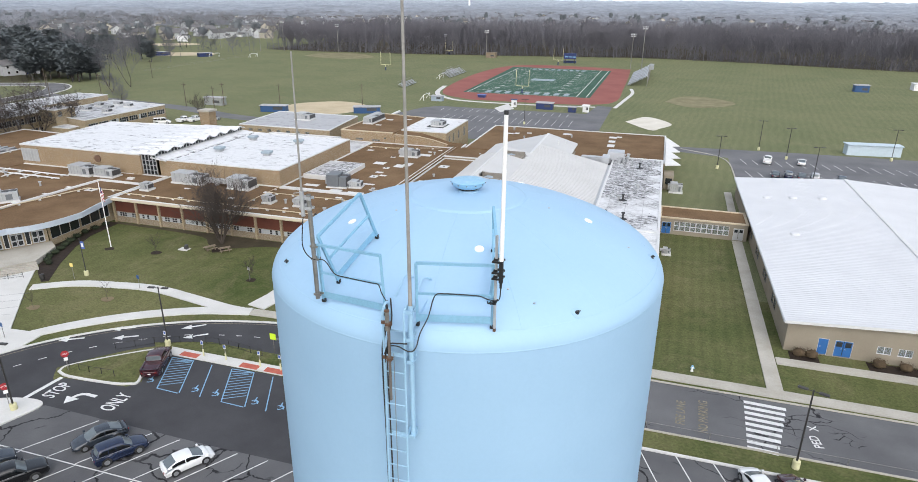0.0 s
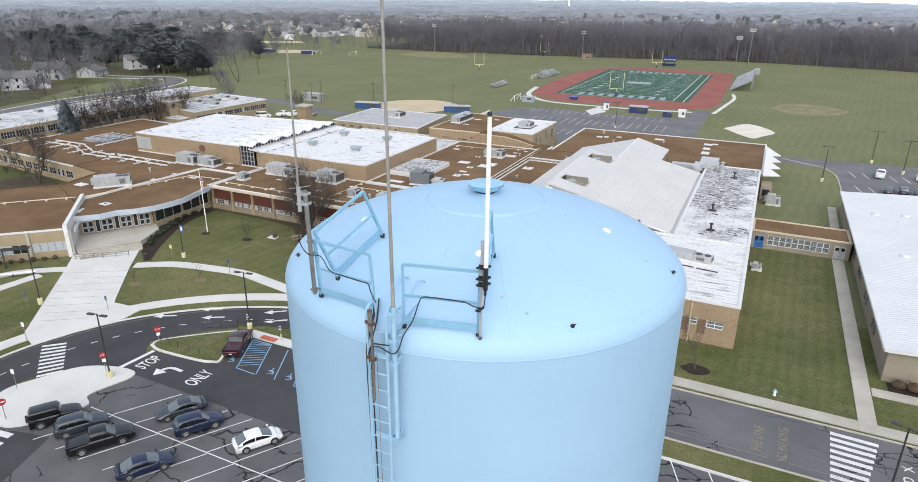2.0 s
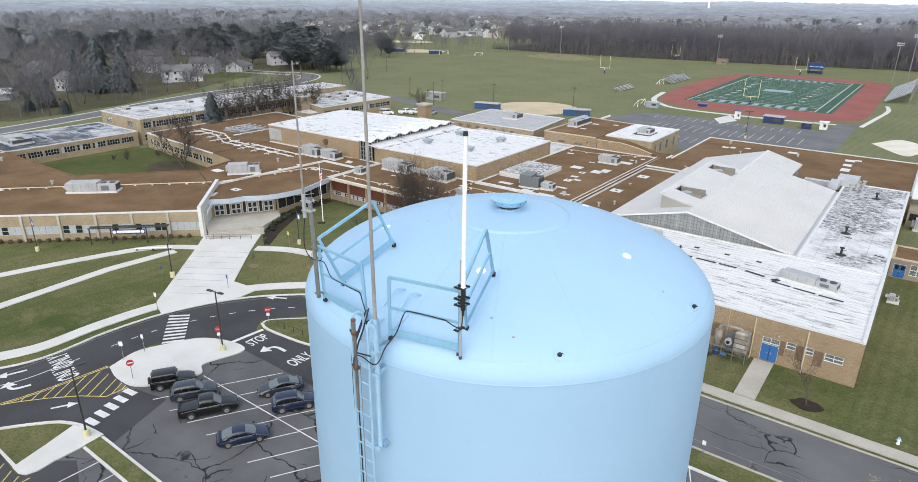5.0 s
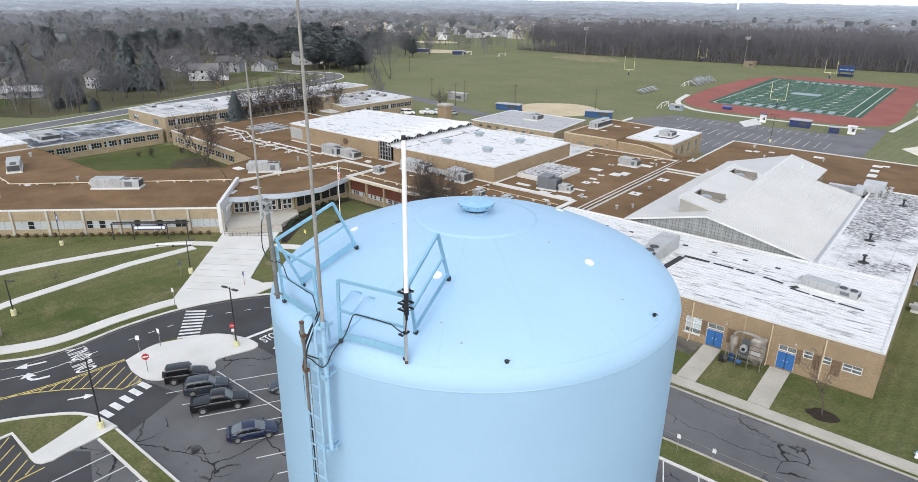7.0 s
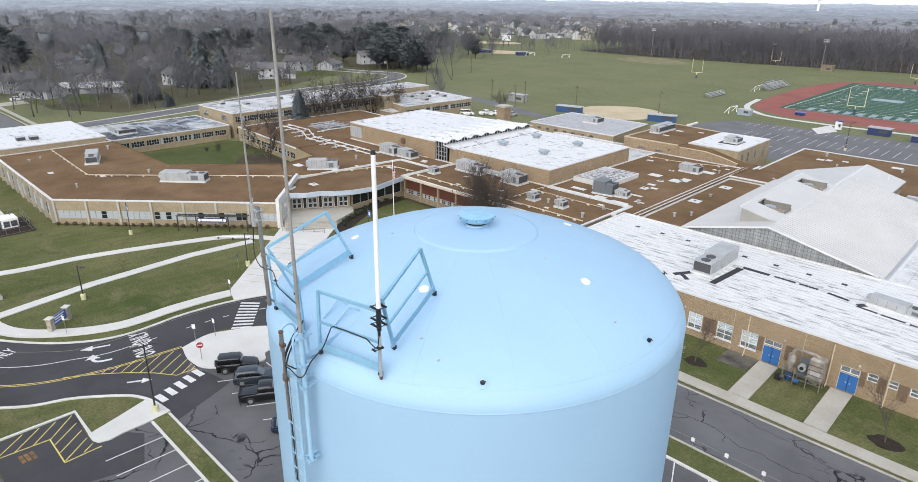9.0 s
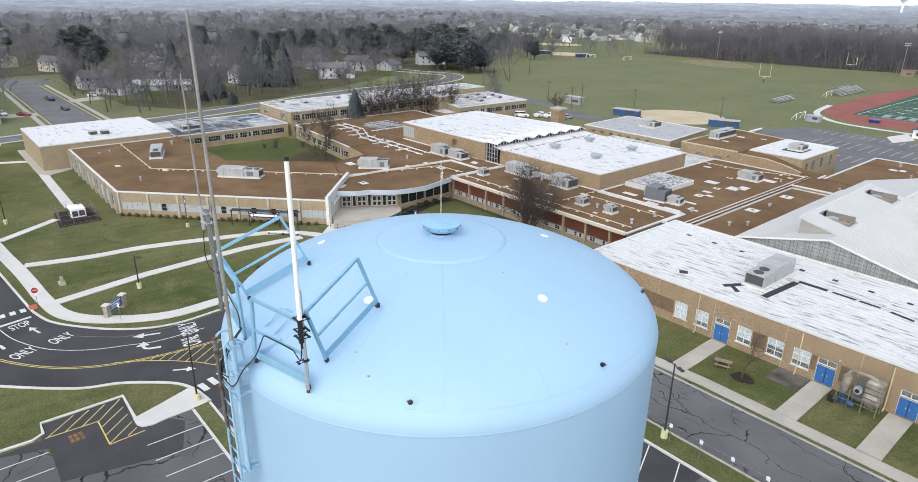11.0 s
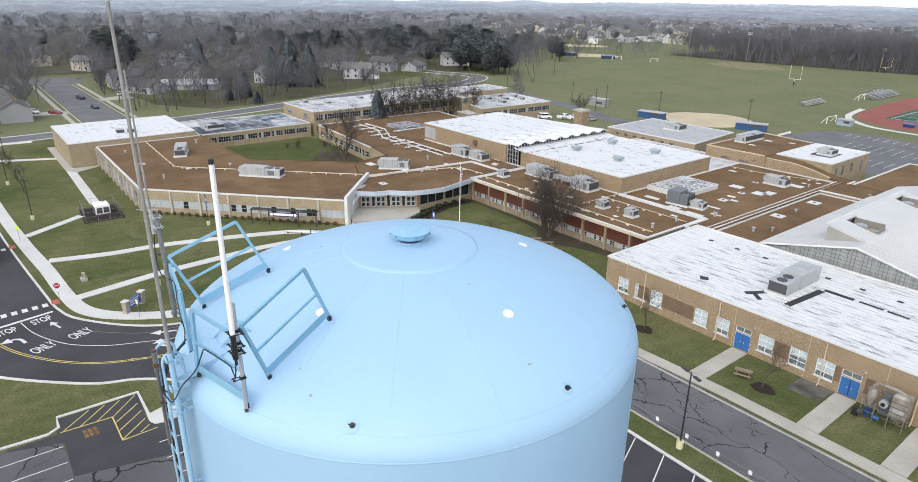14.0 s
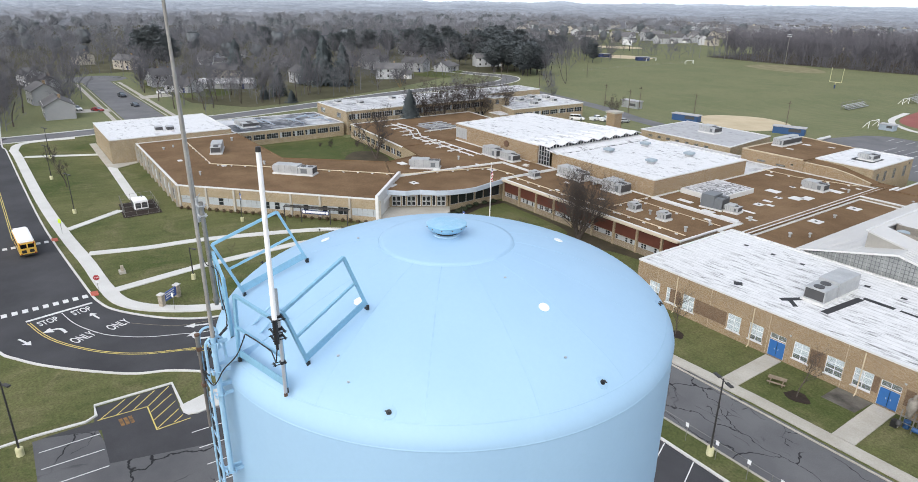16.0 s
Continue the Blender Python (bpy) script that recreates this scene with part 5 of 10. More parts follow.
for k in range(52):
    y = 88.2 + 0.8 * k
    sheet(bm, [(-21.2, y, 9.02), (-5.6, y, east(-5.6) + 0.04), (-5.6, y + 0.05, east(-5.6) + 0.04), (-21.2, y + 0.05, 9.02)], 0.05)
    sheet(bm, [(-34.6, y, west(-34.6) + 0.04), (-27.1, y, west(-27.1) + 0.04), (-27.1, y + 0.05, west(-27.1) + 0.04), (-34.6, y + 0.05, west(-34.6) + 0.04)], 0.05)
part("roof_ribs", bm, ROOF_LINEN, hall)
part("gutter", box(B(), -5.62, -5.02, 87.7, 129.2, 5.2, 5.44), ALU, hall)
part("roof_rear", sheet(sheet(B(), [(-21.0, 129.3, 9.0), (-13.8, 129.3, east(-13.8)), (-13.8, 140.4, east(-13.8)), (-21.0, 142.3, 9.0)]), [(-34.0, 129.3, west(-34)), (-21.0, 129.3, 9.0), (-21.0, 142.3, 9.0), (-34.0, 140.5, west(-34))]), ROOF_LINEN, hall)
part("wall_rear", prism(B(), [(-33.4, 129.2), (-14.2, 129.2), (-14.2, 140.0), (-33.4, 140.0)], 4.0, 5.6), STUCCO, hall)
part("ridge_cap", box(box(B(), -21.55, -21.05, 120.0, 142.3, 8.98, 9.06), -27.1, -26.8, 90.9, 120.1, 10.1, 10.3), COPING, hall)
part("fascia", sheet(sheet(B(), [(-34.6, 87.5, west(-34.6) + 0.03), (-21.3, 87.5, 9.05), (-21.3, 87.7, 9.05), (-34.6, 87.7, west(-34.6) + 0.03)], 0.26), [(-21.3, 87.5, 9.05), (-5.5, 87.5, east(-5.5) + 0.03), (-5.5, 87.7, east(-5.5) + 0.03), (-21.3, 87.7, 9.05)], 0.26), COPING, hall)
for x, y in ((-17.5, 134), (-16.2, 137)):
    part("roof_pipe", tube(B(), (x, y, east(x)), (x, y, east(x) + 0.9), 0.12), COPING, hall)

# red-panelled wing
red_open = []
for k in range(9):
    if k < 8:
        red_open.append((0.75 + k * 5.1, 4.4, 1.15, 0.85, "darkband", 8, 2, 0.5))
red = building("classroom_wing", "low classroom wing with dark red panels above pale brick", [(-92.2, 77.6), (-47.7, 77.6), (-47.7, 93.9), (-92.2, 93.9)], 4.7, ROOF_BROWN, BRICK_DIRTY, {0: red_open})
for k in range(9):
    part("panel", box(B(), -91.8 + k * 5.1 + 0.3, min(-91.8 + k * 5.1 + 4.8, -47.8), 77.52, 77.58, 2.15, 4.35), RED_PANEL, red, "dark red wall panel")
    part("pilaster", box(B(), -91.8 + k * 5.1 - 0.18, -91.8 + k * 5.1 + 0.18, 77.3, 77.6, 0, 4.45), BRICK_PALE, red)
part("eave", box(B(), -92.3, -47.7, 76.75, 77.55, 4.42, 4.66), COPING_TAN, red, "thin tan roof overhang above the panels")

cafe = building("assembly_hall", "tan brick hall with a flat snowy white roof", [(-95, 94), (-66.3, 94), (-66.3, 125), (-95, 125)], 8.0, ROOF_PLAIN, BRICK)
gym = building("gymnasium", "tall tan brick gymnasium with a white roof", [(-131.6, 93), (-98.9, 93), (-98.9, 125.5), (-133.5, 121)], 8.9, ROOF_PLAIN, BRICK)
part("wall_fan", tube(B(), (-110.0, 92.7, 7.2), (-110.0, 93.0, 7.2), 0.75, n=18), RUST, gym, "round rusty wall exhaust fan")
for k in range(6):
    part("shutter_slat", box(B(), -131.3 + 0.85 * k, -131.2 + 0.85 * k, 92.88, 92.96, 5.2, 8.0), ALU, gym)
part("grey_shutter", box(B(), -131.4, -126.6, 92.92, 93.02, 5.2, 8.0), UNIT, gym, "pale louvred wall panel")
# folded-plate roof over the glazed corridor between them
fold = thing("glazed_corridor", "glazed corridor under a white folded-plate roof", "building", (-97, 109, 0))
n = 8
pitch = 31.6 / n
for k in range(n):
    y = 93.3 + k * pitch
    bm = B()
    for (ya, za), (yb, zb) in (((y, 9.0), (y + pitch / 2, 9.72)), ((y + pitch / 2, 9.72), (y + pitch, 9.0))):
        sheet(bm, [(-107, ya, 9.02), (-95.2, ya, za), (-95.2, yb, zb), (-107, yb, 9.02)], 0.14)
    bmesh.ops.remove_doubles(bm, verts=bm.verts[:], dist=0.001)
    part("roof_fold", bm, ROOF_PLAIN, fold)
    bay = part("glass_wall", prism(B(), [(y + 0.1, 8.3), (y + pitch - 0.1, 8.3), (y + pitch - 0.1, 8.86), (y + pitch / 2, 9.55), (y + 0.1, 8.86)], -96.3, -96.22, Matrix(((0, 0, 1, 0), (1, 0, 0, 0), (0, 1, 0, 0), (0, 0, 0, 1)))), DARK_GLASS, fold, "dark clerestory glass under a roof fold")
    for f, top in ((0.0, 8.92), (0.25, 9.2), (0.5, 9.55), (0.75, 9.2)):
        part("mullion", box(B(), -96.2, -96.1, y + f * pitch - 0.06, y + f * pitch + 0.06, 8.25, top), FRAME_W, bay)
part("lower_roof", sheet(B(), [(-96.6, 93.4, 8.45), (-92.8, 93.4, 8.04), (-92.8, 125.0, 8.04), (-96.6, 125.0, 8.45)], 0.3), ROOF_PLAIN, fold)
# dark dashes laid down as the ragged shadow line of the lower roof
rng = random.Random(14)
y = 94.0
while y < 124:
    n = rng.uniform(0.8, 3.2)
    x = -92.7 + rng.uniform(-0.15, 0.35)
    part("dirt_edge", box(B(), x, x + rng.uniform(0.15, 0.5), y, y + n, 7.84, 7.868), UNIT_DARK, fold)
    y += n + rng.uniform(0.1, 1.4)
part("glass_front", box(B(), -98.7, -95.2, 93.5, 93.56, 4.7, 8.95), DARK_GLASS, fold)
for x in (-98.75, -97.9, -97.0, -96.1, -95.2):
    part("mullion", box(B(), x - 0.045, x + 0.045, 93.3, 93.5, 4.7, 9.0), ALU, fold)
for z in (5.6, 6.6, 7.6):
    part("transom", box(B(), -98.7, -95.2, 93.36, 93.48, z, z + 0.08), ALU, fold)

mid = building("classroom_wing", "low school block under a flat brown gravel roof", [(-66.2, 94.1), (-47.5, 94.1), (-47.5, 87.3), (-43.6, 87.3), (-43.6, 138.0), (-66.2, 138.0)], 4.72, ROOF_BROWN, BRICK_PALE)
mid2 = building("corridor_block", "narrow brown-roofed block beside the auditorium", [(-43.4, 87.4), (-34.8, 87.4), (-34.8, 128.0), (-43.4, 128.0)], 4.45, ROOF_BROWN, BRICK_PALE)
back = building("service_block", "low block under a patched pale roof", [(-98.5, 125.7), (-66.4, 125.7), (-66.4, 138.3), (-75.8, 138.3), (-75.8, 141.5), (-98.5, 141.5)], 4.6, ROOF_FAR, BRICK)
high = building("music_block", "tan brick block with a brown roof and a sloping parapet", [(-75.6, 138.5), (-60.5, 138.5), (-60.5, 162.6), (-75.6, 165.0)], 7.3, ROOF_BROWN, BRICK, {0: [(4.2, 2.0, 4.9, 0.45, "dark", 2, 1, 0), (8.9, 2.2, 4.8, 0.45, "dark", 2, 1, 0), (12.2, 0.6, 5.5, 0.4, "dark", 1, 1, 0)]}, coping=COPING_TAN, bare=(1,))
UP = Matrix(((1, 0, 0, 0), (0, 0, -1, 0), (0, 1, 0, 0), (0, 0, 0, 1)))
ramp = [(-60.4, 3.0), (-46.2, 3.0), (-46.2, 5.2), (-50.0, 6.15), (-54.0, 6.75), (-60.4, 6.8)]
part("sloping_parapet", prism(B(), ramp, -138.8, -138.5, UP), BRICK, high, "tan brick wall falling in a slope")
part("sloping_coping", sheet(sheet(sheet(B(), [(-60.4, 138.44, 6.9), (-54.0, 138.44, 6.85), (-54.0, 138.9, 6.85), (-60.4, 138.9, 6.9)], 0.1), [(-54.0, 138.44, 6.85), (-50.0, 138.44, 6.25), (-50.0, 138.9, 6.25), (-54.0, 138.9, 6.85)], 0.1), [(-50.0, 138.44, 6.25), (-46.1, 138.44, 5.3), (-46.1, 138.9, 5.3), (-50.0, 138.9, 6.25)], 0.1), COPING_TAN, high)
part("sloping_roof", sheet(sheet(B(), [(-60.4, 138.9, 6.7), (-54.0, 138.9, 6.6), (-54.0, 142.7, 6.75), (-60.4, 142.7, 7.1)], 0.3), [(-54.0, 138.9, 6.6), (-46.2, 138.9, 4.9), (-46.2, 142.7, 4.9), (-54.0, 142.7, 6.75)], 0.3), ROOF_BROWN, high)
pent = building("stair_tower", "small tan block with a clean white roof", [(-60.2, 142.8), (-47.8, 142.8), (-47.8, 162.6), (-60.2, 162.6)], 7.35, ROOF_PLAIN, BRICK_PALE, {1: [(2.2, 1.1, 4.4, 1.5, "dark", 1, 2, 0), (5.6, 1.3, 3.9, 2.2, "dark", 1, 2, 0), (10.2, 1.3, 3.9, 2.2, "dark", 1, 2, 0), (15.4, 1.5, 3.6, 2.4, "dark", 1, 2, 0), (17.8, 0.5, 6.1, 0.5, "dark", 1, 1, 0)]})
ledge = building("corridor_block", "brown-roofed corridor block raised one step", [(-43.4, 128.1), (-34.8, 128.1), (-34.8, 138.1), (-42.0, 138.1), (-42.0, 142.0), (-46.0, 142.0), (-46.0, 139.0), (-43.4, 139.0)], 5.0, ROOF_BROWN, BRICK_DIRTY, bare=(1, 2, 4, 5, 6, 7))
north = building("classroom_block", "long low block under a flat brown gravel roof", [(-41.8, 138.2), (6.5, 138.2), (6.5, 171), (-41.8, 171)], 4.7, ROOF_BROWN, BRICK_PALE)
for k in range(4):
    y = 137.4 + k * 6.9
    part("canopy_fold", sheet(sheet(B(), [(6.5, y - 1.2, 4.7), (9.9, y - 1.0, 5.0), (6.5, y + 3.4, 6.1)], 0.15), [(6.5, y + 3.4, 6.1), (9.9, y - 1.0, 5.0), (6.5, y + 5.6, 4.7)], 0.15), COPING, north, "white folded canopy")
part("lower_bay", box(B(), 6.52, 8.6, 133.0, 138.0, 0, 3.2), STUCCO, north)
part("bay_window", box(B(), 6.9, 8.3, 132.95, 133.0, 1.2, 2.6), DARK_GLASS, north)
field_house = building("field_house", "low tan block with a flat grey roof", [(-109.5, 142.2), (-81, 142.2), (-83.5, 165), (-110.5, 165)], 6.0, ROOF_GREY, BRICK_PALE, {0: every(3, 3, 7, 1.2, 4.4, 0.6, "dark", 2, 1, 0)})

# west part, turned by the diagonal front
front = []
for k in range(7):
    front.append((0.75 + k * 6.0, 5.3, 1.15, 1.5, "darkband", 5, 2, 0.72))
westwall = []
for k in range(10):
    westwall.append((0.9 + k * 4.4, 3.8, 0.9, 2.4, "darkband", 3, 2, 0.45))
west_b = building("front_block", "pale brick classroom block under a wide brown gravel roof", [(-169.4, 20.0), (-124, 19.4), (-93.6, 48.2), (-101.5, 56.2), (-119, 64), (-135, 45.5), (-169.4, 45.5)], 4.75, ROOF_BROWN, BRICK_PALE, {0: westwall, 1: front}, bare=(3, 4, 5))
for k in range(8):
    s = k * 6.0 + 0.4
    part("pilaster", box(B(), s - 0.2, s + 0.2, -0.22, 0.02, 0, 4.5, in_wall((-124, 19.4), math.atan2(28.8, 30.4), 0, 0)), CONCRETE_OLD, west_b)
for k in range(11):
    s = k * 4.4 + 0.6
    part("pilaster", box(B(), s - 0.17, s + 0.17, -0.36, 0.02, 0, 4.5, in_wall((-169.4, 20), math.atan2(-0.6, 45.4), 0, 0)), CONCRETE_OLD, west_b)
white_wall = part("white_wall", ribbon(B(), [(-93.2, 47.9), (-106.6, 60.6)], 0.6, 0, 5.5), COPING, west_b, "white wing wall beside the entrance")
part("letter_bars", ribbon(B(), [(-94.5, 49.8), (-99.0, 54.1)], 0.1, 3.4, 4.1, -0.33), SIGN_WHITE, west_b)
ent_pts = [(-101.4, 56.3), (-93.2, 77.5), (-93.2, 93.4), (-122, 93.4), (-122, 77), (-119, 64.2)]
canopy_line = [(-98.0, 52.4), (-95.2, 55.4), (-94.4, 58.2), (-92.2, 60.4), (-90.9, 62.8), (-90.2, 65.7), (-89.9, 68.6), (-91.0, 73.0), (-91.9, 77.3)]
doors = []
for k in range(4):
    doors += [(0.8 + 3.0 * k, 1.8, 0.95, 2.2, "glassdoor", 2, 1, 0), (0.8 + 3.0 * k, 1.8, 3.2, 0.55, "band", 2, 1, 0)]
    if k < 3:
        doors.append((2.85 + 3.0 * k, 0.75, 0.95, 2.8, "band", 1, 1, 0))
entry = building("entrance_block", "school entrance block with a brown roof and pale canopy", [(-99.2, 53.6), (-92.5, 64.0), (-92.8, 70.5), (-93.0, 77.4), (-93.0, 93.5), (-131.4, 92.8), (-131.4, 76.2), (-121.2, 74.4), (-119, 64.3), (-101.3, 56.6)], 4.6, ROOF_BROWN, BRICK_PALE,
                 {0: doors, 1: every(0.25, 2.05, 3, 2.0, 1.1, 2.7, "darkband", 1, 1, 0), 2: every(0.25, 2.2, 3, 2.1, 1.1, 2.7, "darkband", 1, 1, 0)}, bare=(5, 6, 7, 8))
part("canopy", prism(B(), canopy_line + [(-93.4, 77.3), (-93.2, 70), (-93.2, 64.2), (-99.4, 54.4)], 4.0, 4.72), ROOF_BROWN, entry)
part("canopy_fascia", ribbon(B(), canopy_line, 0.25, 3.85, 4.78), CANOPY_EDGE, entry, "pale blue-grey canopy edge")
north_w = building("classroom_block", "brown-roofed classroom block beside a courtyard", [(-168, 79.5), (-131.6, 76.3), (-131.6, 92.8), (-133.8, 121), (-168, 124)], 4.2, ROOF_BROWN, BRICK_PALE, {0: every(2, 3.4, 10, 2.6, 1.2, 1.5, "darkband", 3, 2, 0.15)}, bare=(1, 2))
block_w = building("theatre_block", "tall tan brick block with a white roof and no windows", [(-198, 14.2), (-169.6, 14.2), (-169.6, 44.2), (-198, 44.2)], 6.1, ROOF_PLAIN, BRICK_PALE)
block_2 = building("shop_block", "tan brick block with a white roof crowded with ducts", [(-194, 46), (-172, 46), (-172, 79), (-194, 79)], 4.2, ROOF_SHOP, BRICK_PALE, {1: every(1.0, 3.9, 8, 3.4, 1.5, 1.5, "darkband", 5, 2, 0.05)})
two = []
for k in range(15):
    for sill in (1.2, 4.6):
        two.append((0.8 + k * 3.9, 3.6, sill, 1.7, "darkband", 5, 2, 0.12))
far_2 = building("classroom_house", "two-storey tan brick classroom house with a white roof", [(-194, 80.2), (-171.9, 80.2), (-171.9, 140), (-181.0, 140.6), (-181.0, 168), (-194, 168)], 7.4, ROOF_FAR, BRICK_PALE, {1: two, 0: [(3, 3, 4.6, 1.5, "dark", 3, 2, 0.2), (15, 3, 4.6, 1.5, "dark", 3, 2, 0.2)]})
far_3 = building("classroom_house", "one-storey tan brick house with a white roof", [(-180, 140.2), (-157, 134.5), (-155.5, 166), (-180, 169)], 5.5, ROOF_FAR, BRICK_PALE, {1: every(1, 3.8, 8, 3.4, 2.6, 1.5, "darkband", 4, 2, 0.2)})

stair = building("stair_tower", "tan brick stair tower between two classroom houses", [(-171.8, 133.0), (-166.0, 133.0), (-166.0, 140.0), (-171.8, 140.0)], 8.2, ROOF_FAR, BRICK_PALE, {0: [(3.4, 1.2, 6.0, 1.4, "dark", 1, 2, 0)], 1: [(1.0, 1.4, 6.0, 1.4, "dark", 1, 2, 0)]})
porch = building("stair_porch", "low tan brick porch before the stair tower", [(-165.9, 131.0), (-159.6, 131.0), (-159.6, 134.4), (-165.9, 136.0)], 3.6, ROOF_FAR, BRICK_PALE)
# metal-roofed building to the east
eh = thing("sports_hall", "long beige building with a white ribbed metal roof", "building", (42, 98, 0))
hall_w = []
for k in range(4):
    hall_w += [(55.0 - k * 9.2, 1.6, 1.0, 1.4, "dark", 1, 2, 0.2), (57.0 - k * 9.2, 1.6, 1.0, 1.4, "dark", 1, 2, 0.2)]
wall_run(eh, (21.5, 131.8), (21.5, 64.91), 0, 4.2, hall_w, STUCCO)
wall_run(eh, (21.5, 64.6), (62.19, 64.6), 0, 4.1, [(3.6, 1.1, 0.1, 2.15, "door", 1, 1, 0), (5.4, 1.9, 0.1, 2.15, "door", 2, 1, 0.4), (9.8, 1.5, 1.2, 1.0, "window", 2, 1, 0), (12.0, 1.5, 1.2, 1.0, "window", 2, 1, 0), (15.6, 1.2, 0.1, 2.15, "door", 1, 1, 0)], STUCCO)
wall_run(eh, (62.5, 64.6), (62.5, 131.49), 0, 4.2, (), STUCCO)
wall_run(eh, (62.5, 131.8), (21.81, 131.8), 0, 4.2, (), STUCCO)
part("gable", sheet(B(), [(21.6, 64.62, 4.1), (62.4, 64.62, 4.1), (62.4, 64.8, 4.1), (21.6, 64.8, 4.1)], 0.2), STUCCO, eh)
bm = B()
for xa, xb, za, zb in ((21.0, 41.9, 4.2, 5.5), (41.9, 62.9, 5.5, 4.2)):
    sheet(bm, [(xa, 64.0, za), (xb, 64.0, zb), (xb, 132.4, zb), (xa, 132.4, za)], 0.3)
part("metal_roof", bm, ROOF_METAL, eh)
bm = B()
for k in range(112):
    y = 64.3 + k * 0.61
    for xa, xb, za, zb in ((21.0, 41.7, 4.2, 5.49), (42.1, 62.9, 5.49, 4.2)):
        sheet(bm, [(xa, y, za + 0.018), (xb, y, zb + 0.018), (xb, y + 0.05, zb + 0.018), (xa, y + 0.05, za + 0.018)], 0.03)
part("roof_ribs", bm, ROOF_METAL, eh)
part("ridge_cap", box(B(), 41.6, 42.2, 64.0, 132.4, 5.46, 5.62), COPING, eh)
part("gutter", box(B(), 20.85, 21.05, 64.0, 132.4, 3.95, 4.2), ALU, eh)
part("fascia", sheet(sheet(B(), [(21.0, 63.9, 4.25), (41.9, 63.9, 5.55), (41.9, 64.02, 5.55), (21.0, 64.02, 4.25)], 0.35), [(41.9, 63.9, 5.55), (62.9, 63.9, 4.25), (62.9, 64.02, 4.25), (41.9, 64.02, 5.55)], 0.35), COPING, eh)
bm = B()
vs = [bm.verts.new(v) for v in [(21.5, 64.62, 4.05), (62.5, 64.62, 4.05), (41.9, 64.62, 5.3), (21.5, 64.8, 4.05), (62.5, 64.8, 4.05), (41.9, 64.8, 5.3)]]
for f in ((0, 1, 2), (5, 4, 3), (0, 3, 4, 1), (1, 4, 5, 2), (2, 5, 3, 0)):
    bm.faces.new([vs[i] for i in f])
part("gable_wall", bm, STUCCO, eh)

link = building("link_corridor", "low glazed link corridor with a brown roof", [(6.1, 103.0), (21.0, 103.0), (21.0, 109.9), (6.1, 109.9)], 3.2, ROOF_BROWN, STUCCO,
                {0: [(0.5, 1.6, 0.1, 2.2, "door", 2, 1, 0.4), *every(2.6, 0.93, 10, 0.9, 0.8, 1.75, "window", 1, 2, 0), (12.6, 1.7, 0.1, 2.2, "greydoor", 2, 1, 0.35)]}, coping=COPING_TAN)


# ---- painted markings ----
MARKS = {}


def marks(key, label):
    if key not in MARKS:
        MARKS[key] = thing("road_markings", label, "road marking", kind="structure")
    return MARKS[key]


def stripe(owner, a, b, w, material, z=0.032, name="stripe"):
    part(name, ribbon(B(), [a, b], w, z - 0.006, z), material, owner)


def flat_text(owner, words, x, y, turn, size, material, stretch=1.0, z=0.034):
    text_mesh(words, size, material, "letters", Matrix.Translation((x, y, z)) @ Matrix.Rotation(radians(turn), 4, "Z"), owner, stretch=stretch)


def arrow(owner, x, y, turn, size, bend=0.0, z=0.034):
    """A painted lane arrow; bend turns its head to the left (above nought) or right."""
    m = Matrix.Translation((x, y, 0)) @ Matrix.Rotation(radians(turn), 4, "Z")
    bm = B()
    if bend:
        k = 1 if bend > 0 else -1
        line = [(-0.5, 0.0), (-0.12, 0.0), (0.03, 0.05 * k), (0.12, 0.16 * k), (0.15, 0.30 * k)]
        head = [(-0.10, 0.28), (0.40, 0.28), (0.15, 0.62)] if k > 0 else [(0.15, -0.62), (0.40, -0.28), (-0.10, -0.28)]
        shaft = ribbon(B(), [(a * size, b * size) for a, b in line], 0.12 * size, z - 0.006, z)
        shaft.transform(m)
        part("arrow_shaft", shaft, WHITE_PAINT, owner)
        pts = head
    else:
        pts = [(-0.5, -0.05), (0.1, -0.05), (0.1, -0.2), (0.5, 0), (0.1, 0.2), (0.1, 0.05), (-0.5, 0.05)]
    prism(bm, [(a * size, b * size) for a, b in pts], z - 0.006, z + 0.0005, m)
    bmesh.ops.recalc_face_normals(bm, faces=bm.faces[:])
    part("arrow", bm, WHITE_PAINT, owner)


lot = marks("lot", "white painted parking stall lines on the asphalt")
for k in range(30):
    x = -53.4 + 3.25 * k
    if k > 0:
        stripe(lot, (x, 22.3), (x + 3.5, 28.0), 0.11, WHITE_PAINT)
    stripe(lot, (x - 0.1, 16.3), (x + 3.4, 22.1), 0.11, WHITE_PAINT)
stripe(lot, (-53.3, 22.2), (40, 22.2), 0.12, WHITE_PAINT)
for k in range(26):
    x = -20.9 + 3.3 * k
    stripe(lot, (x, 40.2), (x + 2.1, 35.0), 0.11, WHITE_PAINT)
for k in range(16):
    x = -53.3 + 2.76 * k
    stripe(lot, (x, -9.6), (x + 0.1, -4.5), 0.11, WHITE_PAINT)
    if k > 1:
        stripe(lot, (x - 0.6, 2.9), (x - 0.4, 8.2), 0.11, WHITE_PAINT)
bays = marks("bays", "blue painted accessible parking bays with hatched aisles")
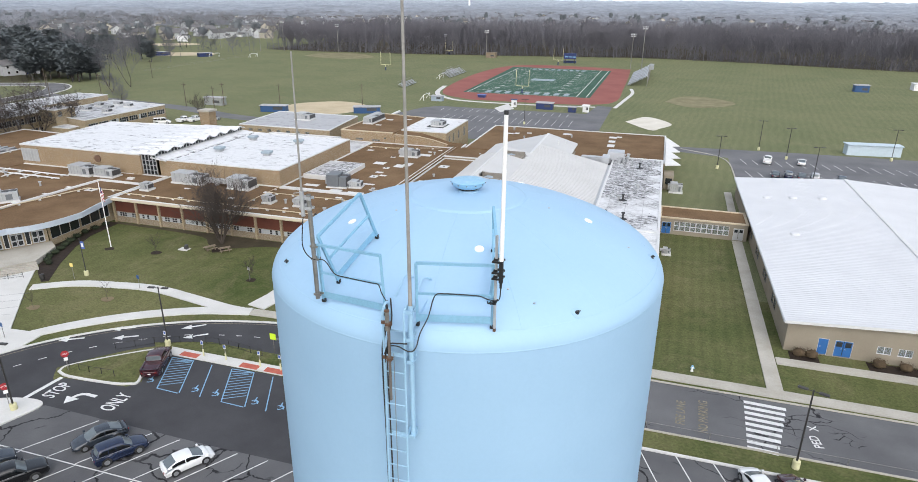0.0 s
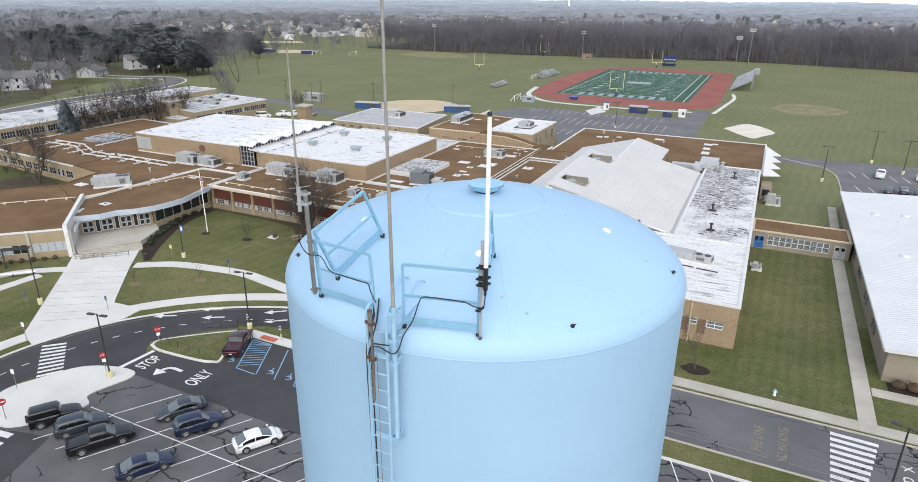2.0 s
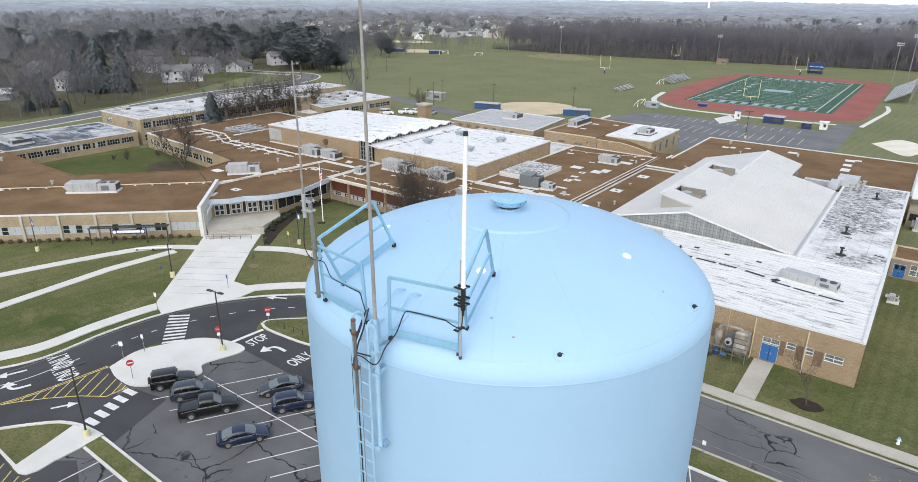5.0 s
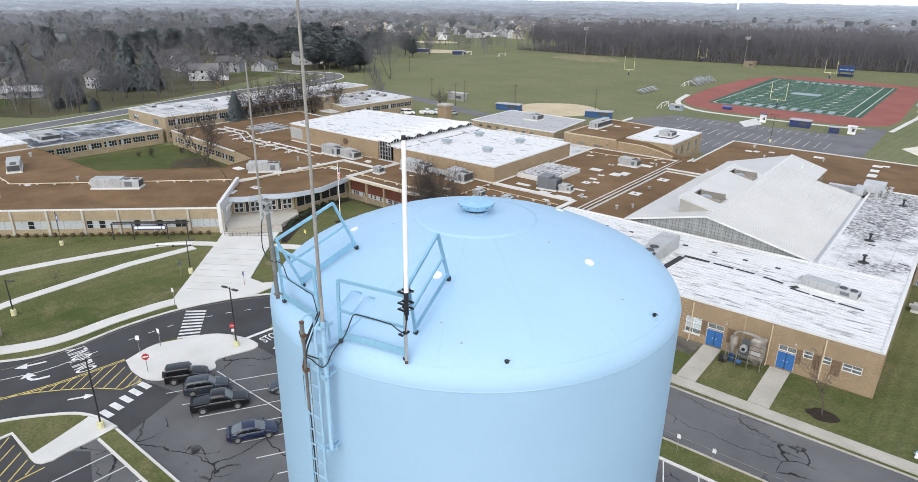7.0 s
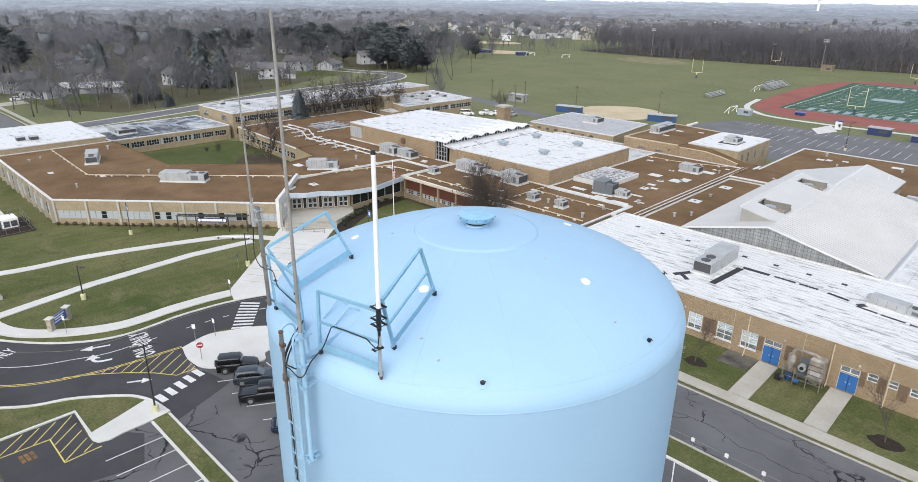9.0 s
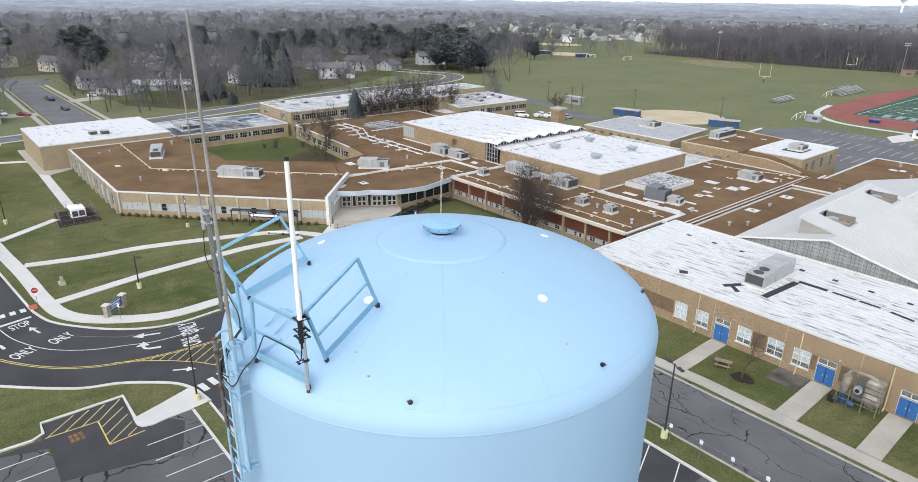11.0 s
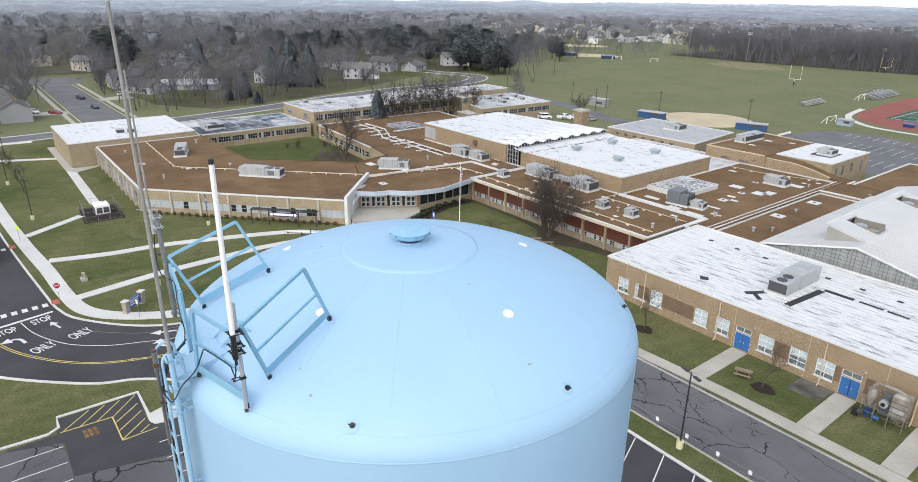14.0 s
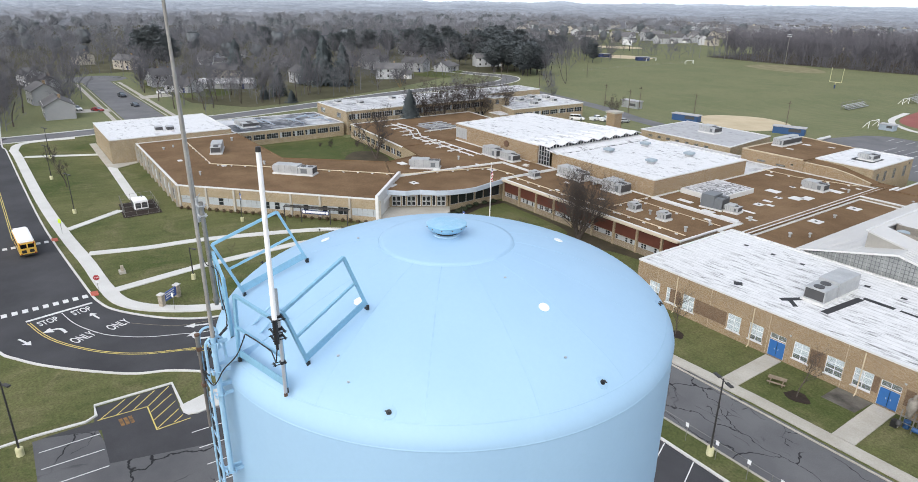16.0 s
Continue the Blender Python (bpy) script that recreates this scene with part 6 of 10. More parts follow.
for x in (-45.2, -42.3, -39.7, -37.0, -34.1, -31.6, -28.9, -26.2):
    stripe(bays, (x, 34.5), (x - 2.8, 40.3), 0.12, BLUE_PAINT)
for x in (-45.2, -37.0, -28.9):
    stripe(bays, (x, 34.5), (x + 2.8, 34.4), 0.12, BLUE_PAINT)
    stripe(bays, (x - 2.8, 40.3), (x + 0.1, 40.4), 0.12, BLUE_PAINT)
    for j in range(1, 12):
        t = j / 12
        a = (x - 2.8 * t, 34.5 + 5.8 * t)
        u = min(1.0, t + 0.22)
        stripe(bays, a, (x + 2.75 - 2.8 * u, 34.5 + 5.8 * u), 0.09, BLUE_PAINT)
for x in (-41.6, -39.0, -34.1, -31.0, -47.5):
    # a plain wheelchair sign: wheel, seat and back
    bm = B()
    ring = [(x - 0.35 * math.cos(a) + 0.45, 35.5 + 0.35 * math.sin(a)) for a in [math.pi * (0.1 + 1.5 * i / 12) for i in range(13)]]
    ribbon(bm, ring, 0.11, 0.026, 0.032)
    ribbon(bm, [(x + 0.45, 35.55), (x + 0.30, 36.35)], 0.14, 0.026, 0.0325)
    ribbon(bm, [(x + 0.42, 35.75), (x + 0.85, 35.7), (x + 0.95, 35.3)], 0.12, 0.026, 0.033)
    part("bay_symbol", bm, BLUE_PAINT, bays, "blue wheelchair sign painted on the asphalt")
for x in (-47.5, -39.3, -36.0):
    slab("tactile_pad", [(x, 40.8), (x + 2.4, 40.8), (x + 2.4, 41.7), (x, 41.7)], 0.1, 0.152, RED_PAD, "red tactile pad at the accessible bays", "tactile pad")

drive = marks("drive", "white and yellow markings on the entrance drive")
stripe(drive, (-57.2, 28.7), (-56.8, 33.0), 0.5, WHITE_PAINT)
flat_text(drive, "STOP", -55.1, 30.9, 90, 1.12, WHITE_PAINT, 2.0)
arrow(drive, -51.9, 31.3, 178, 3.4, 0.6)
flat_text(drive, "ONLY", -47.4, 31.1, 90, 1.12, WHITE_PAINT, 2.1)
stripe(drive, (-84.1, -9.0), (-85.6, -1.1), 0.5, WHITE_PAINT)
flat_text(drive, "STOP", -82.6, -6.6, 106, 0.98, WHITE_PAINT, 2.2)
flat_text(drive, "STOP", -83.6, -2.65, 104, 0.98, WHITE_PAINT, 2.3)
flat_text(drive, "ONLY", -75.4, -3.4, 115, 1.0, WHITE_PAINT, 2.5)
flat_text(drive, "ONLY", -76.6, 0.8, 113, 1.0, WHITE_PAINT, 2.5)
arrow(drive, -79.5, -5.4, 195, 3.2, 0.6)
arrow(drive, -81.1, -1.4, 198, 2.6)
arrow(drive, -70.8, 9.2, 250, 3.2)
arrow(drive, -67.2, 8.2, 250, 3.2, -0.6)
arrow(drive, -78.0, -9.4, 25, 2.8)
arrow(drive, -59.7, 10.2, 60, 2.6)
flat_text(drive, "ONLY", -69.3, 14.0, 172, 1.25, WHITE_PAINT, 2.4)
flat_text(drive, "ONLY", -66.2, 13.2, 172, 1.25, WHITE_PAINT, 2.4)
for p, q in (((-70.9, 40.0), 0), ((-58.8, 44.2), 1), ((-56.9, 42.5), 2), ((-50.6, 47.4), 3), ((-48.8, 45.4), 4)):
    arrow(drive, p[0] + (8 if q == 0 else 0), p[1], 210 + (q > 2) * 8, 3.0)
inner = curve_points([(-36, 48.2), (-44, 47.0), (-51, 44.8), (-58.5, 39.6), (-64.0, 33.0), (-67.2, 25.5), (-68.1, 17.5)], 10)
part("lane_line", ribbon(B(), curve_points([(-68.1, 15.5), (-68.4, 9.9), (-69.7, 6.5), (-71.3, 2.9), (-74.1, -0.5), (-77.3, -2.6), (-80.6, -4.0), (-84.4, -4.9)], 6), 0.12, 0.026, 0.032), WHITE_PAINT, drive)
for i in range(0, len(inner) - 1, 3):
    stripe(drive, inner[i], inner[i + 1], 0.12, WHITE_PAINT)
yel = curve_points([(-36, 51.8), (-44, 50.2), (-52, 47.6), (-59.6, 43.0), (-66, 36.4), (-70.0, 28.6), (-71.2, 21), (-71.1, 12.6), (-71.9, 7.5), (-73.9, 4.7), (-76.2, 2.2)], 8)
part("edge_line", ribbon(B(), yel, 0.09, 0.026, 0.032), FADED_PAINT, drive)
dbl = curve_points([(-83.4, -8.7), (-78.6, -7.3), (-74.6, -5.3), (-70.5, -2.2), (-67.7, 1.0), (-65.9, 4.6), (-64.5, 9.5), (-63.7, 16.7)], 8)
for off in (-0.14, 0.14):
    part("centre_line", ribbon(B(), dbl, 0.11, 0.026, 0.032, off), YELLOW_PAINT, drive)
for off in (-0.14, 0.14):
    part("centre_line", ribbon(B(), [(-300, -11.5), (-160, -10.2), (-120, -8.9)], 0.11, 0.026, 0.032, off), YELLOW_PAINT, drive)
low = [Vector(p) for p in ((-66.3, 4.4), (-64.5, 7.29), (-62.55, 9.7), (-60.21, 12.0), (-57.95, 13.6), (-57.87, 15.75))]
for a, b in zip(low, low[1:]):
    stripe(drive, a, b, 0.12, YELLOW_PAINT)
way = Vector((-0.575, 0.818))
for a, b in zip(low[1:], low[2:]):
    n = max(1, round((b - a).length / 1.2))
    for k in range(n):
        p = a.lerp(b, (k + 0.5) / n)
        # each bar runs up to the centre line or the island
        reach = min((16.2 - p.y) / way.y, ((p.x + 66.3) - 0.2395 * (p.y - 4.4)) / (0.575 + 0.2395 * 0.818))
        if reach > 0.9:
            stripe(drive, p, p + way * (reach - 0.35), 0.10, YELLOW_PAINT)
hatch = marks("hatch", "yellow hatched no-parking markings in a dark asphalt bay")
line = [(-55.7, -4.4), (-55.4, 0.2), (-50.8, 0.2), (-50.9, 3.4)]
for a, b in zip(line, line[1:]):
    stripe(hatch, a, b, 0.12, YELLOW_PAINT)
for k in range(4):
    stripe(hatch, (-55.6 + 0.07 * k, -4.3 + 1.52 * k), (-58.1, -1.5 + 1.46 * k), 0.10, YELLOW_PAINT)
for k in range(3):
    stripe(hatch, (-54.2 + 1.6 * k, 0.3), (-56.4 + 1.6 * k, 2.8), 0.10, YELLOW_PAINT)
stripe(hatch, (-51.1, 1.9), (-51.9, 2.9), 0.10, YELLOW_PAINT)
for k in range(3):
    stripe(hatch, (-54.7, -2.5 + 0.45 * k), (-53.3, -2.4 + 0.45 * k), 0.34, RUST_PAINT)

cross = marks("cross", "white painted bars of a pedestrian crossing")
for k in range(9):
    stripe(cross, (15.8 - 0.05 * k + 0.0, 51.4 - k * 0.98), (19.9 - 0.22 * k, 51.2 - k * 0.98), 0.52, WHITE_PAINT)
for k in range(9):
    t = (k + 0.5) / 9
    a, b = Vector((-70.1, 28.0)).lerp(Vector((-63.5, 23.0)), t), Vector((-68.1, 29.8)).lerp(Vector((-62.0, 25.1)), t)
    stripe(cross, a, b, 0.42, WHITE_PAINT)
for k in range(5):
    x, y = -56.75 + 0.5 * k, 15.55 - 1.24 * k
    stripe(cross, (x - 0.85, y - 0.12), (x + 0.85, y + 0.12), 0.7, WHITE_PAINT)
for k in range(9):
    stripe(cross, (-88.1 - 0.1 * k, -11.3 + 1.2 * k), (-86.9 - 0.1 * k, -11.25 + 1.2 * k), 0.68, WHITE_PAINT)
for k in range(8):
    stripe(cross, (-116.3 - 0.05 * k, -12.7 + 1.2 * k), (-115.1 - 0.05 * k, -12.7 + 1.2 * k), 0.66, WHITE_PAINT)
for x, y in ((-116.3, -3.1), (-88.5, -0.5)):
    slab("tactile_pad", [(x - 0.8, y - 0.4), (x + 0.8, y - 0.4), (x + 0.8, y + 0.55), (x - 0.8, y + 0.55)], 0.0, 0.152, RED_PAD, "red tactile pad at the end of a crossing", "tactile pad")
street = marks("street", "worn painted words on the street")
flat_text(street, "FIRE LANE", 9.4, 47.4, 88, 0.95, FADED_PAINT, 1.35)
flat_text(street, "NO PARKING", 11.6, 47.4, 88, 0.95, FADED_PAINT, 1.35)
flat_text(street, "PED", 21.9, 46.4, 100, 1.1, WHITE_PAINT, 1.1)
flat_text(street, "X", 22.0, 48.6, 100, 1.1, WHITE_PAINT, 1.1)
nlot = marks("nlot", "white stall lines of the stadium parking lot")
for x0, x1, y, n in ((-75.0, -22.0, 218.0, 6.0), (-69.0, -21.0, 199.2, 11.0), (-56.0, -20.0, 181.6, 8.6)):
    for k in range(int((x1 - x0) / 2.8)):
        stripe(nlot, (x0 + 2.8 * k, y), (x0 + 2.8 * k, y + n), 0.12, WHITE_PAINT)
elot = marks("elot", "white stall lines behind the metal-roofed building")
for y in (137, 150.5, 164):
    for k in range(20):
        stripe(elot, (27 + 2.8 * k, y), (26.0 + 2.8 * k, y + 5.4), 0.15, WHITE_PAINT)

# sports grounds
slab("running_track", curve_points([(-72, 247), (-40, 247), (-22, 250), (-13.5, 262), (-13.0, 300), (-14.5, 385), (-18, 392), (-35, 397), (-60, 400), (-78, 397), (-90, 380), (-95.5, 340), (-94, 290), (-88, 260), (-72, 247)], 6)[:-1], -0.3, 0.02, TRACK, "faded red running track round a football field", "track")
structure("track_edge", ribbon(B(), curve_points([(-20, 244), (-42, 241.5), (-72, 242.5), (-84, 250), (-91.5, 262), (-95.5, 285)], 6), 2.2, -0.1, 0.03), CONCRETE, "pale concrete path round the track's end", "pavement")
structure("pavement_stadium", ribbon(B(), curve_points([(-12.6, 244), (-10.4, 265), (-8.2, 288), (-9.6, 303)], 5), 1.5, -0.1, 0.03), CONCRETE, "pale concrete path to the stands", "pavement")
slab("football_turf", [(-81, 267.5), (-24.8, 267.5), (-24.8, 380), (-84, 384)], -0.3, 0.035, TURF, "dark green artificial turf football field", "field")
fb = marks("football", "white football field lines and yard marks")
X0, X1, Y0, Y1 = -79.4, -30.6, 269.0, 378.7
for a, b in (((X0, Y0), (X1, Y0)), ((X0, Y1), (X1, Y1)), ((X0, Y0), (X0, Y1)), ((X1, Y0), (X1, Y1)), ((X0, Y0 + 9.1), (X1, Y0 + 9.1)), ((X0, Y1 - 9.1), (X1, Y1 - 9.1)), ((-26.5, 269), (-26.5, 378))):
    stripe(fb, a, b, 0.3, WHITE_PAINT, 0.045)
for k in range(1, 20):
    y = Y0 + 9.14 + k * 4.57
    stripe(fb, (X0, y), (X1, y), 0.13, WHITE_PAINT, 0.045)
    if k % 2 == 0:
        for x in (X0 + 9.5, X1 - 9.5):
            stripe(fb, (x - 1.2, y - 0.9), (x + 1.2, y - 0.9), 1.0, WHITE_PAINT, 0.046, "yard_mark")
for k in range(9):
    part("end_zone_mark", box(B(), -72 + k * 4.4, -69.6 + k * 4.4, 270.5, 277.0, 0.03, 0.048), MARK_DULL, fb)
    part("end_zone_mark", box(B(), -70 + k * 3.6, -68 + k * 3.6, 371.5, 377.0, 0.03, 0.048), MARK_DULL, fb)
part("centre_mark", box(B(), -61, -49, 320, 328, 0.03, 0.044), MARK_DULL, fb)
for nm, pts, mt, lb in [
        ("sand_pit", [(-6.8, 216), (0.1, 228), (8.5, 216.5), (5, 207), (1.8, 203)], SAND_WHITE, "pale white sand patch on the lawn"),
        ("bare_patch", [(5.7, 268), (12, 284), (22, 287), (33.3, 274), (28, 262), (16, 256)], SAND_GREEN, "worn bare earth patch on the lawn"),
        ("softball_infield", [(-135, 207), (-127, 197), (-117, 191.5), (-108, 197), (-103.6, 206), (-106.6, 219.5), (-119.8, 224.3), (-132.3, 216)], SAND, "pale sand softball infield"),
        ("baseball_infield", [(-345, 368), (-325, 372), (-305, 388), (-318, 402), (-340, 399), (-352, 384)], SAND, "pale sand baseball infield"),
        ("practice_infield", [(-242, 406), (-221.8, 397), (-199.9, 397), (-190.2, 412), (-205, 430), (-225, 438), (-241, 428)], SAND_GREEN, "pale sand practice infield"),
        ("far_infield", [(-420, 440), (-395, 450), (-380, 470), (-400, 482), (-425, 465)], SAND, "distant pale sand infield")]:
    slab(nm, curve_points(pts + [pts[0]], 5)[:-1], -0.2, 0.02, mt, lb, "infield")
for nm, x, y, r in (("mulch_bed", -17.7, 58.6, 1.3), ("mulch_bed", -34.1, 59.3, 1.2), ("mulch_bed", 2.3, 57.7, 1.5), ("mulch_bed", -64.4, 70.8, 1.2), ("mulch_bed", -52.1, 62.1, 0.8), ("mulch_bed", -73.5, 66.8, 1.0), ("mulch_bed", -82.1, 65.8, 0.8), ("mulch_bed", -67.5, 50.4, 0.9), ("mulch_bed", -75.0, 45.2, 0.9)):
    rng = random.Random(int(x * 10))
    slab(nm, [(x + r * rng.uniform(0.8, 1.2) * math.cos(a), y + 0.8 * r * rng.uniform(0.8, 1.2) * math.sin(a)) for a in [2 * math.pi * i / 14 for i in range(14)]], -0.1, 0.05, DIRT if x in (-67.5, -75.0) else MULCH, "mulch round a young tree", "mulch bed")
tagged(part("lot_kerb", ribbon(B(), curve_points([(11.0, 177.4), (17.5, 173.4), (20.8, 170.3), (22.8, 163.4), (23.0, 150.7), (23.0, 137.6), (23.0, 133.0)], 3), 0.3, -0.1, 0.14), CONCRETE_OLD), "pale concrete kerb round the grass verge", "kerb", kind="structure")
slab("concrete_pad", [(-56.8, 228.9), (-52.3, 220.3), (-49.2, 229.7), (-54.2, 240.7)], -0.1, 0.05, CONCRETE, "pale concrete pad at the stadium gate", "concrete pad")
slab("mulch_bed", [(22, 62.4), (25.2, 62.4), (25.2, 64.3), (22, 64.3)], -0.1, 0.05, MULCH, "dark mulch bed under clipped shrubs", "mulch bed")
slab("mulch_bed", [(30.4, 62.4), (37, 62.4), (37, 64.3), (30.4, 64.3)], -0.1, 0.05, MULCH, "dark mulch bed under clipped shrubs", "mulch bed")
slab("concrete_pad", [(-16.2, 60.9), (-12.7, 60.9), (-12.4, 64.3), (-16.1, 64.35)], -0.1, 0.03, rough_mat("oil_stained_concrete", (0.035, 0.033, 0.030), (0.20, 0.185, 0.16), 0.35, 3, 0.9, speck=0.4), "stained dark concrete pad beside the wall", "concrete pad")
slab("mulch_bed", [(-81.4, 52.0), (-80.6, 52.6), (-84.4, 58.0), (-88.2, 64.6), (-90.2, 70.0), (-90.6, 76.6), (-92.7, 76.8), (-92.4, 64.4), (-89.8, 62.4), (-87.4, 57.0), (-84.8, 54.4)], -0.1, 0.05, MULCH, "dark mulch bed beside the entrance hedge", "mulch bed")
slab("bare_earth", curve_points([(-91.5, 77.3), (-91.2, 76.5), (-80, 76.3), (-71, 75.4), (-67.8, 72.8), (-65.2, 71.9), (-62, 72.6), (-58, 74.6), (-52, 75.6), (-47.9, 76.2), (-47.8, 77.3)], 4), -0.1, 0.04, DIRT_DARK, "dark bare earth under the tree and along the wall", "bare earth")
slab("bare_earth", curve_points([(-134.5, 74.0), (-136, 67), (-140, 64.5), (-146, 67), (-150, 72), (-147, 76.4), (-140, 76.2), (-134.5, 74.0)], 3)[:-1], -0.1, 0.045, DIRT_DARK, "worn dark earth under the courtyard tree", "bare earth")
slab("generator_pad", [(-132.8, 9.6), (-122.5, 8.9), (-122.5, 15.9), (-132.8, 16.2)], -0.1, 0.06, MULCH, "dark stone bed round the fenced generator", "generator bed")


# ---- things on the roofs ----
def air_unit(name, label, x0, y0, x1, y1, z, h, turn=0.0, fans=2, casing=None):
    """A casing on a curb with grilles, fans and a side hood."""
    w, d = x1 - x0, y1 - y0
    cx, cy = (x0 + x1) / 2, (y0 + y1) / 2
    m = Matrix.Translation((cx, cy, z)) @ Matrix.Rotation(radians(turn), 4, "Z")
    t = thing(name, label, "air conditioner", (cx, cy, z), group="rooftop air units")
    part("curb", box(B(), -w / 2 - 0.15, w / 2 + 0.15, -d / 2 - 0.15, d / 2 + 0.15, -0.2, 0.25, m), COPING, t)
    bm = box(B(), -w / 2, w * 0.12, -d / 2, d / 2, 0.25, h, m)
    bmesh.ops.bevel(bm, geom=bm.edges[:], offset=0.04, segments=1, affect="EDGES")
    part("casing", bm, casing or UNIT, t)
    bm = box(B(), w * 0.12 + 0.02, w / 2, -d / 2 + 0.08, d / 2 - 0.08, 0.25, h * 0.86, m)
    bmesh.ops.bevel(bm, geom=bm.edges[:], offset=0.04, segments=1, affect="EDGES")
    part("condenser", bm, casing or UNIT, t)
    part("grille", box(B(), w / 2 - 0.03, w / 2 + 0.02, -d / 2 + 0.2, d / 2 - 0.2, 0.45, h * 0.78, m), UNIT_DARK, t)
    part("louvre", box(B(), w * 0.2, w * 0.36, -d / 2 + 0.05, -d / 2 + 0.09, 0.45, h * 0.7, m), UNIT_MID, t)
    for f in (-0.36, -0.2, -0.04):
        part("panel_seam", box(B(), w * f - 0.015, w * f + 0.015, -d / 2 - 0.012, -d / 2 + 0.01, 0.3, h - 0.08, m), UNIT_MID, t)
    part("hood", prism(B(), [(-w / 2 - 0.45, -d * 0.3), (-w / 2, -d * 0.3), (-w / 2, d * 0.3), (-w / 2 - 0.45, d * 0.3)], 0.6, h * 0.8, m), UNIT, t)
    for k in range(fans):
        fx = w * (0.22 + 0.18 * k)
        part("fan", tube(B(), m @ Vector((fx, 0, h * 0.86)), m @ Vector((fx, 0, h * 0.86 + 0.1)), min(0.16 * w, 0.36 * d) * 0.55 + 0.1, n=16), UNIT_DARK, t)
    return t


air_unit("rooftop_unit", "large grey rooftop air unit beside black roof patches", -28.0, 74.2, -19.2, 76.9, 5.6, 2.2, -90)
air_unit("rooftop_unit", "long grey rooftop air unit on the white roof", -5.0, 76.9, 1.6, 78.6, 5.6, 1.25, -8)
air_unit("rooftop_unit", "long grey rooftop air unit on the brown roof", -124.5, 41.5, -115.5, 44.0, 4.65, 2.0, 42)
air_unit("rooftop_unit", "grey rooftop air unit on the brown roof", -154, 33.6, -146.5, 36.2, 4.65, 2.0, -20)
air_unit("rooftop_unit", "grey rooftop air unit near the entrance roof", -113, 68.0, -106.5, 70.6, 4.5, 2.1, 50)
air_unit("rooftop_unit", "grey rooftop air unit before the gymnasium wall", -113.5, 88.2, -108.2, 91.2, 4.5, 2.2, 0)
air_unit("rooftop_unit", "grey rooftop air unit before the gymnasium wall", -107.5, 88.8, -102.8, 91.4, 4.5, 1.9, 0)
air_unit("rooftop_unit", "grey rooftop air unit beside the hall wall", -88.6, 89.6, -81.5, 92.4, 4.6, 2.2, 0)
air_unit("rooftop_unit", "grey rooftop air unit beside the hall wall", -75.4, 89.4, -70.6, 92.6, 4.6, 2.3, 0)
air_unit("rooftop_unit", "grey rooftop air unit on the brown roof", -53.6, 125.2, -49.2, 127.6, 4.6, 1.8, 0)
air_unit("rooftop_unit", "grey rooftop air unit on the high brown roof", -73.6, 148.0, -71.0, 157.0, 7.2, 1.9, 0)
air_unit("rooftop_unit", "small grey unit on the clean white roof", -54.6, 150.4, -51.4, 154.0, 7.25, 1.5, 0)
tagged(part("roof_patch", box(B(), -55.6, -50.8, 149.0, 155.2, 7.1, 7.215), PATCH), "black membrane patch under a small roof unit", "roof patch", "roof patches")
air_unit("rooftop_unit", "grey rooftop air unit on the grey roof", -98.4, 153.5, -93.5, 157.2, 5.9, 1.9, 0)
air_unit("rooftop_unit", "grey air unit by the white roof edge", -92, 128, -85, 131, 4.5, 2.0, 0)
air_unit("rooftop_unit", "grey ducted unit on the shop roof", -186, 50, -178, 55, 4.1, 1.6, 0)
for x, y in ((-177.4, 27.4), (-176.4, 30.0)):
    lv = thing("roof_louver", "dark square louvered vent on the theatre roof", "roof vent", (x, y, 5.95), group="roof louvers")
    part("curb", box(B(), x - 1.2, x + 1.2, y - 1.0, y + 1.0, 5.8, 6.2), COPING, lv)
    part("housing", box(B(), x - 1.0, x + 1.0, y - 0.85, y + 0.85, 6.2, 7.0), UNIT_DARK, lv)
    part("lid", box(B(), x - 1.1, x + 1.1, y - 0.95, y + 0.95, 7.0, 7.08), UNIT, lv)
for x, y in ((-190, 84.5), (-184.5, 90), (-188, 104), (-183, 118), (-190, 130)):
    air_unit("rooftop_unit", "small grey rooftop unit on the far white roof", x, y, x + 2.2, y + 1.8, 7.3, 1.1, 0, 0)
for x, y in ((-172, 148), (-168, 153), (-165, 158), (-171, 160), (-163, 147), (-175, 156)):
    air_unit("rooftop_unit", "small grey rooftop unit on the far white roof", x, y, x + 2.4, y + 2.0, 5.4, 1.3, 0, 0)
for x, y in ((-62.7, 84.4), (-56.3, 84.5), (-89.7, 84.1)):
    air_unit("condenser_unit", "small square condenser on the brown roof", x - 0.9, y - 0.9, x + 0.9, y + 0.9, 4.6, 1.5, 0, 1)

tagged(part("roof_duct", box(box(B(), -81.4, -75.6, 90.5, 91.5, 5.15, 5.95), -79.0, -78.6, 90.6, 91.4, 4.5, 5.15), UNIT), "grey square duct joining two rooftop units", "roof duct")
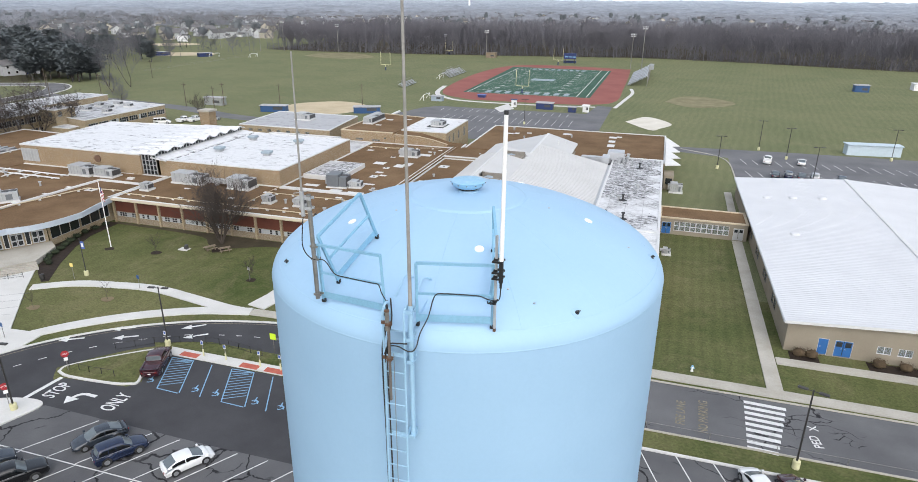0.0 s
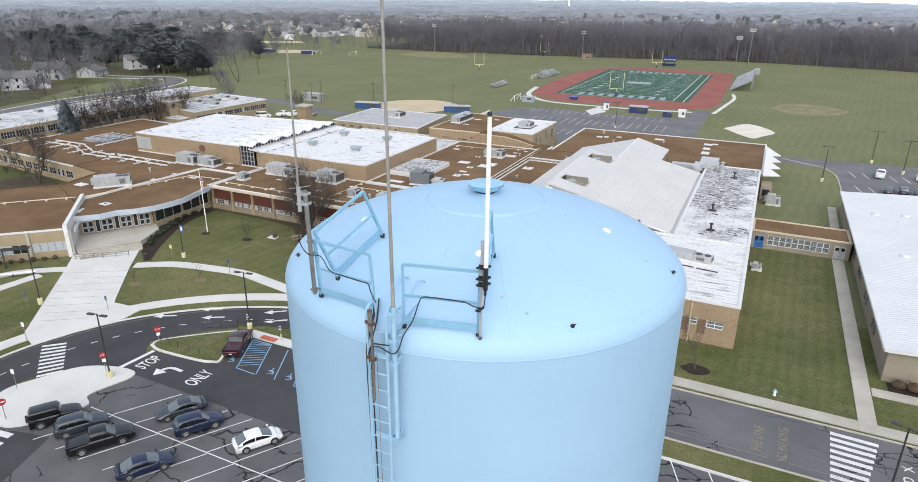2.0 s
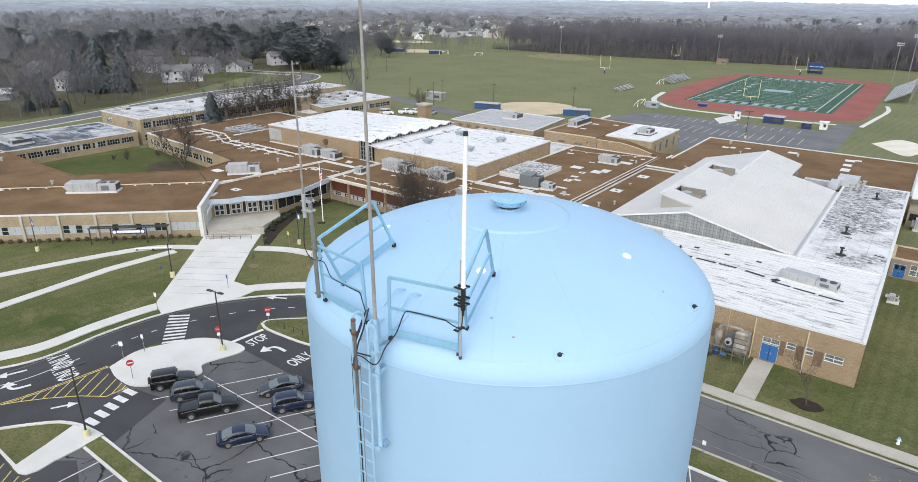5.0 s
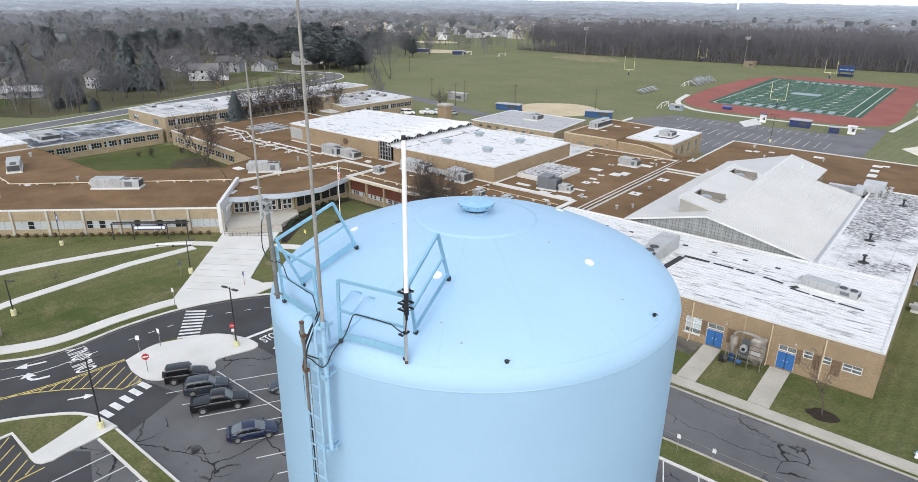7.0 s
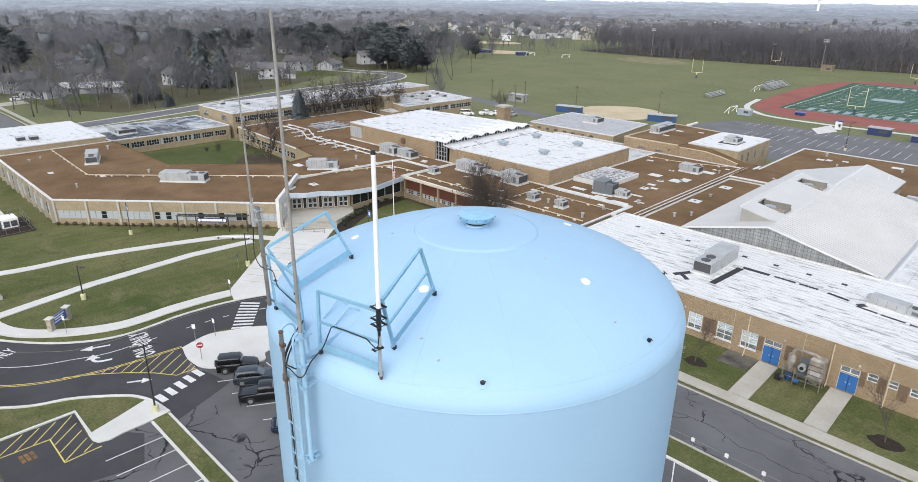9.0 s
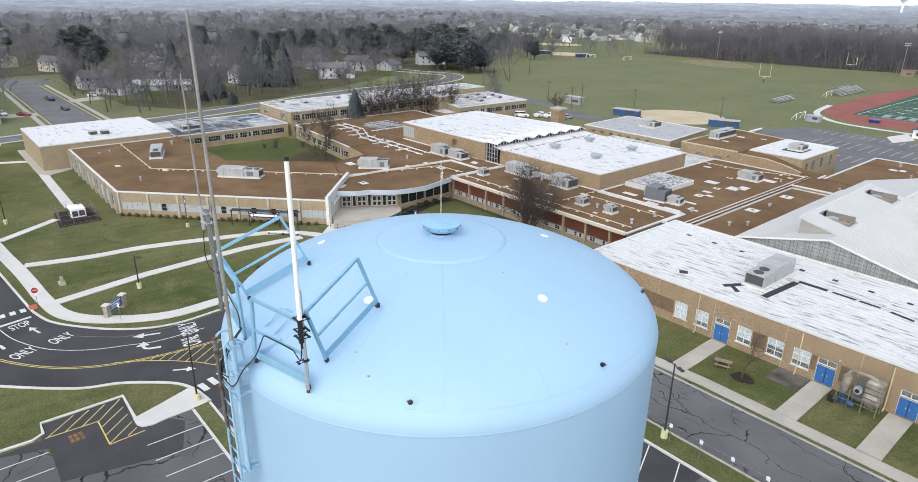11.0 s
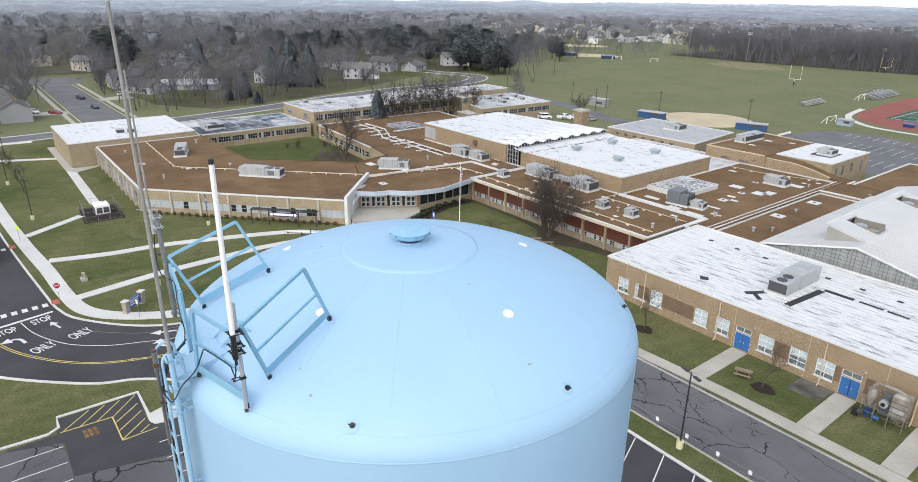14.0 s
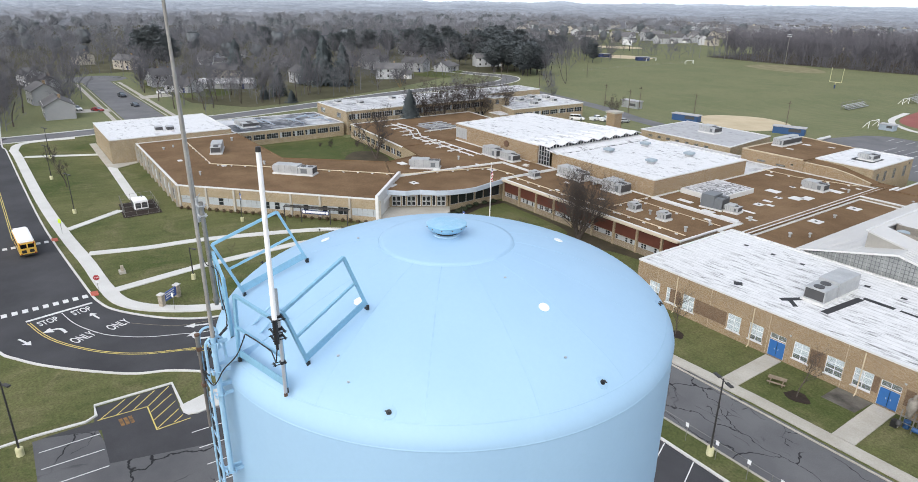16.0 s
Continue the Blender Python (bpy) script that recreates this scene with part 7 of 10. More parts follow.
# curbed roof area with its big dark unit
cw = thing("roof_curb", "low white curbed roof box with dirty membrane", "roof box", (-62.5, 110, 4.6))
part("sides", box(B(), -65.4, -57.0, 101.3, 113.4, 4.4, 5.5), COPING, cw)
part("top", box(B(), -65.1, -57.3, 101.6, 113.1, 5.4, 5.52), ROOF_WORN, cw)
air_unit("rooftop_unit", "big dark grey rooftop chiller on a frame", -57.6, 96.6, -53.6, 99.8, 4.6, 2.6, 8, 2, UNIT_MID)
air_unit("rooftop_unit", "low blue-grey unit beside the dark chiller", -53.2, 97.6, -50.8, 99.6, 4.6, 1.4, 8, 1)


def vent(name, label, x, y, z, r=0.3, h=0.6):
    t = thing(name, label, "roof vent", (x, y, z), group="roof vents")
    part("pipe", tube(B(), (x, y, z - 0.1), (x, y, z + h), r * 0.6, n=12), UNIT, t)
    part("hood", lathe(B(), [(r * 0.6, z + h - 0.1), (r, z + h), (r * 0.95, z + h + 0.12), (0, z + h + 0.2)], 14, x, y), UNIT, t)


def mushroom(x, y, z, s=1.6):
    t = thing("roof_fan", "square blue-grey roof fan on a curb", "roof fan", (x, y, z), group="roof fans")
    part("curb", box(B(), x - s * 0.4, x + s * 0.4, y - s * 0.4, y + s * 0.4, z - 0.2, z + 0.5), UNIT, t)
    bm = box(B(), x - s * 0.62, x + s * 0.62, y - s * 0.62, y + s * 0.62, z + 0.5, z + 1.0)
    bmesh.ops.bevel(bm, geom=bm.edges[:], offset=0.14, segments=1, affect="EDGES")
    part("hood", bm, FAN_BLUE, t)


for x, y in ((-87.9, 117.4), (-88.0, 104.9), (-75.8, 104.6), (-75.5, 117.2)):
    mushroom(x, y, 7.85)
rng = random.Random(11)
for x, y, z in [(-59.6, 84.9, 4.6), (-47.5, 96.7, 4.6), (-39.6, 95.4, 4.3), (-37.7, 98.1, 4.3), (-50.3, 82.4, 4.6), (-50, 88.6, 4.6), (-129.5, 25.5, 4.6), (-159, 24.5, 4.6), (-160.4, 41.5, 4.6), (-131.5, 40, 4.6), (-160.3, 27, 4.6), (-40.4, 112, 4.3), (-46.5, 130, 4.6), (-36, 133, 4.3), (-112, 80, 4.5), (-126, 84, 4.5), (-144, 86, 4.1), (-1.5, 104, 5.5), (1.5, 112, 5.5), (-1, 122, 5.5), (3, 131, 5.5), (-30, 156, 4.6), (-18, 161, 4.6), (-35, 166, 4.6)]:
    vent("roof_vent", "small round roof vent", x, y, z, rng.uniform(0.25, 0.42), rng.uniform(0.4, 0.8))
for x, y, z in ((25.4, 117.2, 4.45), (29.9, 117.4, 4.72), (35.0, 117.6, 5.05), (27.0, 96.0, 4.55)):
    t = thing("roof_dome", "low white dome vent on the metal roof", "roof vent", (x, y, z), group="roof domes")
    part("dome", lathe(B(), [(0.0, z + 0.42), (0.4, z + 0.38), (0.7, z + 0.22), (0.78, z)], 18, x, y), ROOF_METAL, t)
for k in range(7):
    x, y = -3.5 + 0.9 * (k % 3), 131.5 + 1.6 * k * 0.6
    vent("roof_vent", "silver roof exhaust among ducts", x, y, 5.5, 0.45, 1.1)
# dark sheet added under the ducts for the shaded voids among them
tagged(part("roof_patch", box(B(), -13.0, -5.3, 129.8, 137.8, 4.6, 4.74), MEMBRANE_DARK), "dark sheet standing in for shade between silver ducts", "roof patch", "roof patches")
duct = thing("roof_duct", "silver bent roof duct behind the auditorium", "roof duct", (-6, 134, 4.7))
part("run", box(box(B(), -12, -5.4, 133, 134.4, 5.0, 6.2), -7.2, -5.6, 130.0, 134.0, 5.6, 6.8), ZINC, duct)
part("plenum", box(B(), -6.2, -2.6, 133.6, 137.0, 5.6, 7.4), ZINC, duct)

# white flashing pads on the brown roofs, black patches on the white one
def roof_pad(x, y, w, d, z, hole=False):
    t = thing("roof_pad", "white flashing pad with a dark pipe hole on the brown roof" if hole else "white flashing pad on the brown roof", "roof pad", (x, y, z), group="roof pads")
    part("sheet", box(B(), x - w / 2, x + w / 2, y - d / 2, y + d / 2, z - 0.1, z + 0.05), COPING, t)
    if hole:
        part("pipe_hole", tube(B(), (x, y, z), (x, y, z + 0.12), 0.26, n=10), UNIT_DARK, t)


for x, y, w, d in [(-61.1, 97.1, 3.0, 1.2), (-54.8, 95.3, 2.4, 1.0), (-50.4, 94.7, 3.4, 1.2), (-50.6, 101.2, 2.6, 0.7), (-47.8, 97.6, 2.0, 0.6), (-52.0, 107.0, 1.5, 1.7), (-52.3, 110.5, 1.6, 0.9), (-50.5, 108.3, 1.4, 0.9), (-52.4, 114.4, 1.3, 1.1), (-55.5, 118.0, 2.6, 2.0), (-50.2, 117.0, 2.2, 2.4), (-49.0, 118.8, 1.8, 2.6), (-63.0, 129.4, 1.6, 0.9), (-54.9, 124.3, 1.2, 0.7), (-48.6, 128.6, 3.2, 1.8), (-48.4, 132.1, 0.9, 0.7), (-46.6, 134.6, 0.9, 0.7), (-54.6, 100.0, 1.2, 0.5), (-63, 80.6, 1.2, 0.7), (-80, 81.6, 1.0, 0.6), (-71, 84.5, 1.3, 0.8), (-52, 91, 1.2, 0.7), (-58, 82.3, 0.9, 0.6), (-83, 87.2, 1.2, 0.5), (-66.5, 89.8, 1.8, 0.7)]:
    roof_pad(x, y, w, d, 4.58 if y > 94.1 or x > -47.6 else 4.56, (x, y) in ((-52.0, 107.0), (-52.4, 114.4), (-54.9, 124.3)))
for x, y in ((-41.2, 107.0), (-41.0, 120.6)):
    roof_pad(x, y, 2.1, 2.1, 4.31, True)
for x, y, w, d in [(-7.1, 159.0, 1.7, 2.4), (-7.2, 164.3, 2.0, 2.0), (-6.9, 153.7, 1.8, 3.0), (-5.6, 165.4, 1.4, 1.2), (-19.7, 164.9, 2.2, 1.8), (-34.9, 160.9, 1.6, 1.4), (-33.2, 161.6, 1.2, 1.6), (-25, 150, 1.4, 1.0), (-30, 163, 1.3, 1.0)]:
    roof_pad(x, y, w, d, 4.56)
for x, y, w, d in [(-69.1, 156.0, 1.8, 1.2), (-68.9, 147.8, 1.6, 0.8), (-64.0, 158.0, 1.4, 0.8)]:
    roof_pad(x, y, w, d, 7.16)
for x, y, w, d, z in [(-115.5, 66.6, 2.4, 1.6, 4.61), (-100.4, 60.5, 1.9, 1.4, 4.46), (-100.3, 80.9, 2.0, 1.6, 4.46), (-145, 25, 1.5, 1.0, 4.61), (-135, 32, 1.5, 1.0, 4.61), (-99, 89.6, 1.6, 0.8, 4.46)]:
    roof_pad(x, y, w, d, z, z == 4.46 and y < 85)


def patch(x0, y0, x1, y1, w, z=5.565):
    tagged(part("roof_patch", ribbon(B(), [(x0, y0), (x1, y1)], w, z - 0.02, z), PATCH), "black membrane patch on the white roof", "roof patch", "roof patches")


for a in [(-21.4, 69.6, -20.7, 77.4, 0.9), (-26.4, 68.8, -24.8, 71.4, 0.8), (-25.6, 69.6, -24.2, 68.4, 0.6), (-20.6, 77.9, -17.0, 77.9, 0.8), (-16.4, 77.9, -13.6, 77.8, 0.5), (-13.2, 77.8, -10.8, 77.7, 0.5), (-9.6, 77.5, -7.0, 76.9, 0.5), (-5.9, 75.9, -3.6, 75.5, 0.4), (-3.2, 75.4, -0.6, 75.1, 0.4), (-0.2, 75.0, 2.6, 74.7, 0.4), (-5.9, 76.2, -5.2, 77.0, 0.8), (-32.6, 68.4, -31.7, 69.0, 1.1)]:
    patch(*a)
rng = random.Random(8)
for k in range(9):
    patch(-40 + 4.4 * k, 82.6 - 0.1 * k, -39.3 + 4.4 * k, 82.6 - 0.1 * k, 0.6)
for k in range(16):
    x, y = rng.uniform(-3.5, 5), rng.uniform(89, 135)
    patch(x, y, x + rng.uniform(0.5, 1.6), y + rng.uniform(-0.5, 0.5), rng.uniform(0.15, 0.5), 5.515)
for y, n in ((87.6, 4.6), (95.0, 5.2), (104.6, 4.4), (112.4, 4.4), (119.6, 4.0), (127.0, 4.2)):
    tagged(part("roof_patch", prism(B(), [(5.6, y), (5.6, y + n), (3.3, y + n * 0.6)], 5.45, 5.52), ROOF_PLAIN), "clean white triangular roof cricket", "roof patch", "roof patches")


for x, y in ((1.2, 128.3), (-0.7, 103.2), (0.0, 92.4)):
    t = thing("roof_vent", "black roof drain vent with a low collar", "roof vent", (x, y, 5.5), group="black roof vents")
    part("collar", lathe(B(), [(0.0, 5.6), (0.55, 5.58), (0.75, 5.5), (0.8, 5.46)], 14, x, y), PATCH, t)
    part("pipe", tube(B(), (x, y, 5.5), (x, y, 6.5), 0.16, n=10), PATCH, t)
    part("cap", lathe(B(), [(0.0, 6.72), (0.3, 6.66), (0.34, 6.5), (0.16, 6.44)], 12, x, y), PATCH, t)


def roof_pipe(pts, z, r=0.09, material=None, label="pale roof pipe on low supports"):
    line = [Vector((*p, z)) for p in pts]
    t = thing("roof_pipe", label, "roof pipe", line[0], group="roof pipes")
    for a, b in zip(line, line[1:]):
        part("run", tube(B(), a, b, r, n=8), material or CONDUIT, t)
        n = max(2, int((b - a).length / 3.2))
        for i in range(n):
            p = a.lerp(b, (i + 0.5) / n)
            part("support", box(B(), p.x - 0.22, p.x + 0.22, p.y - 0.12, p.y + 0.12, z - 0.3, z - r), COPING, t)


roof_pipe([(-168, 31.2), (-137, 29.8), (-107.5, 59.9)], 4.92)
div = thing("roof_divider", "low white capped divider between brown roofs", "roof divider", (-104, 75, 4.5))
for a, b in (((-106.4, 59.6), (-103.9, 86.8)), ((-103.9, 86.8), (-93.4, 86.8))):
    part("cap", ribbon(B(), [a, b], 0.5, 4.4, 4.78), COPING, div)
for x, y, r in ((-104.5, 76, 0.5), (-104.2, 81, 0.5), (-105, 70, 0.45), (-106, 90.2, 0.6), (-98, 90.5, 0.5)):
    roof_pad(x - 1.6, y, 1.5, 0.7, 4.46)
roof_pipe([(-107.0, 60.6), (-101, 80.8), (-93.5, 81.5)], 4.8)
roof_pipe([(-92, 80.0), (-48.6, 80.0)], 4.9)
roof_pipe([(-66, 82.5), (-66, 93.5)], 4.9, 0.06)
roof_pipe([(-65.8, 89.0), (-48.2, 89.0)], 4.9, 0.06)
roof_pipe([(-66, 132.0), (-58, 132.0), (-47, 135.8)], 4.9, 0.06)
for dy in (0.0, 2.3):
    roof_pipe([(-160, 89 + dy), (-149, 89 + dy), (-140, 84.8 + dy), (-132, 84.6 + dy)], 4.5, 0.15, COPING, "white roof pipe on many low blocks")
    roof_pipe([(-131, 84.6 + dy), (-112, 84.4 + dy)], 4.85, 0.15, COPING, "white roof pipe on many low blocks")
for k in range(9):
    x, y = -158 + 4.8 * k, 88.0 - 0.55 * k
    roof_pipe([(x, y - 3.2 + (k % 3) * 0.8), (x + 0.3, y + 2.8)], 4.5 if x < -132 else 4.85, 0.12, COPING, "short white roof pipe branch")
roof_pipe([(-145, 91.5), (-145, 106)], 4.5, 0.15, COPING, "white roof pipe on many low blocks")
tagged(part("roof_patch", box(B(), -155.5, -147, 95.2, 104.2, 4.0, 4.12), MEMBRANE_DARK), "dark dirty membrane among roof pipes", "roof patch", "roof patches")
for k in range(4):
    roof_pipe([(-154.5 + 2.4 * k, 95.6), (-154.3 + 2.4 * k, 103.8)], 4.75, 0.14, ALU, "grey roof duct over dirty membrane")
for k in range(4):
    roof_pipe([(-155.5, 96 + 2.4 * k), (-146.5, 96.4 + 2.4 * k)], 4.5, 0.16, UNIT_MID if k % 2 else UNIT, "grey roof duct over dirty membrane")
rng = random.Random(31)
for k in range(24):
    x, y = rng.uniform(-192, -181), rng.uniform(48, 76)
    n = rng.uniform(3, 9)
    roof_pipe([(x, y), (x + n, y + rng.uniform(-0.3, 0.3))] if k % 3 else [(x, y), (x + 0.2, min(78, y + n))], 4.4, rng.uniform(0.12, 0.3), DUCT_BLUE, "blue-grey roof duct on the shop roof")
divider = thing("roof_divider", "low brown roof divider wall with white capped edges", "roof divider", (-43.9, 110, 4.6))
part("core", box(B(), -44.35, -43.45, 87.6, 138, 4.5, 4.90), ROOF_BROWN, divider)
for x in (-44.42, -43.50):
    part("edge_cap", box(B(), x - 0.09, x + 0.11, 87.6, 138, 4.86, 4.96), COPING, divider)
tagged(part("roof_divider", box(B(), -66.0, -47.8, 93.0, 93.9, 4.5, 4.86), COPING), "white capped roof divider wall", "roof divider")
chim = thing("chimney", "square tan brick chimney behind the gymnasium", "chimney", (-119, 141.3, 0))
part("shaft", box(B(), -120.6, -117.4, 139.8, 142.8, 0, 9.2), BRICK, chim)
part("cap", box(B(), -120.9, -117.1, 139.5, 143.1, 9.2, 9.7), CONCRETE_OLD, chim)


# ---- lamps, signs and street things ----
def street_lamp(x, y, h=8.0, turn=0.0, label="black street lamp with two heads on a yellow concrete base", heads=2, base=True):
    t = thing("street_lamp", label, "street lamp", (x, y, 0), group="street lamps")
    if base:
        part("base", lathe(B(), [(0.34, 0), (0.34, 0.78), (0.30, 0.85), (0, 0.85)], 16, x, y), YELLOW_BASE, t)
    part("pole", tube(B(), (x, y, 0.1), (x, y, h), 0.10, 0.07, 8), POLE, t)
    d = Vector((math.cos(radians(turn)), math.sin(radians(turn)), 0))
    for k in range(heads):
        s = 1 if k == 0 else -1
        a = Vector((x, y, h - 0.15))
        part("arm", tube(B(), a, a + d * 0.5 * s, 0.04, n=6), POLE, t)
        m = Matrix.Translation(a + d * 0.85 * s) @ Matrix.Rotation(radians(turn), 4, "Z")
        bm = box(B(), -0.42, 0.42, -0.2, 0.2, -0.05, 0.1, m)
        bmesh.ops.bevel(bm, geom=bm.edges[:], offset=0.05, segments=1, affect="EDGES")
        part("head", bm, POLE, t)
    return t


for x, y, h, tn in [(-56.3, 26.8, 8.0, 10), (-52.7, 9.2, 8.0, 80), (-17.4, 42.4, 8.4, -20), (19.3, 41.8, 8.4, -20), (-53.9, -11.0, 8.0, 30), (-50.3, 42.3, 8.0, 10)]:
    street_lamp(x, y, h, tn)
for x, y, h, tn in [(-81.1, 35.0, 5.6, 40), (-86.1, 12.6, 5.2, 30), (-131.0, 1.6, 8.0, 20), (-161.6, 0.2, 8.0, 20), (-185.2, 1.8, 8.0, 20)]:
    street_lamp(x, y, h, tn, "slim black street lamp on a yellow base in the lawn", 1 if h < 6 else 2)
for x, y in [(19.4, 156.6), (32.0, 182.8), (37.7, 173.1), (64.1, 179.9), (40, 150), (-39, 199.8)]:
    street_lamp(x, y, 8.4, 10, "dark street lamp at the parking lot")


def banner_pole(x, y):
    t = thing("banner_pole", "black lamp pole with a small blue banner on a yellow base", "street lamp", (x, y, 0), group="banner poles")
    part("base", lathe(B(), [(0.32, 0), (0.32, 0.75), (0, 0.8)], 14, x, y), YELLOW_BASE, t)
    part("pole", tube(B(), (x, y, 0.1), (x, y, 6.0), 0.08, 0.06, 8), POLE, t)
    part("banner", box(B(), x + 0.08, x + 0.72, y - 0.02, y + 0.02, 4.4, 5.6), SIGN_BLUE, t)
    part("banner_mark", box(B(), x + 0.2, x + 0.6, y - 0.03, y - 0.021, 4.7, 5.3), SIGN_WHITE, t)
    part("arm", box(B(), x, x + 0.75, y - 0.015, y + 0.015, 5.6, 5.64), POLE, t)


banner_pole(-76.9, 56.0)
banner_pole(-108.6, 27.2)


def sign(x, y, h, face, w=0.6, turn=0.0, name="street_sign", label="small traffic sign on a steel post", octa=False, tall=None):
    t = thing(name, label, "sign", (x, y, 0), group="signs")
    part("post", tube(B(), (x, y, 0), (x, y, h), 0.035, n=6), STEEL, t)
    m = Matrix.Translation((x, y, h - 0.3)) @ Matrix.Rotation(radians(turn), 4, "Z")
    k = 8 if octa else 4
    r = w / 2 / math.cos(math.pi / k)
    tl = (tall or w) / w
    ring = [(r * math.cos(math.pi / k + 2 * math.pi * i / k), r * tl * math.sin(math.pi / k + 2 * math.pi * i / k)) for i in range(k)]
    part("face", prism(B(), ring, 0.04, 0.055, m @ Matrix.Rotation(radians(90), 4, "X")), face, t)
    return t, m


def stop_sign(x, y, turn):
    t, m = sign(x, y, 2.6, SIGN_RED, 0.78, turn, "stop_sign", "red octagonal stop sign on a steel post", True)
    text_mesh("STOP", 0.24, SIGN_WHITE, "letters", m @ Matrix.Rotation(radians(90), 4, "X") @ Matrix.Translation((0, 0, 0.058)), t)
    part("plate", box(B(), -0.2, 0.2, -0.06, -0.045, -0.85, -0.45, m), SIGN_WHITE, t, "small white plate under the stop sign")


stop_sign(-57.6, 27.3, 50)
stop_sign(-57.1, 34.2, 54)
stop_sign(-88.9, 0.2, 76)
for x, y, tn in ((-58.8, 17.0, 62),):
    t, m = sign(x, y, 2.5, SIGN_RED, 0.76, tn, "no_entry_sign", "red and white no-entry sign on a post", True)
    part("bar", box(B(), -0.28, 0.28, -0.07, -0.057, -0.07, 0.07, m), SIGN_WHITE, t)
for x, y, tn in ((-63.2, 20.8, 10), (-63.5, 18.4, 40), (-72.7, 27.8, 10), (-76.9, 7.8, 20)):
    sign(x, y, 2.6, SIGN_WHITE, 0.45, tn, tall=0.6)
for x, y in ((-65.5, 54.4), (-70.8, 37.6), (-52.2, 62), (-81.5, 33.6)):
    sign(x, y, 2.3, SIGN_WHITE if x > -60 else BLUE_SHED, 0.4, 0, tall=0.55)
for k, x in enumerate((-20.0, -16.7, -13.5, -10.4, -7.2, -3.9)):
    sign(x, 42.2, 2.2, SIGN_WHITE, 0.34, 0, tall=0.45, label="small white parking sign on a thin post")
sign(-119, -1.6, 2.8, SIGN_LIME, 0.8, 30, "crossing_sign", "lime yellow crossing sign on a post")
sign(-36.6, 44.2, 3.0, SIGN_LIME, 0.8, 0, "crossing_sign", "lime yellow crossing sign on a post")
sign(-77.6, 54.4, 2.6, YELLOW_PAINT, 0.6, 0, "crossing_sign", "yellow warning sign on a post")
for x in (-50.4, -44.6, -41.5, -36.9, -34.2):
    y = 41.6 + (0.6 if x < -50 else 0)
    t, m = sign(x, y, 2.2, SIGN_WHITE, 0.34, 0, "accessible_sign", "blue and white accessible parking sign on a pale yellow bollard", tall=0.5)
    part("panel", box(B(), -0.13, 0.13, -0.062, -0.05, -0.14, 0.2, m), SIGN_BLUE, t, "blue square on the sign")
    part("bollard", tube(B(), (x, y, 0), (x, y, 1.0), 0.09, n=10), YELLOW_BASE, t)


def rail_fence(name, pts, h, label, step=1.8, material=POLE, rails=(0.15, 0.95), mesh=False):
    t = thing(name, label, "fence", (*pts[0], 0), group=name)
    for a, b in zip(pts, pts[1:]):
        a, b = Vector((*a, 0)), Vector((*b, 0))
        n = max(1, round((b - a).length / step))
        for i in range(n + 1):
            p = a.lerp(b, i / n)
            part("post", tube(B(), p, p + Vector((0, 0, h)), 0.035, n=6), material, t)
        for z in rails:
            up = Vector((0, 0, z * h))
            part("rail", tube(B(), a + up, b + up, 0.022, n=5), material, t)
    return t


rail_fence("metal_fence", [(-57.6, 34.8), (-54.5, 34.6), (-51.2, 34.8)], 1.0, "low black metal fence on the grassy island")
rail_fence("metal_fence", [(-55.6, 39.6), (-52.2, 42.2), (-48.0, 44.0), (-44.5, 44.4), (-41.6, 44.2), (-38, 43.7)], 1.0, "black metal fence behind the accessible bays")
slab("grass_verge", [(-51.5, 41.6), (-30, 43.3), (-30, 44.6), (-46, 44.6), (-52.5, 42.4)], -0.05, 0.1, GRASS, "grass verge behind the accessible bays", "verge")
rail_fence("guard_cable", [(-30, 43.9), (60, 43.6), (110, 43.6)], 0.7, "low wire guard along the street", 6.0, STEEL, (0.95,))
hyd = thing("hydrant", "pale blue and white fire hydrant on the lawn", "hydrant", (10.7, 56.0, 0))
part("barrel", lathe(B(), [(0.17, 0), (0.17, 0.08), (0.12, 0.1), (0.12, 0.55), (0.15, 0.58), (0.15, 0.63), (0, 0.8)], 14, 10.7, 56.0), WHITE_TUBE, hyd)
part("bonnet", lathe(B(), [(0.15, 0.6), (0.12, 0.74), (0, 0.84)], 14, 10.7, 56.0), RAIL, hyd)
part("outlet", tube(B(), (10.45, 56.0, 0.45), (10.95, 56.0, 0.45), 0.06, n=10), RAIL, hyd)

flag = thing("flagpole", "white flagpole with a furled flag on the lawn", "flagpole", (-82.6, 66.6, 0))
part("pole", tube(B(), (-82.6, 66.6, 0), (-82.6, 66.6, 11.6), 0.09, 0.05, 10), WHITE_TUBE, flag)
part("ball", lathe(B(), [(0, 11.55), (0.1, 11.65), (0, 11.75)], 10, -82.6, 66.6), GOAL, flag)
bm = B()
prev = None
for i in range(9):
    z = 10.6 - i * 0.28
    row = [bm.verts.new((-82.5 + w, 66.6 + 0.09 * math.sin(i * 1.3 + w * 9), z - w * 0.9)) for w in (0.0, 0.18, 0.34, 0.5)]
    if prev:
        for j in range(3):
            bm.faces.new((prev[j], prev[j + 1], row[j + 1], row[j]))
    prev = row
cloth = part("flag", bm, SIGN_WHITE, flag, "limp red, white and blue flag")
cloth.data.materials.append(SIGN_RED)
cloth.data.materials.append(NAVY)
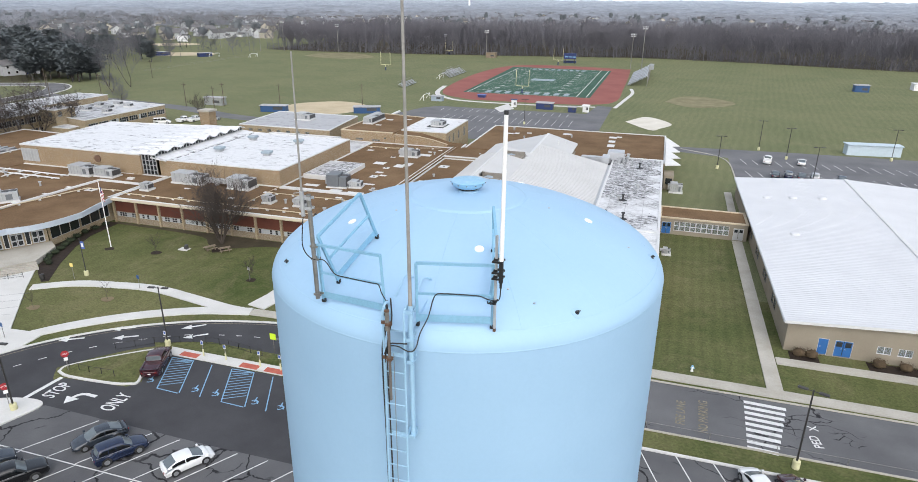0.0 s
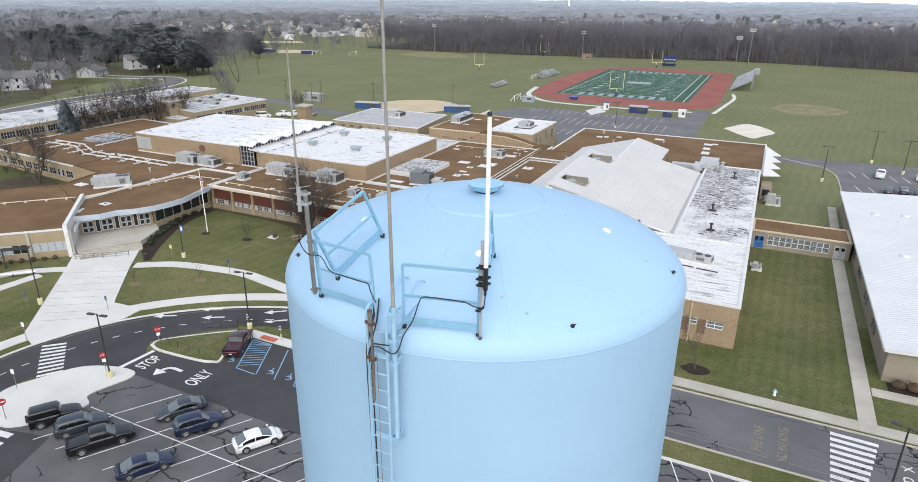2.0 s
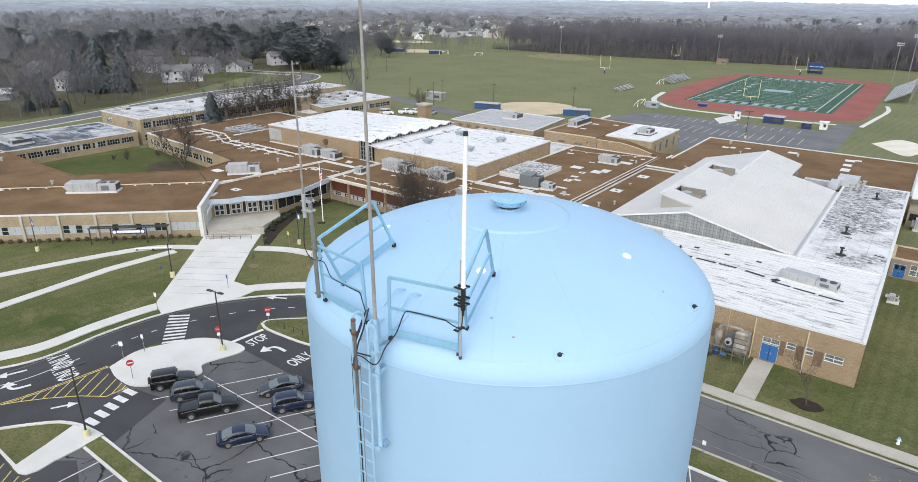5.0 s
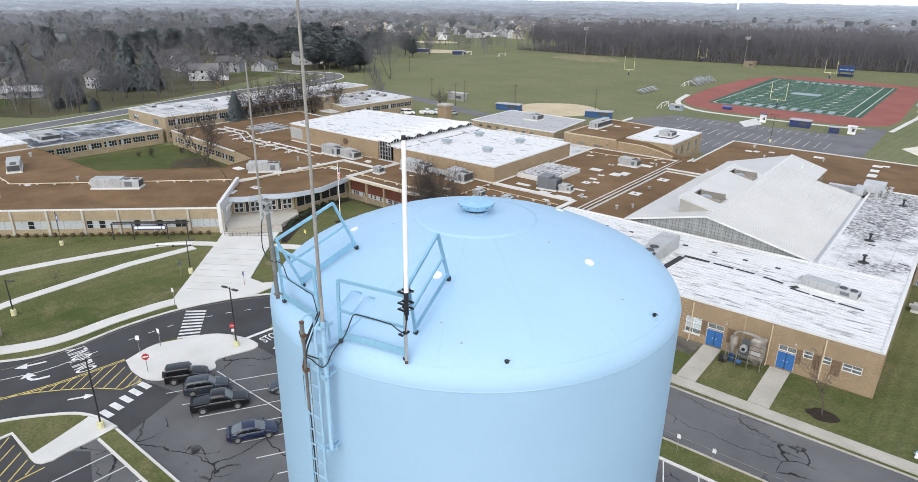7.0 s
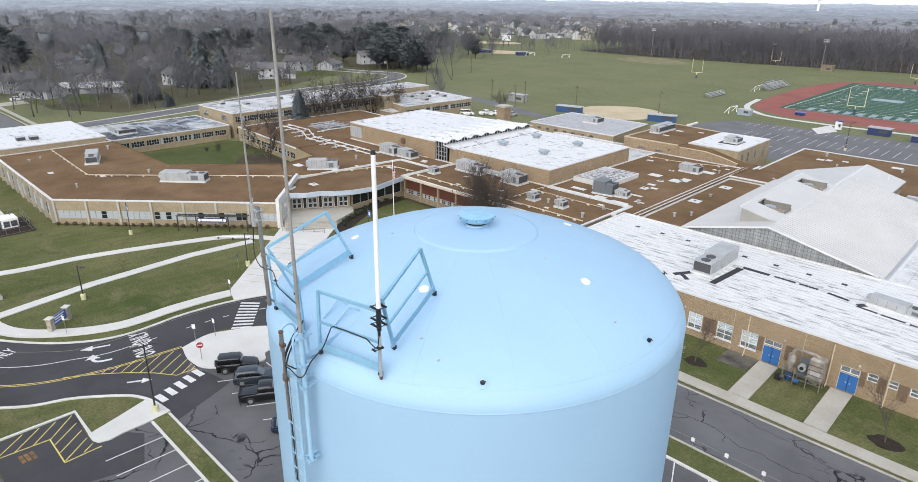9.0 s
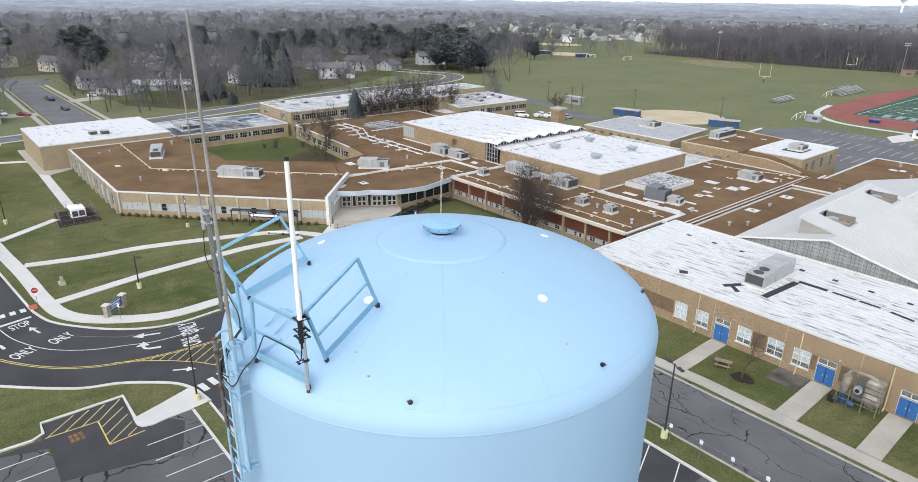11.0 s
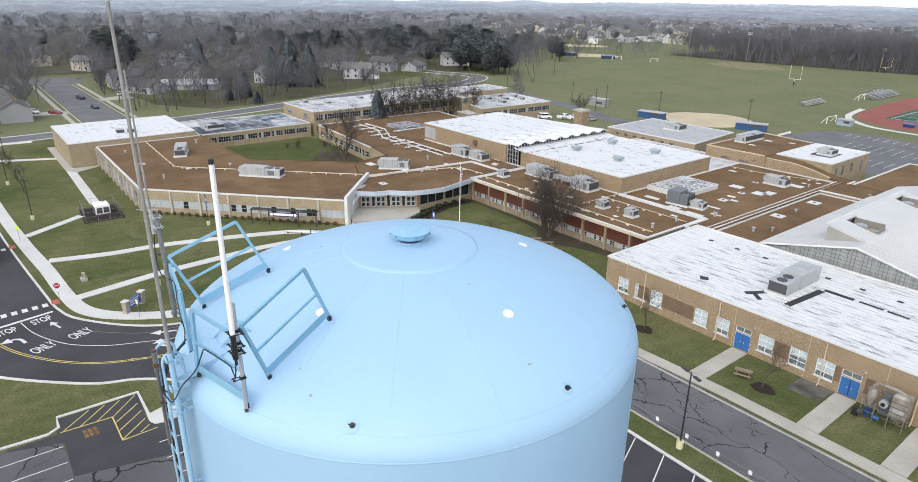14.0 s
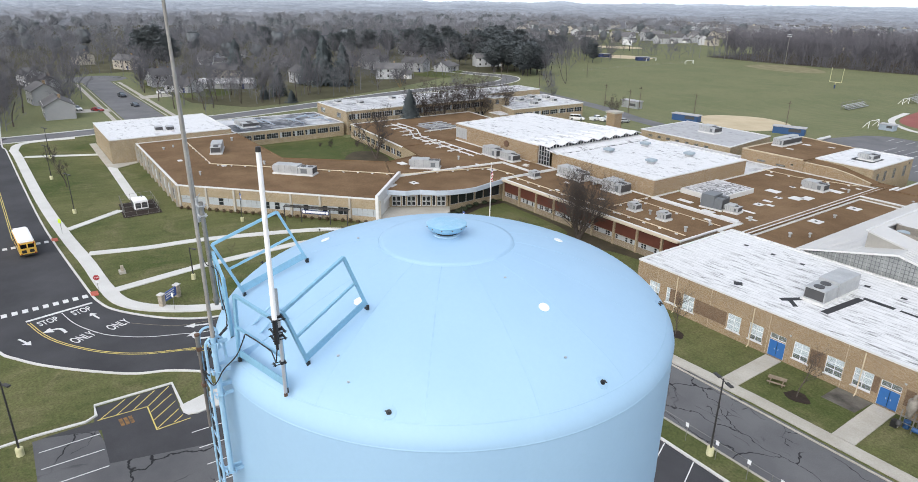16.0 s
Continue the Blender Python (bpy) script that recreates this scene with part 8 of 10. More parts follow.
for i, f in enumerate(cloth.data.polygons):
    f.material_index = 2 if i < 9 and i % 3 < 2 else (i % 2)


def picnic_table(x, y, turn):
    t = thing("picnic_table", "weathered wooden picnic table with two benches", "picnic table", (x, y, 0), group="picnic tables")
    m = Matrix.Translation((x, y, 0)) @ Matrix.Rotation(radians(turn), 4, "Z")
    for k in range(5):
        part("plank", box(B(), -0.95, 0.95, -0.38 + k * 0.155, -0.24 + k * 0.155, 0.70, 0.74, m), WOOD, t)
    for s in (-1, 1):
        for k in range(2):
            part("bench_plank", box(B(), -0.95, 0.95, s * 0.72 - 0.14 + k * 0.15, s * 0.72 - 0.01 + k * 0.15, 0.42, 0.46, m), WOOD, t)
    for x2 in (-0.65, 0.65):
        part("cross_beam", box(B(), x2 - 0.04, x2 + 0.04, -0.82, 0.82, 0.34, 0.42, m), WOOD, t)
        for s in (-1, 1):
            part("leg", bar(B(), m @ Vector((x2, s * 0.55, 0)), m @ Vector((x2, s * 0.2, 0.70)), 0.04), WOOD, t)


picnic_table(-20.4, 59.3, 20)
picnic_table(-65.7, 70.6, 60)
picnic_table(-63.0, 70.8, 50)
pedestal = thing("utility_pedestal", "grey utility box on a small concrete pad", "utility box", (-70, 69.5, 0))
part("pad", box(B(), -70.9, -69.2, 68.9, 70.1, -0.05, 0.12), CONCRETE, pedestal)
part("cabinet", prism(B(), [(-69.9, 69.3), (-69.4, 69.3), (-69.4, 69.8), (-69.9, 69.8)], 0.1, lambda x, y: 0.75 + 0.2 * (y - 69.3)), UNIT_DARK, pedestal)

# stone sign on the lawn
ms = thing("monument_sign", "blue sign board between two stacked stone piers", "sign", (-80.0, 7.9, 0))
a, b = Vector((-79.0, 6.7, 0)), Vector((-81.2, 9.2, 0))
for p in (a, b):
    m = Matrix.Translation(p) @ Matrix.Rotation(radians(131), 4, "Z")
    for k in range(5):
        bm = box(B(), -0.32 - 0.02 * (k % 2), 0.32 + 0.02 * (k % 2), -0.32, 0.32, k * 0.36, k * 0.36 + 0.34, m)
        part("stone", bm, STONE, ms)
    part("cap", box(B(), -0.42, 0.42, -0.42, 0.42, 1.8, 1.92, m), CONCRETE, ms)
m = Matrix.Translation((a + b) / 2) @ Matrix.Rotation(radians(131), 4, "Z")
part("board", box(B(), -1.35, 1.35, -0.08, 0.08, 0.45, 1.7, m), SIGN_BLUE, ms)
for k, (w, z) in enumerate(((1.0, 1.4), (0.8, 1.1), (0.9, 0.75))):
    for s in (-1, 1):
        part("letter_bar", box(B(), -w, w, s * 0.088 - 0.006, s * 0.088 + 0.006, z, z + 0.16, m), SIGN_WHITE, ms)
rk = thing("stone_marker", "small pale stone marker on the lawn", "marker", (-94.4, 4.1, 0))
part("plinth", box(B(), -95.0, -93.9, 3.7, 4.6, 0, 0.5), CONCRETE_OLD, rk)
part("slab", box(B(), -94.85, -94.05, 4.0, 4.4, 0.5, 1.2), STONE, rk)

# navy frame with a banner before the front wall
sh = thing("banner_stand", "long navy metal frame with a lettered banner", "banner", (-99.5, 39.5, 0))
m = in_wall((-105.2, 34.6), math.radians(43.5), 0, 0)
part("roof_bar", box(box(box(B(), 0, 13.0, -1.12, -0.98, 2.86, 3.0, m), 0, 13.0, -0.12, 0.02, 2.86, 3.0, m), 0, 13.0, -0.62, -0.5, 2.9, 2.98, m), POLE, sh)
for s in (0.2, 3.6, 9.4, 12.8):
    part("post", box(B(), s - 0.08, s + 0.08, -1.1, -0.94, 0, 2.9, m), POLE, sh)
part("banner", box(B(), 3.8, 9.2, -1.06, -1.02, 1.8, 2.6, m), NAVY, sh)
part("letter_bar", box(B(), 4.6, 8.4, -1.075, -1.062, 2.0, 2.45, m), SIGN_WHITE, sh)
for s in (4.2, 8.8):
    part("disc", tube(B(), m @ Vector((s, -1.08, 2.2)), m @ Vector((s, -1.06, 2.2)), 0.3, n=14), SIGN_WHITE, sh)
bn = thing("bench", "long white bench on the path before the front wall", "bench", (-93, 39.4, 0))
m = in_wall((-95.8, 37.0), math.radians(43), 0, 0)
part("seat", box(B(), 0, 6.0, -0.25, 0.25, 0.45, 0.55, m), SIGN_WHITE, bn)
for s in (0.3, 2.9, 5.7):
    part("leg", box(B(), s - 0.06, s + 0.06, -0.2, 0.2, 0, 0.45, m), POLE, bn)
def shrub(x, y, r, h, material, label, leaves, group):
    """A rounded bush: a rough core of twigs under many small leaves of uneven reach."""
    rng = random.Random(int(x * 100) + int(y * 10))
    bm = B()
    bmesh.ops.create_icosphere(bm, subdivisions=2, radius=1.0)
    for v in bm.verts:
        k = 0.8 * (1 + 0.2 * noise.noise(v.co * 3 + Vector((x, y, 0))))
        v.co = Vector((x + v.co.x * r * k, y + v.co.y * r * 0.85 * k, max(0.0, h * 0.48 + v.co.z * h * 0.5 * k)))
    for _ in range(leaves):
        d = Vector((rng.gauss(0, 1), rng.gauss(0, 1), rng.gauss(0.25, 1))).normalized()
        k = rng.uniform(0.72, 1.12)
        c = Vector((x + d.x * r * k, y + d.y * r * 0.85 * k, max(0.03, h * 0.48 + d.z * h * 0.52 * k)))
        w = rng.uniform(0.05, 0.11)
        bm.faces.new([bm.verts.new(c + Vector((rng.uniform(-w, w), rng.uniform(-w, w), rng.uniform(-w, w)))) for _k in range(3)])
    tagged(part("shrub", bm, material), label, "shrub", group)


for k in range(26):
    p = in_wall((-124, 19.4), math.atan2(28.8, 30.4), 1.0 + k * 1.55, 0) @ Vector((0, -0.8, 0))
    shrub(p.x, p.y, 0.5, 0.62 + 0.1 * (k % 3), HEDGE, "small brown shrub along the front wall", 150, "shrubs along the front")


def hedge(x, y, r, h, material, label):
    shrub(x, y, r, h, material, label, 320, "shrubs")


for x in (23.0, 24.4, 31.5, 34.2, 36.4):
    hedge(x, 63.4, 0.9, 1.2, HEDGE, "brown clipped shrub in a mulch bed")
for x, y, w in ((-88.4, 59.6, 0.9), (-88.9, 61.2, 1.0), (-89.5, 62.9, 1.0), (-90.2, 64.6, 0.9), (-90.9, 66.4, 1.0), (-91.6, 68.3, 0.9), (-92.0, 70.4, 0.8), (-92.0, 72.6, 0.8), (-91.8, 74.8, 0.8), (-85.9, 57.4, 0.6), (-87.2, 58.3, 0.7)):
    hedge(x, y, w, 0.85, HEDGE_GREEN, "low dark shrub in the bed beside the entrance")
can = thing("litter_bin", "dark round litter bin at the entrance path", "litter bin", (-81.7, 52.6, 0))
part("drum", lathe(B(), [(0.26, 0.02), (0.3, 0.1), (0.3, 0.85), (0.33, 0.88), (0.31, 0.95), (0, 1.0)], 16, -81.7, 52.6), POLE, can)
rail_fence("handrail", [(-91.2, 47.3), (-88.0, 49.8), (-85.0, 52.2)], 1.0, "dark metal handrail before the entrance steps", 1.6, POLE, (0.35, 0.65, 0.97))

# generator in its fence
gen = thing("generator", "white boxed generator with dark louvres inside a wire fence", "generator", (-127.6, 12.8, 0.06))
bm = box(B(), -129.2, -126.0, 11.5, 14.1, 0.25, 2.05)
bmesh.ops.bevel(bm, geom=bm.edges[:], offset=0.10, segments=2, affect="EDGES")
part("housing", bm, WHITE_TUBE, gen)
part("skid", box(B(), -129.4, -125.9, 11.5, 14.1, 0.05, 0.27), POLE, gen)
for a, b in ((11.75, 12.7), (12.9, 13.85)):
    part("louvre", box(B(), -126.01, -125.94, a, b, 0.55, 1.6), UNIT_DARK, gen, "dark louvred opening")
part("side_door", box(B(), -128.8, -126.4, 11.45, 11.51, 0.5, 1.7), UNIT_DARK, gen)
part("exhaust", tube(B(), (-128.4, 13.4, 2.0), (-128.4, 13.4, 2.5), 0.09, n=10), UNIT_MID, gen)
rail_fence("wire_fence", [(-132.4, 9.9), (-123, 9.3), (-123, 15.5), (-132.4, 15.8), (-132.4, 9.9)], 2.0, "grey wire fence round the generator", 2.2, STEEL, (0.05, 0.5, 0.98))

# dust collector beside the blue doors
STAINED = rough_mat("stained_galvanised_sheet", (0.20, 0.175, 0.145), (0.44, 0.41, 0.36), 1.4, 7, 0.6, 0.25, 0.4, speck=0.4)
dc = thing("dust_collector", "stained metal dust collector with a cyclone on a rusty frame", "dust collector", (-7, 62.6, 0))
for x in (-9.0, -7.8, -6.5, -5.1):
    for y in (61.9, 63.3):
        part("leg", box(B(), x - 0.05, x + 0.05, y - 0.05, y + 0.05, 0, 1.5 if x > -7 else 2.2), STEEL, dc)
for z in (0.8, 1.5):
    part("brace", box(box(B(), -9.0, -5.1, 61.87, 61.93, z, z + 0.07), -9.0, -5.1, 63.27, 63.33, z, z + 0.07), STEEL, dc)
bm = B()
loft_rings = [[(x, y, z) for x, y in ((-5.8 - w, 62.6 - w * 0.9), (-5.8 + w, 62.6 - w * 0.9), (-5.8 + w, 62.6 + w * 0.9), (-5.8 - w, 62.6 + w * 0.9))] for w, z in ((0.2, 0.6), (0.75, 1.45), (0.75, 3.7), (0.55, 3.95))]
rows = [[bm.verts.new(p) for p in q] for q in loft_rings]
for a, b in zip(rows, rows[1:]):
    for k in range(4):
        bm.faces.new((a[k], a[(k + 1) % 4], b[(k + 1) % 4], b[k]))
bm.faces.new(rows[0][::-1]), bm.faces.new(rows[-1])
part("filter_house", bm, STAINED, dc)
for z in (1.9, 2.5, 3.1):
    part("stiffener", box(B(), -6.58, -5.02, 61.88, 61.93, z, z + 0.06), RUST, dc)
part("access_door", box(B(), -6.3, -5.3, 61.86, 61.92, 2.0, 2.45), UNIT, dc)
part("cyclone", lathe(B(), [(0.13, 1.1), (0.46, 2.3), (0.46, 3.2), (0.34, 3.35), (0, 3.35)], 18, -8.5, 62.6), STAINED, dc, "pale cone-bottomed cyclone", smooth=True)
arch = [(-8.5, 62.6, 3.3), (-8.45, 62.6, 3.75), (-8.1, 62.6, 4.0), (-7.2, 62.6, 4.12), (-6.2, 62.6, 4.1), (-5.8, 62.6, 3.9)]
part("pipe", bent(B(), arch, 0.17, 12), STAINED, dc)
part("drum", lathe(B(), [(0.32, 0), (0.32, 0.85), (0, 0.87)], 14, -8.5, 62.6), BLUE_SHED, dc)
part("fan_housing", tube(B(), (-7.2, 62.0, 2.3), (-7.2, 62.45, 2.3), 0.42, n=20), UNIT, dc)
part("fan_inlet", tube(B(), (-7.2, 61.85, 2.3), (-7.2, 62.0, 2.3), 0.2, n=14), BLACK, dc)
part("backing", box(B(), -7.7, -6.6, 63.0, 63.1, 0.6, 3.2), UNIT_MID, dc)
part("motor", tube(B(), (-7.7, 61.6, 0.75), (-7.1, 61.6, 0.75), 0.25, n=12), BLUE_SHED, dc)
part("blower", box(B(), -9.6, -9.0, 61.5, 62.1, 0.05, 0.8), BLACK, dc)
part("valve", lathe(B(), [(0.22, 0.5), (0.28, 0.7), (0.2, 1.0), (0, 1.0)], 12, -8.9, 61.6), UNIT_DARK, dc)

cu = air_unit("ground_unit", "grey air unit on the ground beside the wall", 8.0, 130.4, 10.6, 132.6, 0.05, 2.1, 0, 2)
air_unit("ground_unit", "small grey condenser beside the wall", 7.0, 92.0, 8.2, 93.2, 0.05, 1.1, 0, 1)


# ---- cars ----
def loft(bm, rings):
    rows = [[bm.verts.new(p) for p in r] for r in rings]
    n = len(rows[0])
    for a, b in zip(rows, rows[1:]):
        for i in range(n):
            bm.faces.new((a[i], a[(i + 1) % n], b[(i + 1) % n], b[i]))
    bm.faces.new(rows[0][::-1]), bm.faces.new(rows[-1])
    bmesh.ops.recalc_face_normals(bm, faces=bm.faces[:])
    return bm


SHAPES = {
    # length, width, height, belt, bonnet, cabin from, to (at the belt), roof from, to, boot height
    "sedan": (4.85, 1.86, 1.48, 0.95, 0.82, -2.1, 1.35, -1.0, 0.25, 1.0),
    "suv": (4.65, 1.90, 1.74, 1.08, 0.98, -2.20, 1.15, -1.85, 0.35, 1.10),
    "jeep": (4.5, 1.92, 1.88, 1.15, 1.06, -2.2, 0.75, -2.16, 0.5, 1.15),
    "hatch": (4.5, 1.82, 1.50, 0.96, 0.86, -2.15, 1.45, -1.15, 0.3, 1.0),
    "pickup": (5.75, 2.04, 1.92, 1.20, 1.12, -1.0, 1.45, -0.90, 0.60, 1.12),
    "van": (5.4, 2.0, 2.1, 1.15, 1.05, -2.6, 1.85, -2.5, 1.1, 1.15),
}


def car(kind, paint_mat, label, x, y, turn, group="parked cars"):
    L, W, H, belt, bonnet, c0, c1, r0, r1, boot = SHAPES[kind]
    name = {"pickup": "pickup_truck", "van": "van", "suv": "suv", "jeep": "suv"}.get(kind, "car")
    t = tagged(new(name), label, "pickup" if kind == "pickup" else "car", group)
    m = Matrix.Translation((x, y, 0.03)) @ Matrix.Rotation(radians(turn), 4, "Z")
    t.matrix_basis = Matrix.Translation((x, y, 0.03))
    f, w = L / 2, W / 2

    def ring(px, z0, z1, k):
        half = [(0.90, z0), (0.965, z0 + 0.06), (0.985, z0 + 0.2), (1.0, z0 + 0.55 * (z1 - z0)), (0.985, z1 - 0.2), (0.955, z1 - 0.09), (0.90, z1 - 0.02), (0.72, z1 + 0.012), (0.36, z1 + 0.028)]
        return [m @ Vector((px, -w * k * a, z)) for a, z in half] + [m @ Vector((px, w * k * a, z)) for a, z in half[::-1]]

    st = [(-f, 0.42, boot - 0.2, 0.80), (-f + 0.12, 0.30, boot - 0.06, 0.92), (-f + 0.35, 0.25, boot, 0.99), (c0, 0.22, belt + 0.02, 1.0), (c1 - 0.2, 0.22, belt, 1.0), (c1 + 0.25, 0.23, bonnet + 0.06, 0.99), (f - 0.5, 0.25, bonnet - 0.06, 0.95), (f - 0.16, 0.28, bonnet - 0.15, 0.86), (f, 0.34, bonnet - 0.28, 0.72)]
    fine = []
    for i in range(len(st) - 1):
        a, b, c, d = (np.array(st[min(max(i + k, 0), len(st) - 1)]) for k in (-1, 0, 1, 2))
        for u in (0.0, 0.5):
            v = 0.5 * (2 * b + (c - a) * u * 0.6 + (6 * (c - b) - (c - a) * 1.2 - (d - b) * 0.6) * u * u + ((c - a) * 0.6 + (d - b) * 0.6 - 4 * (c - b)) * u ** 3)
            v[0] = b[0] + (c[0] - b[0]) * u
            fine.append(tuple(v.tolist()))
    fine.append(st[-1])
    part("body", loft(B(), [ring(*s) for s in fine]), paint_mat, t, smooth=True)
    k0, k1 = 0.90, 0.74
    pw, pz = (0.22, 0.42) if kind in ("jeep", "van") else (0.40, 0.70)
    # the greenhouse: one curved shell over the cabin's side profile, with the panes set on it
    e = 0.16 if kind in ("jeep", "van") else 0.34
    hi = lambda p, q: (p[0] + (q[0] - p[0]) * 0.8, p[1] + (q[1] - p[1]) * 0.8)
    ends = [(c0, belt - 0.05), (r0, H - 0.02), (r1, H - 0.02), (c1, belt - 0.05)]
    prof = [ends[0], hi(ends[0], ends[1]), ends[1], (r0 + e, H + 0.005), ((r0 + r1) / 2, H + 0.025), (r1 - e, H + 0.005), ends[2], hi(ends[3], ends[2]), ends[3]]
    for _k in range(2):
        prof = [prof[0]] + [q for p, r in zip(prof, prof[1:]) for q in ((p[0] * 0.75 + r[0] * 0.25, p[1] * 0.75 + r[1] * 0.25), (p[0] * 0.25 + r[0] * 0.75, p[1] * 0.25 + r[1] * 0.75))] + [prof[-1]]
    px_, pz_ = [p[0] for p in prof], [p[1] for p in prof]
    mid = (c0 + c1) / 2

    def shell(xx, deg, out=0.0):
        hz = float(np.interp(xx, px_, pz_))
        cs, sn = math.cos(radians(deg)), math.sin(radians(deg))
        ry = math.copysign(abs(cs) ** pw, cs)
        bow = 0.16 * max(0.0, (xx - mid) / (c1 - mid)) - 0.12 * max(0.0, (mid - xx) / (mid - c0))
        base = belt - 0.08
        return Vector((xx - bow * ry * ry, ry * (w * 0.925 + out), base + (hz - base) * sn ** pz + out * sn))

    def pane(x0, x1, a0, a1, nx, na, out=0.0):
        bm = B()
        g = [[bm.verts.new(m @ shell(x0 + (x1 - x0) * i / nx, a0 + (a1 - a0) * j / na, out)) for j in range(na + 1)] for i in range(nx + 1)]
        for i in range(nx):
            for j in range(na):
                bm.faces.new((g[i][j], g[i + 1][j], g[i + 1][j + 1], g[i][j + 1]))
        bmesh.ops.recalc_face_normals(bm, faces=bm.faces[:])
        if sum(f_.normal.z for f_ in bm.faces) < 0:
            bmesh.ops.reverse_faces(bm, faces=bm.faces[:])
        return bm

    part("cabin_shell", pane(c0, c1, 1.0, 179.0, 18, 14), paint_mat, t, smooth=True)
    part("windscreen", pane(r1 + 0.04, c1 - 0.10, 50, 130, 5, 6, 0.008), CAR_SCREEN, t, smooth=True)
    part("rear_window", pane(c0 + (0.10 if kind not in ("jeep", "pickup", "van") else 0.02), r0 + (0.05 if kind == "sedan" else -0.01), 54, 126, 5, 6, 0.008), CAR_SCREEN, t, smooth=True)
    low, top = (6, 38) if pw > 0.3 else (3, 40)
    cuts = [(c0 + 0.42 * (r0 - c0) + 0.12, mid - 0.04), (mid + 0.05, c1 - 0.30)]
    if kind in ("suv", "jeep", "van"):
        q = c0 + 0.33 * (c1 - c0)
        cuts = [(c0 + 0.42 * (r0 - c0) + 0.14, q - 0.03), (q + 0.04, mid + 0.08), (mid + 0.16, c1 - 0.30)]
    for x0, x1 in cuts:
        part("side_window", pane(x0, x1, low, top, 4, 3, 0.008), CAR_GLASS, t, smooth=True)
        part("side_window", pane(x0, x1, 180 - top, 180 - low, 4, 3, 0.008), CAR_GLASS, t, smooth=True)
    for s in (-1, 1):
        part("door_handle", box(B(), (c0 + c1) / 2 + 0.1, (c0 + c1) / 2 + 0.28, s * w * 0.985 - 0.012, s * w * 0.985 + 0.012, belt - 0.16, belt - 0.12, m), paint_mat, t)
        part("window_trim", bar(B(), m @ Vector((c0 + 0.12, s * w * 0.935, belt - 0.005)), m @ Vector((c1 - 0.1, s * w * 0.935, belt - 0.005)), 0.012), RIM, t)
        part("mirror", box(B(), c1 - 0.35, c1 - 0.18, s * w - 0.02, s * w + 0.16 * s, belt, belt + 0.14, m) if s > 0 else box(B(), c1 - 0.35, c1 - 0.18, -w - 0.16, -w + 0.02, belt, belt + 0.14, m), paint_mat, t)
        part("headlight", box(B(), f - 0.24, f - 0.03, s * w * 0.57 - 0.15, s * w * 0.57 + 0.15, bonnet - 0.42, bonnet - 0.27, m), HEADLIGHT, t)
        part("taillight", box(B(), -f + 0.0, -f + 0.14, s * w * 0.66 - 0.13, s * w * 0.66 + 0.13, boot - 0.40, boot - 0.20, m), TAILLIGHT, t)
        for px in (-L * 0.29, L * 0.30):
            R0 = 0.34 if H < 1.6 else 0.38
            a = m @ Vector((px, s * (w - 0.20), R0))
            b = m @ Vector((px, s * (w + 0.015), R0))
            part("wheel_arch", tube(B(), m @ Vector((px, s * (w - 0.3), R0 + 0.02)), m @ Vector((px, s * (w + 0.004), R0 + 0.02)), R0 * 1.16, n=20), TYRE, t)
            wheel = part("wheel", tube(B(), a, b, R0, n=20), TYRE, t)
            part("rim", tube(B(), a.lerp(b, 0.9), b + (b - a).normalized() * 0.008, R0 * 0.64, n=14), RIM, wheel)
    part("grille", box(B(), f - 0.1, f + 0.01, -w * 0.42, w * 0.42, 0.42, bonnet - 0.34, m), UNIT_DARK, t)
    part("bumper", box(B(), f - 0.16, f + 0.03, -w * 0.66, w * 0.66, 0.36, 0.50, m), paint_mat if kind != "jeep" else BLACK, t)
    part("plate_bar", box(B(), -f - 0.015, -f + 0.01, -0.16, 0.16, 0.62, 0.74, m), SIGN_WHITE, t)
    if kind == "pickup":
        part("bed", box(B(), -f + 0.12, c0 - 0.1, -w * 0.80, w * 0.80, 0.9, boot + 0.03, m), BLACK, t, "dark open truck bed")
        for s in (-1, 1):
            part("bed_rail", box(B(), -f + 0.06, c0, min(s * w * 0.80, s * w * 0.95), max(s * w * 0.80, s * w * 0.95), 0.9, boot + 0.14, m), paint_mat, t)
        part("tailgate", box(B(), -f + 0.02, -f + 0.12, -w * 0.9, w * 0.9, 0.6, boot + 0.14, m), paint_mat, t)
    if kind == "jeep":
        part("spare_wheel", tube(B(), m @ Vector((-f - 0.2, 0, 1.0)), m @ Vector((-f, 0, 1.0)), 0.38, n=18), TYRE, t)
    return t


car("jeep", CAR_BLACK, "boxy black off-road car parked in a stall", -54.3, 19.2, 57)
car("suv", CAR_SLATE, "slate blue SUV parked in a stall", -50.7, 19.4, 57)
car("pickup", CAR_BLACK, "black crew-cab pickup parked in a stall", -46.9, 18.7, 57)
car("sedan", CAR_NAVY, "dark navy sedan parked in a stall", -40.3, 18.1, 57)
car("sedan", CAR_SLATE, "slate grey sedan parked in a stall", -44.0, 25.6, 237)
car("suv", CAR_NAVY, "dark SUV parked in a stall", -40.6, 24.6, 57)
car("hatch", CAR_WHITE, "white hatchback parked in a stall", -33.7, 25.3, 57)
car("pickup", CAR_MAROON, "maroon pickup parked beside accessible bays", -48.3, 38.2, 115)
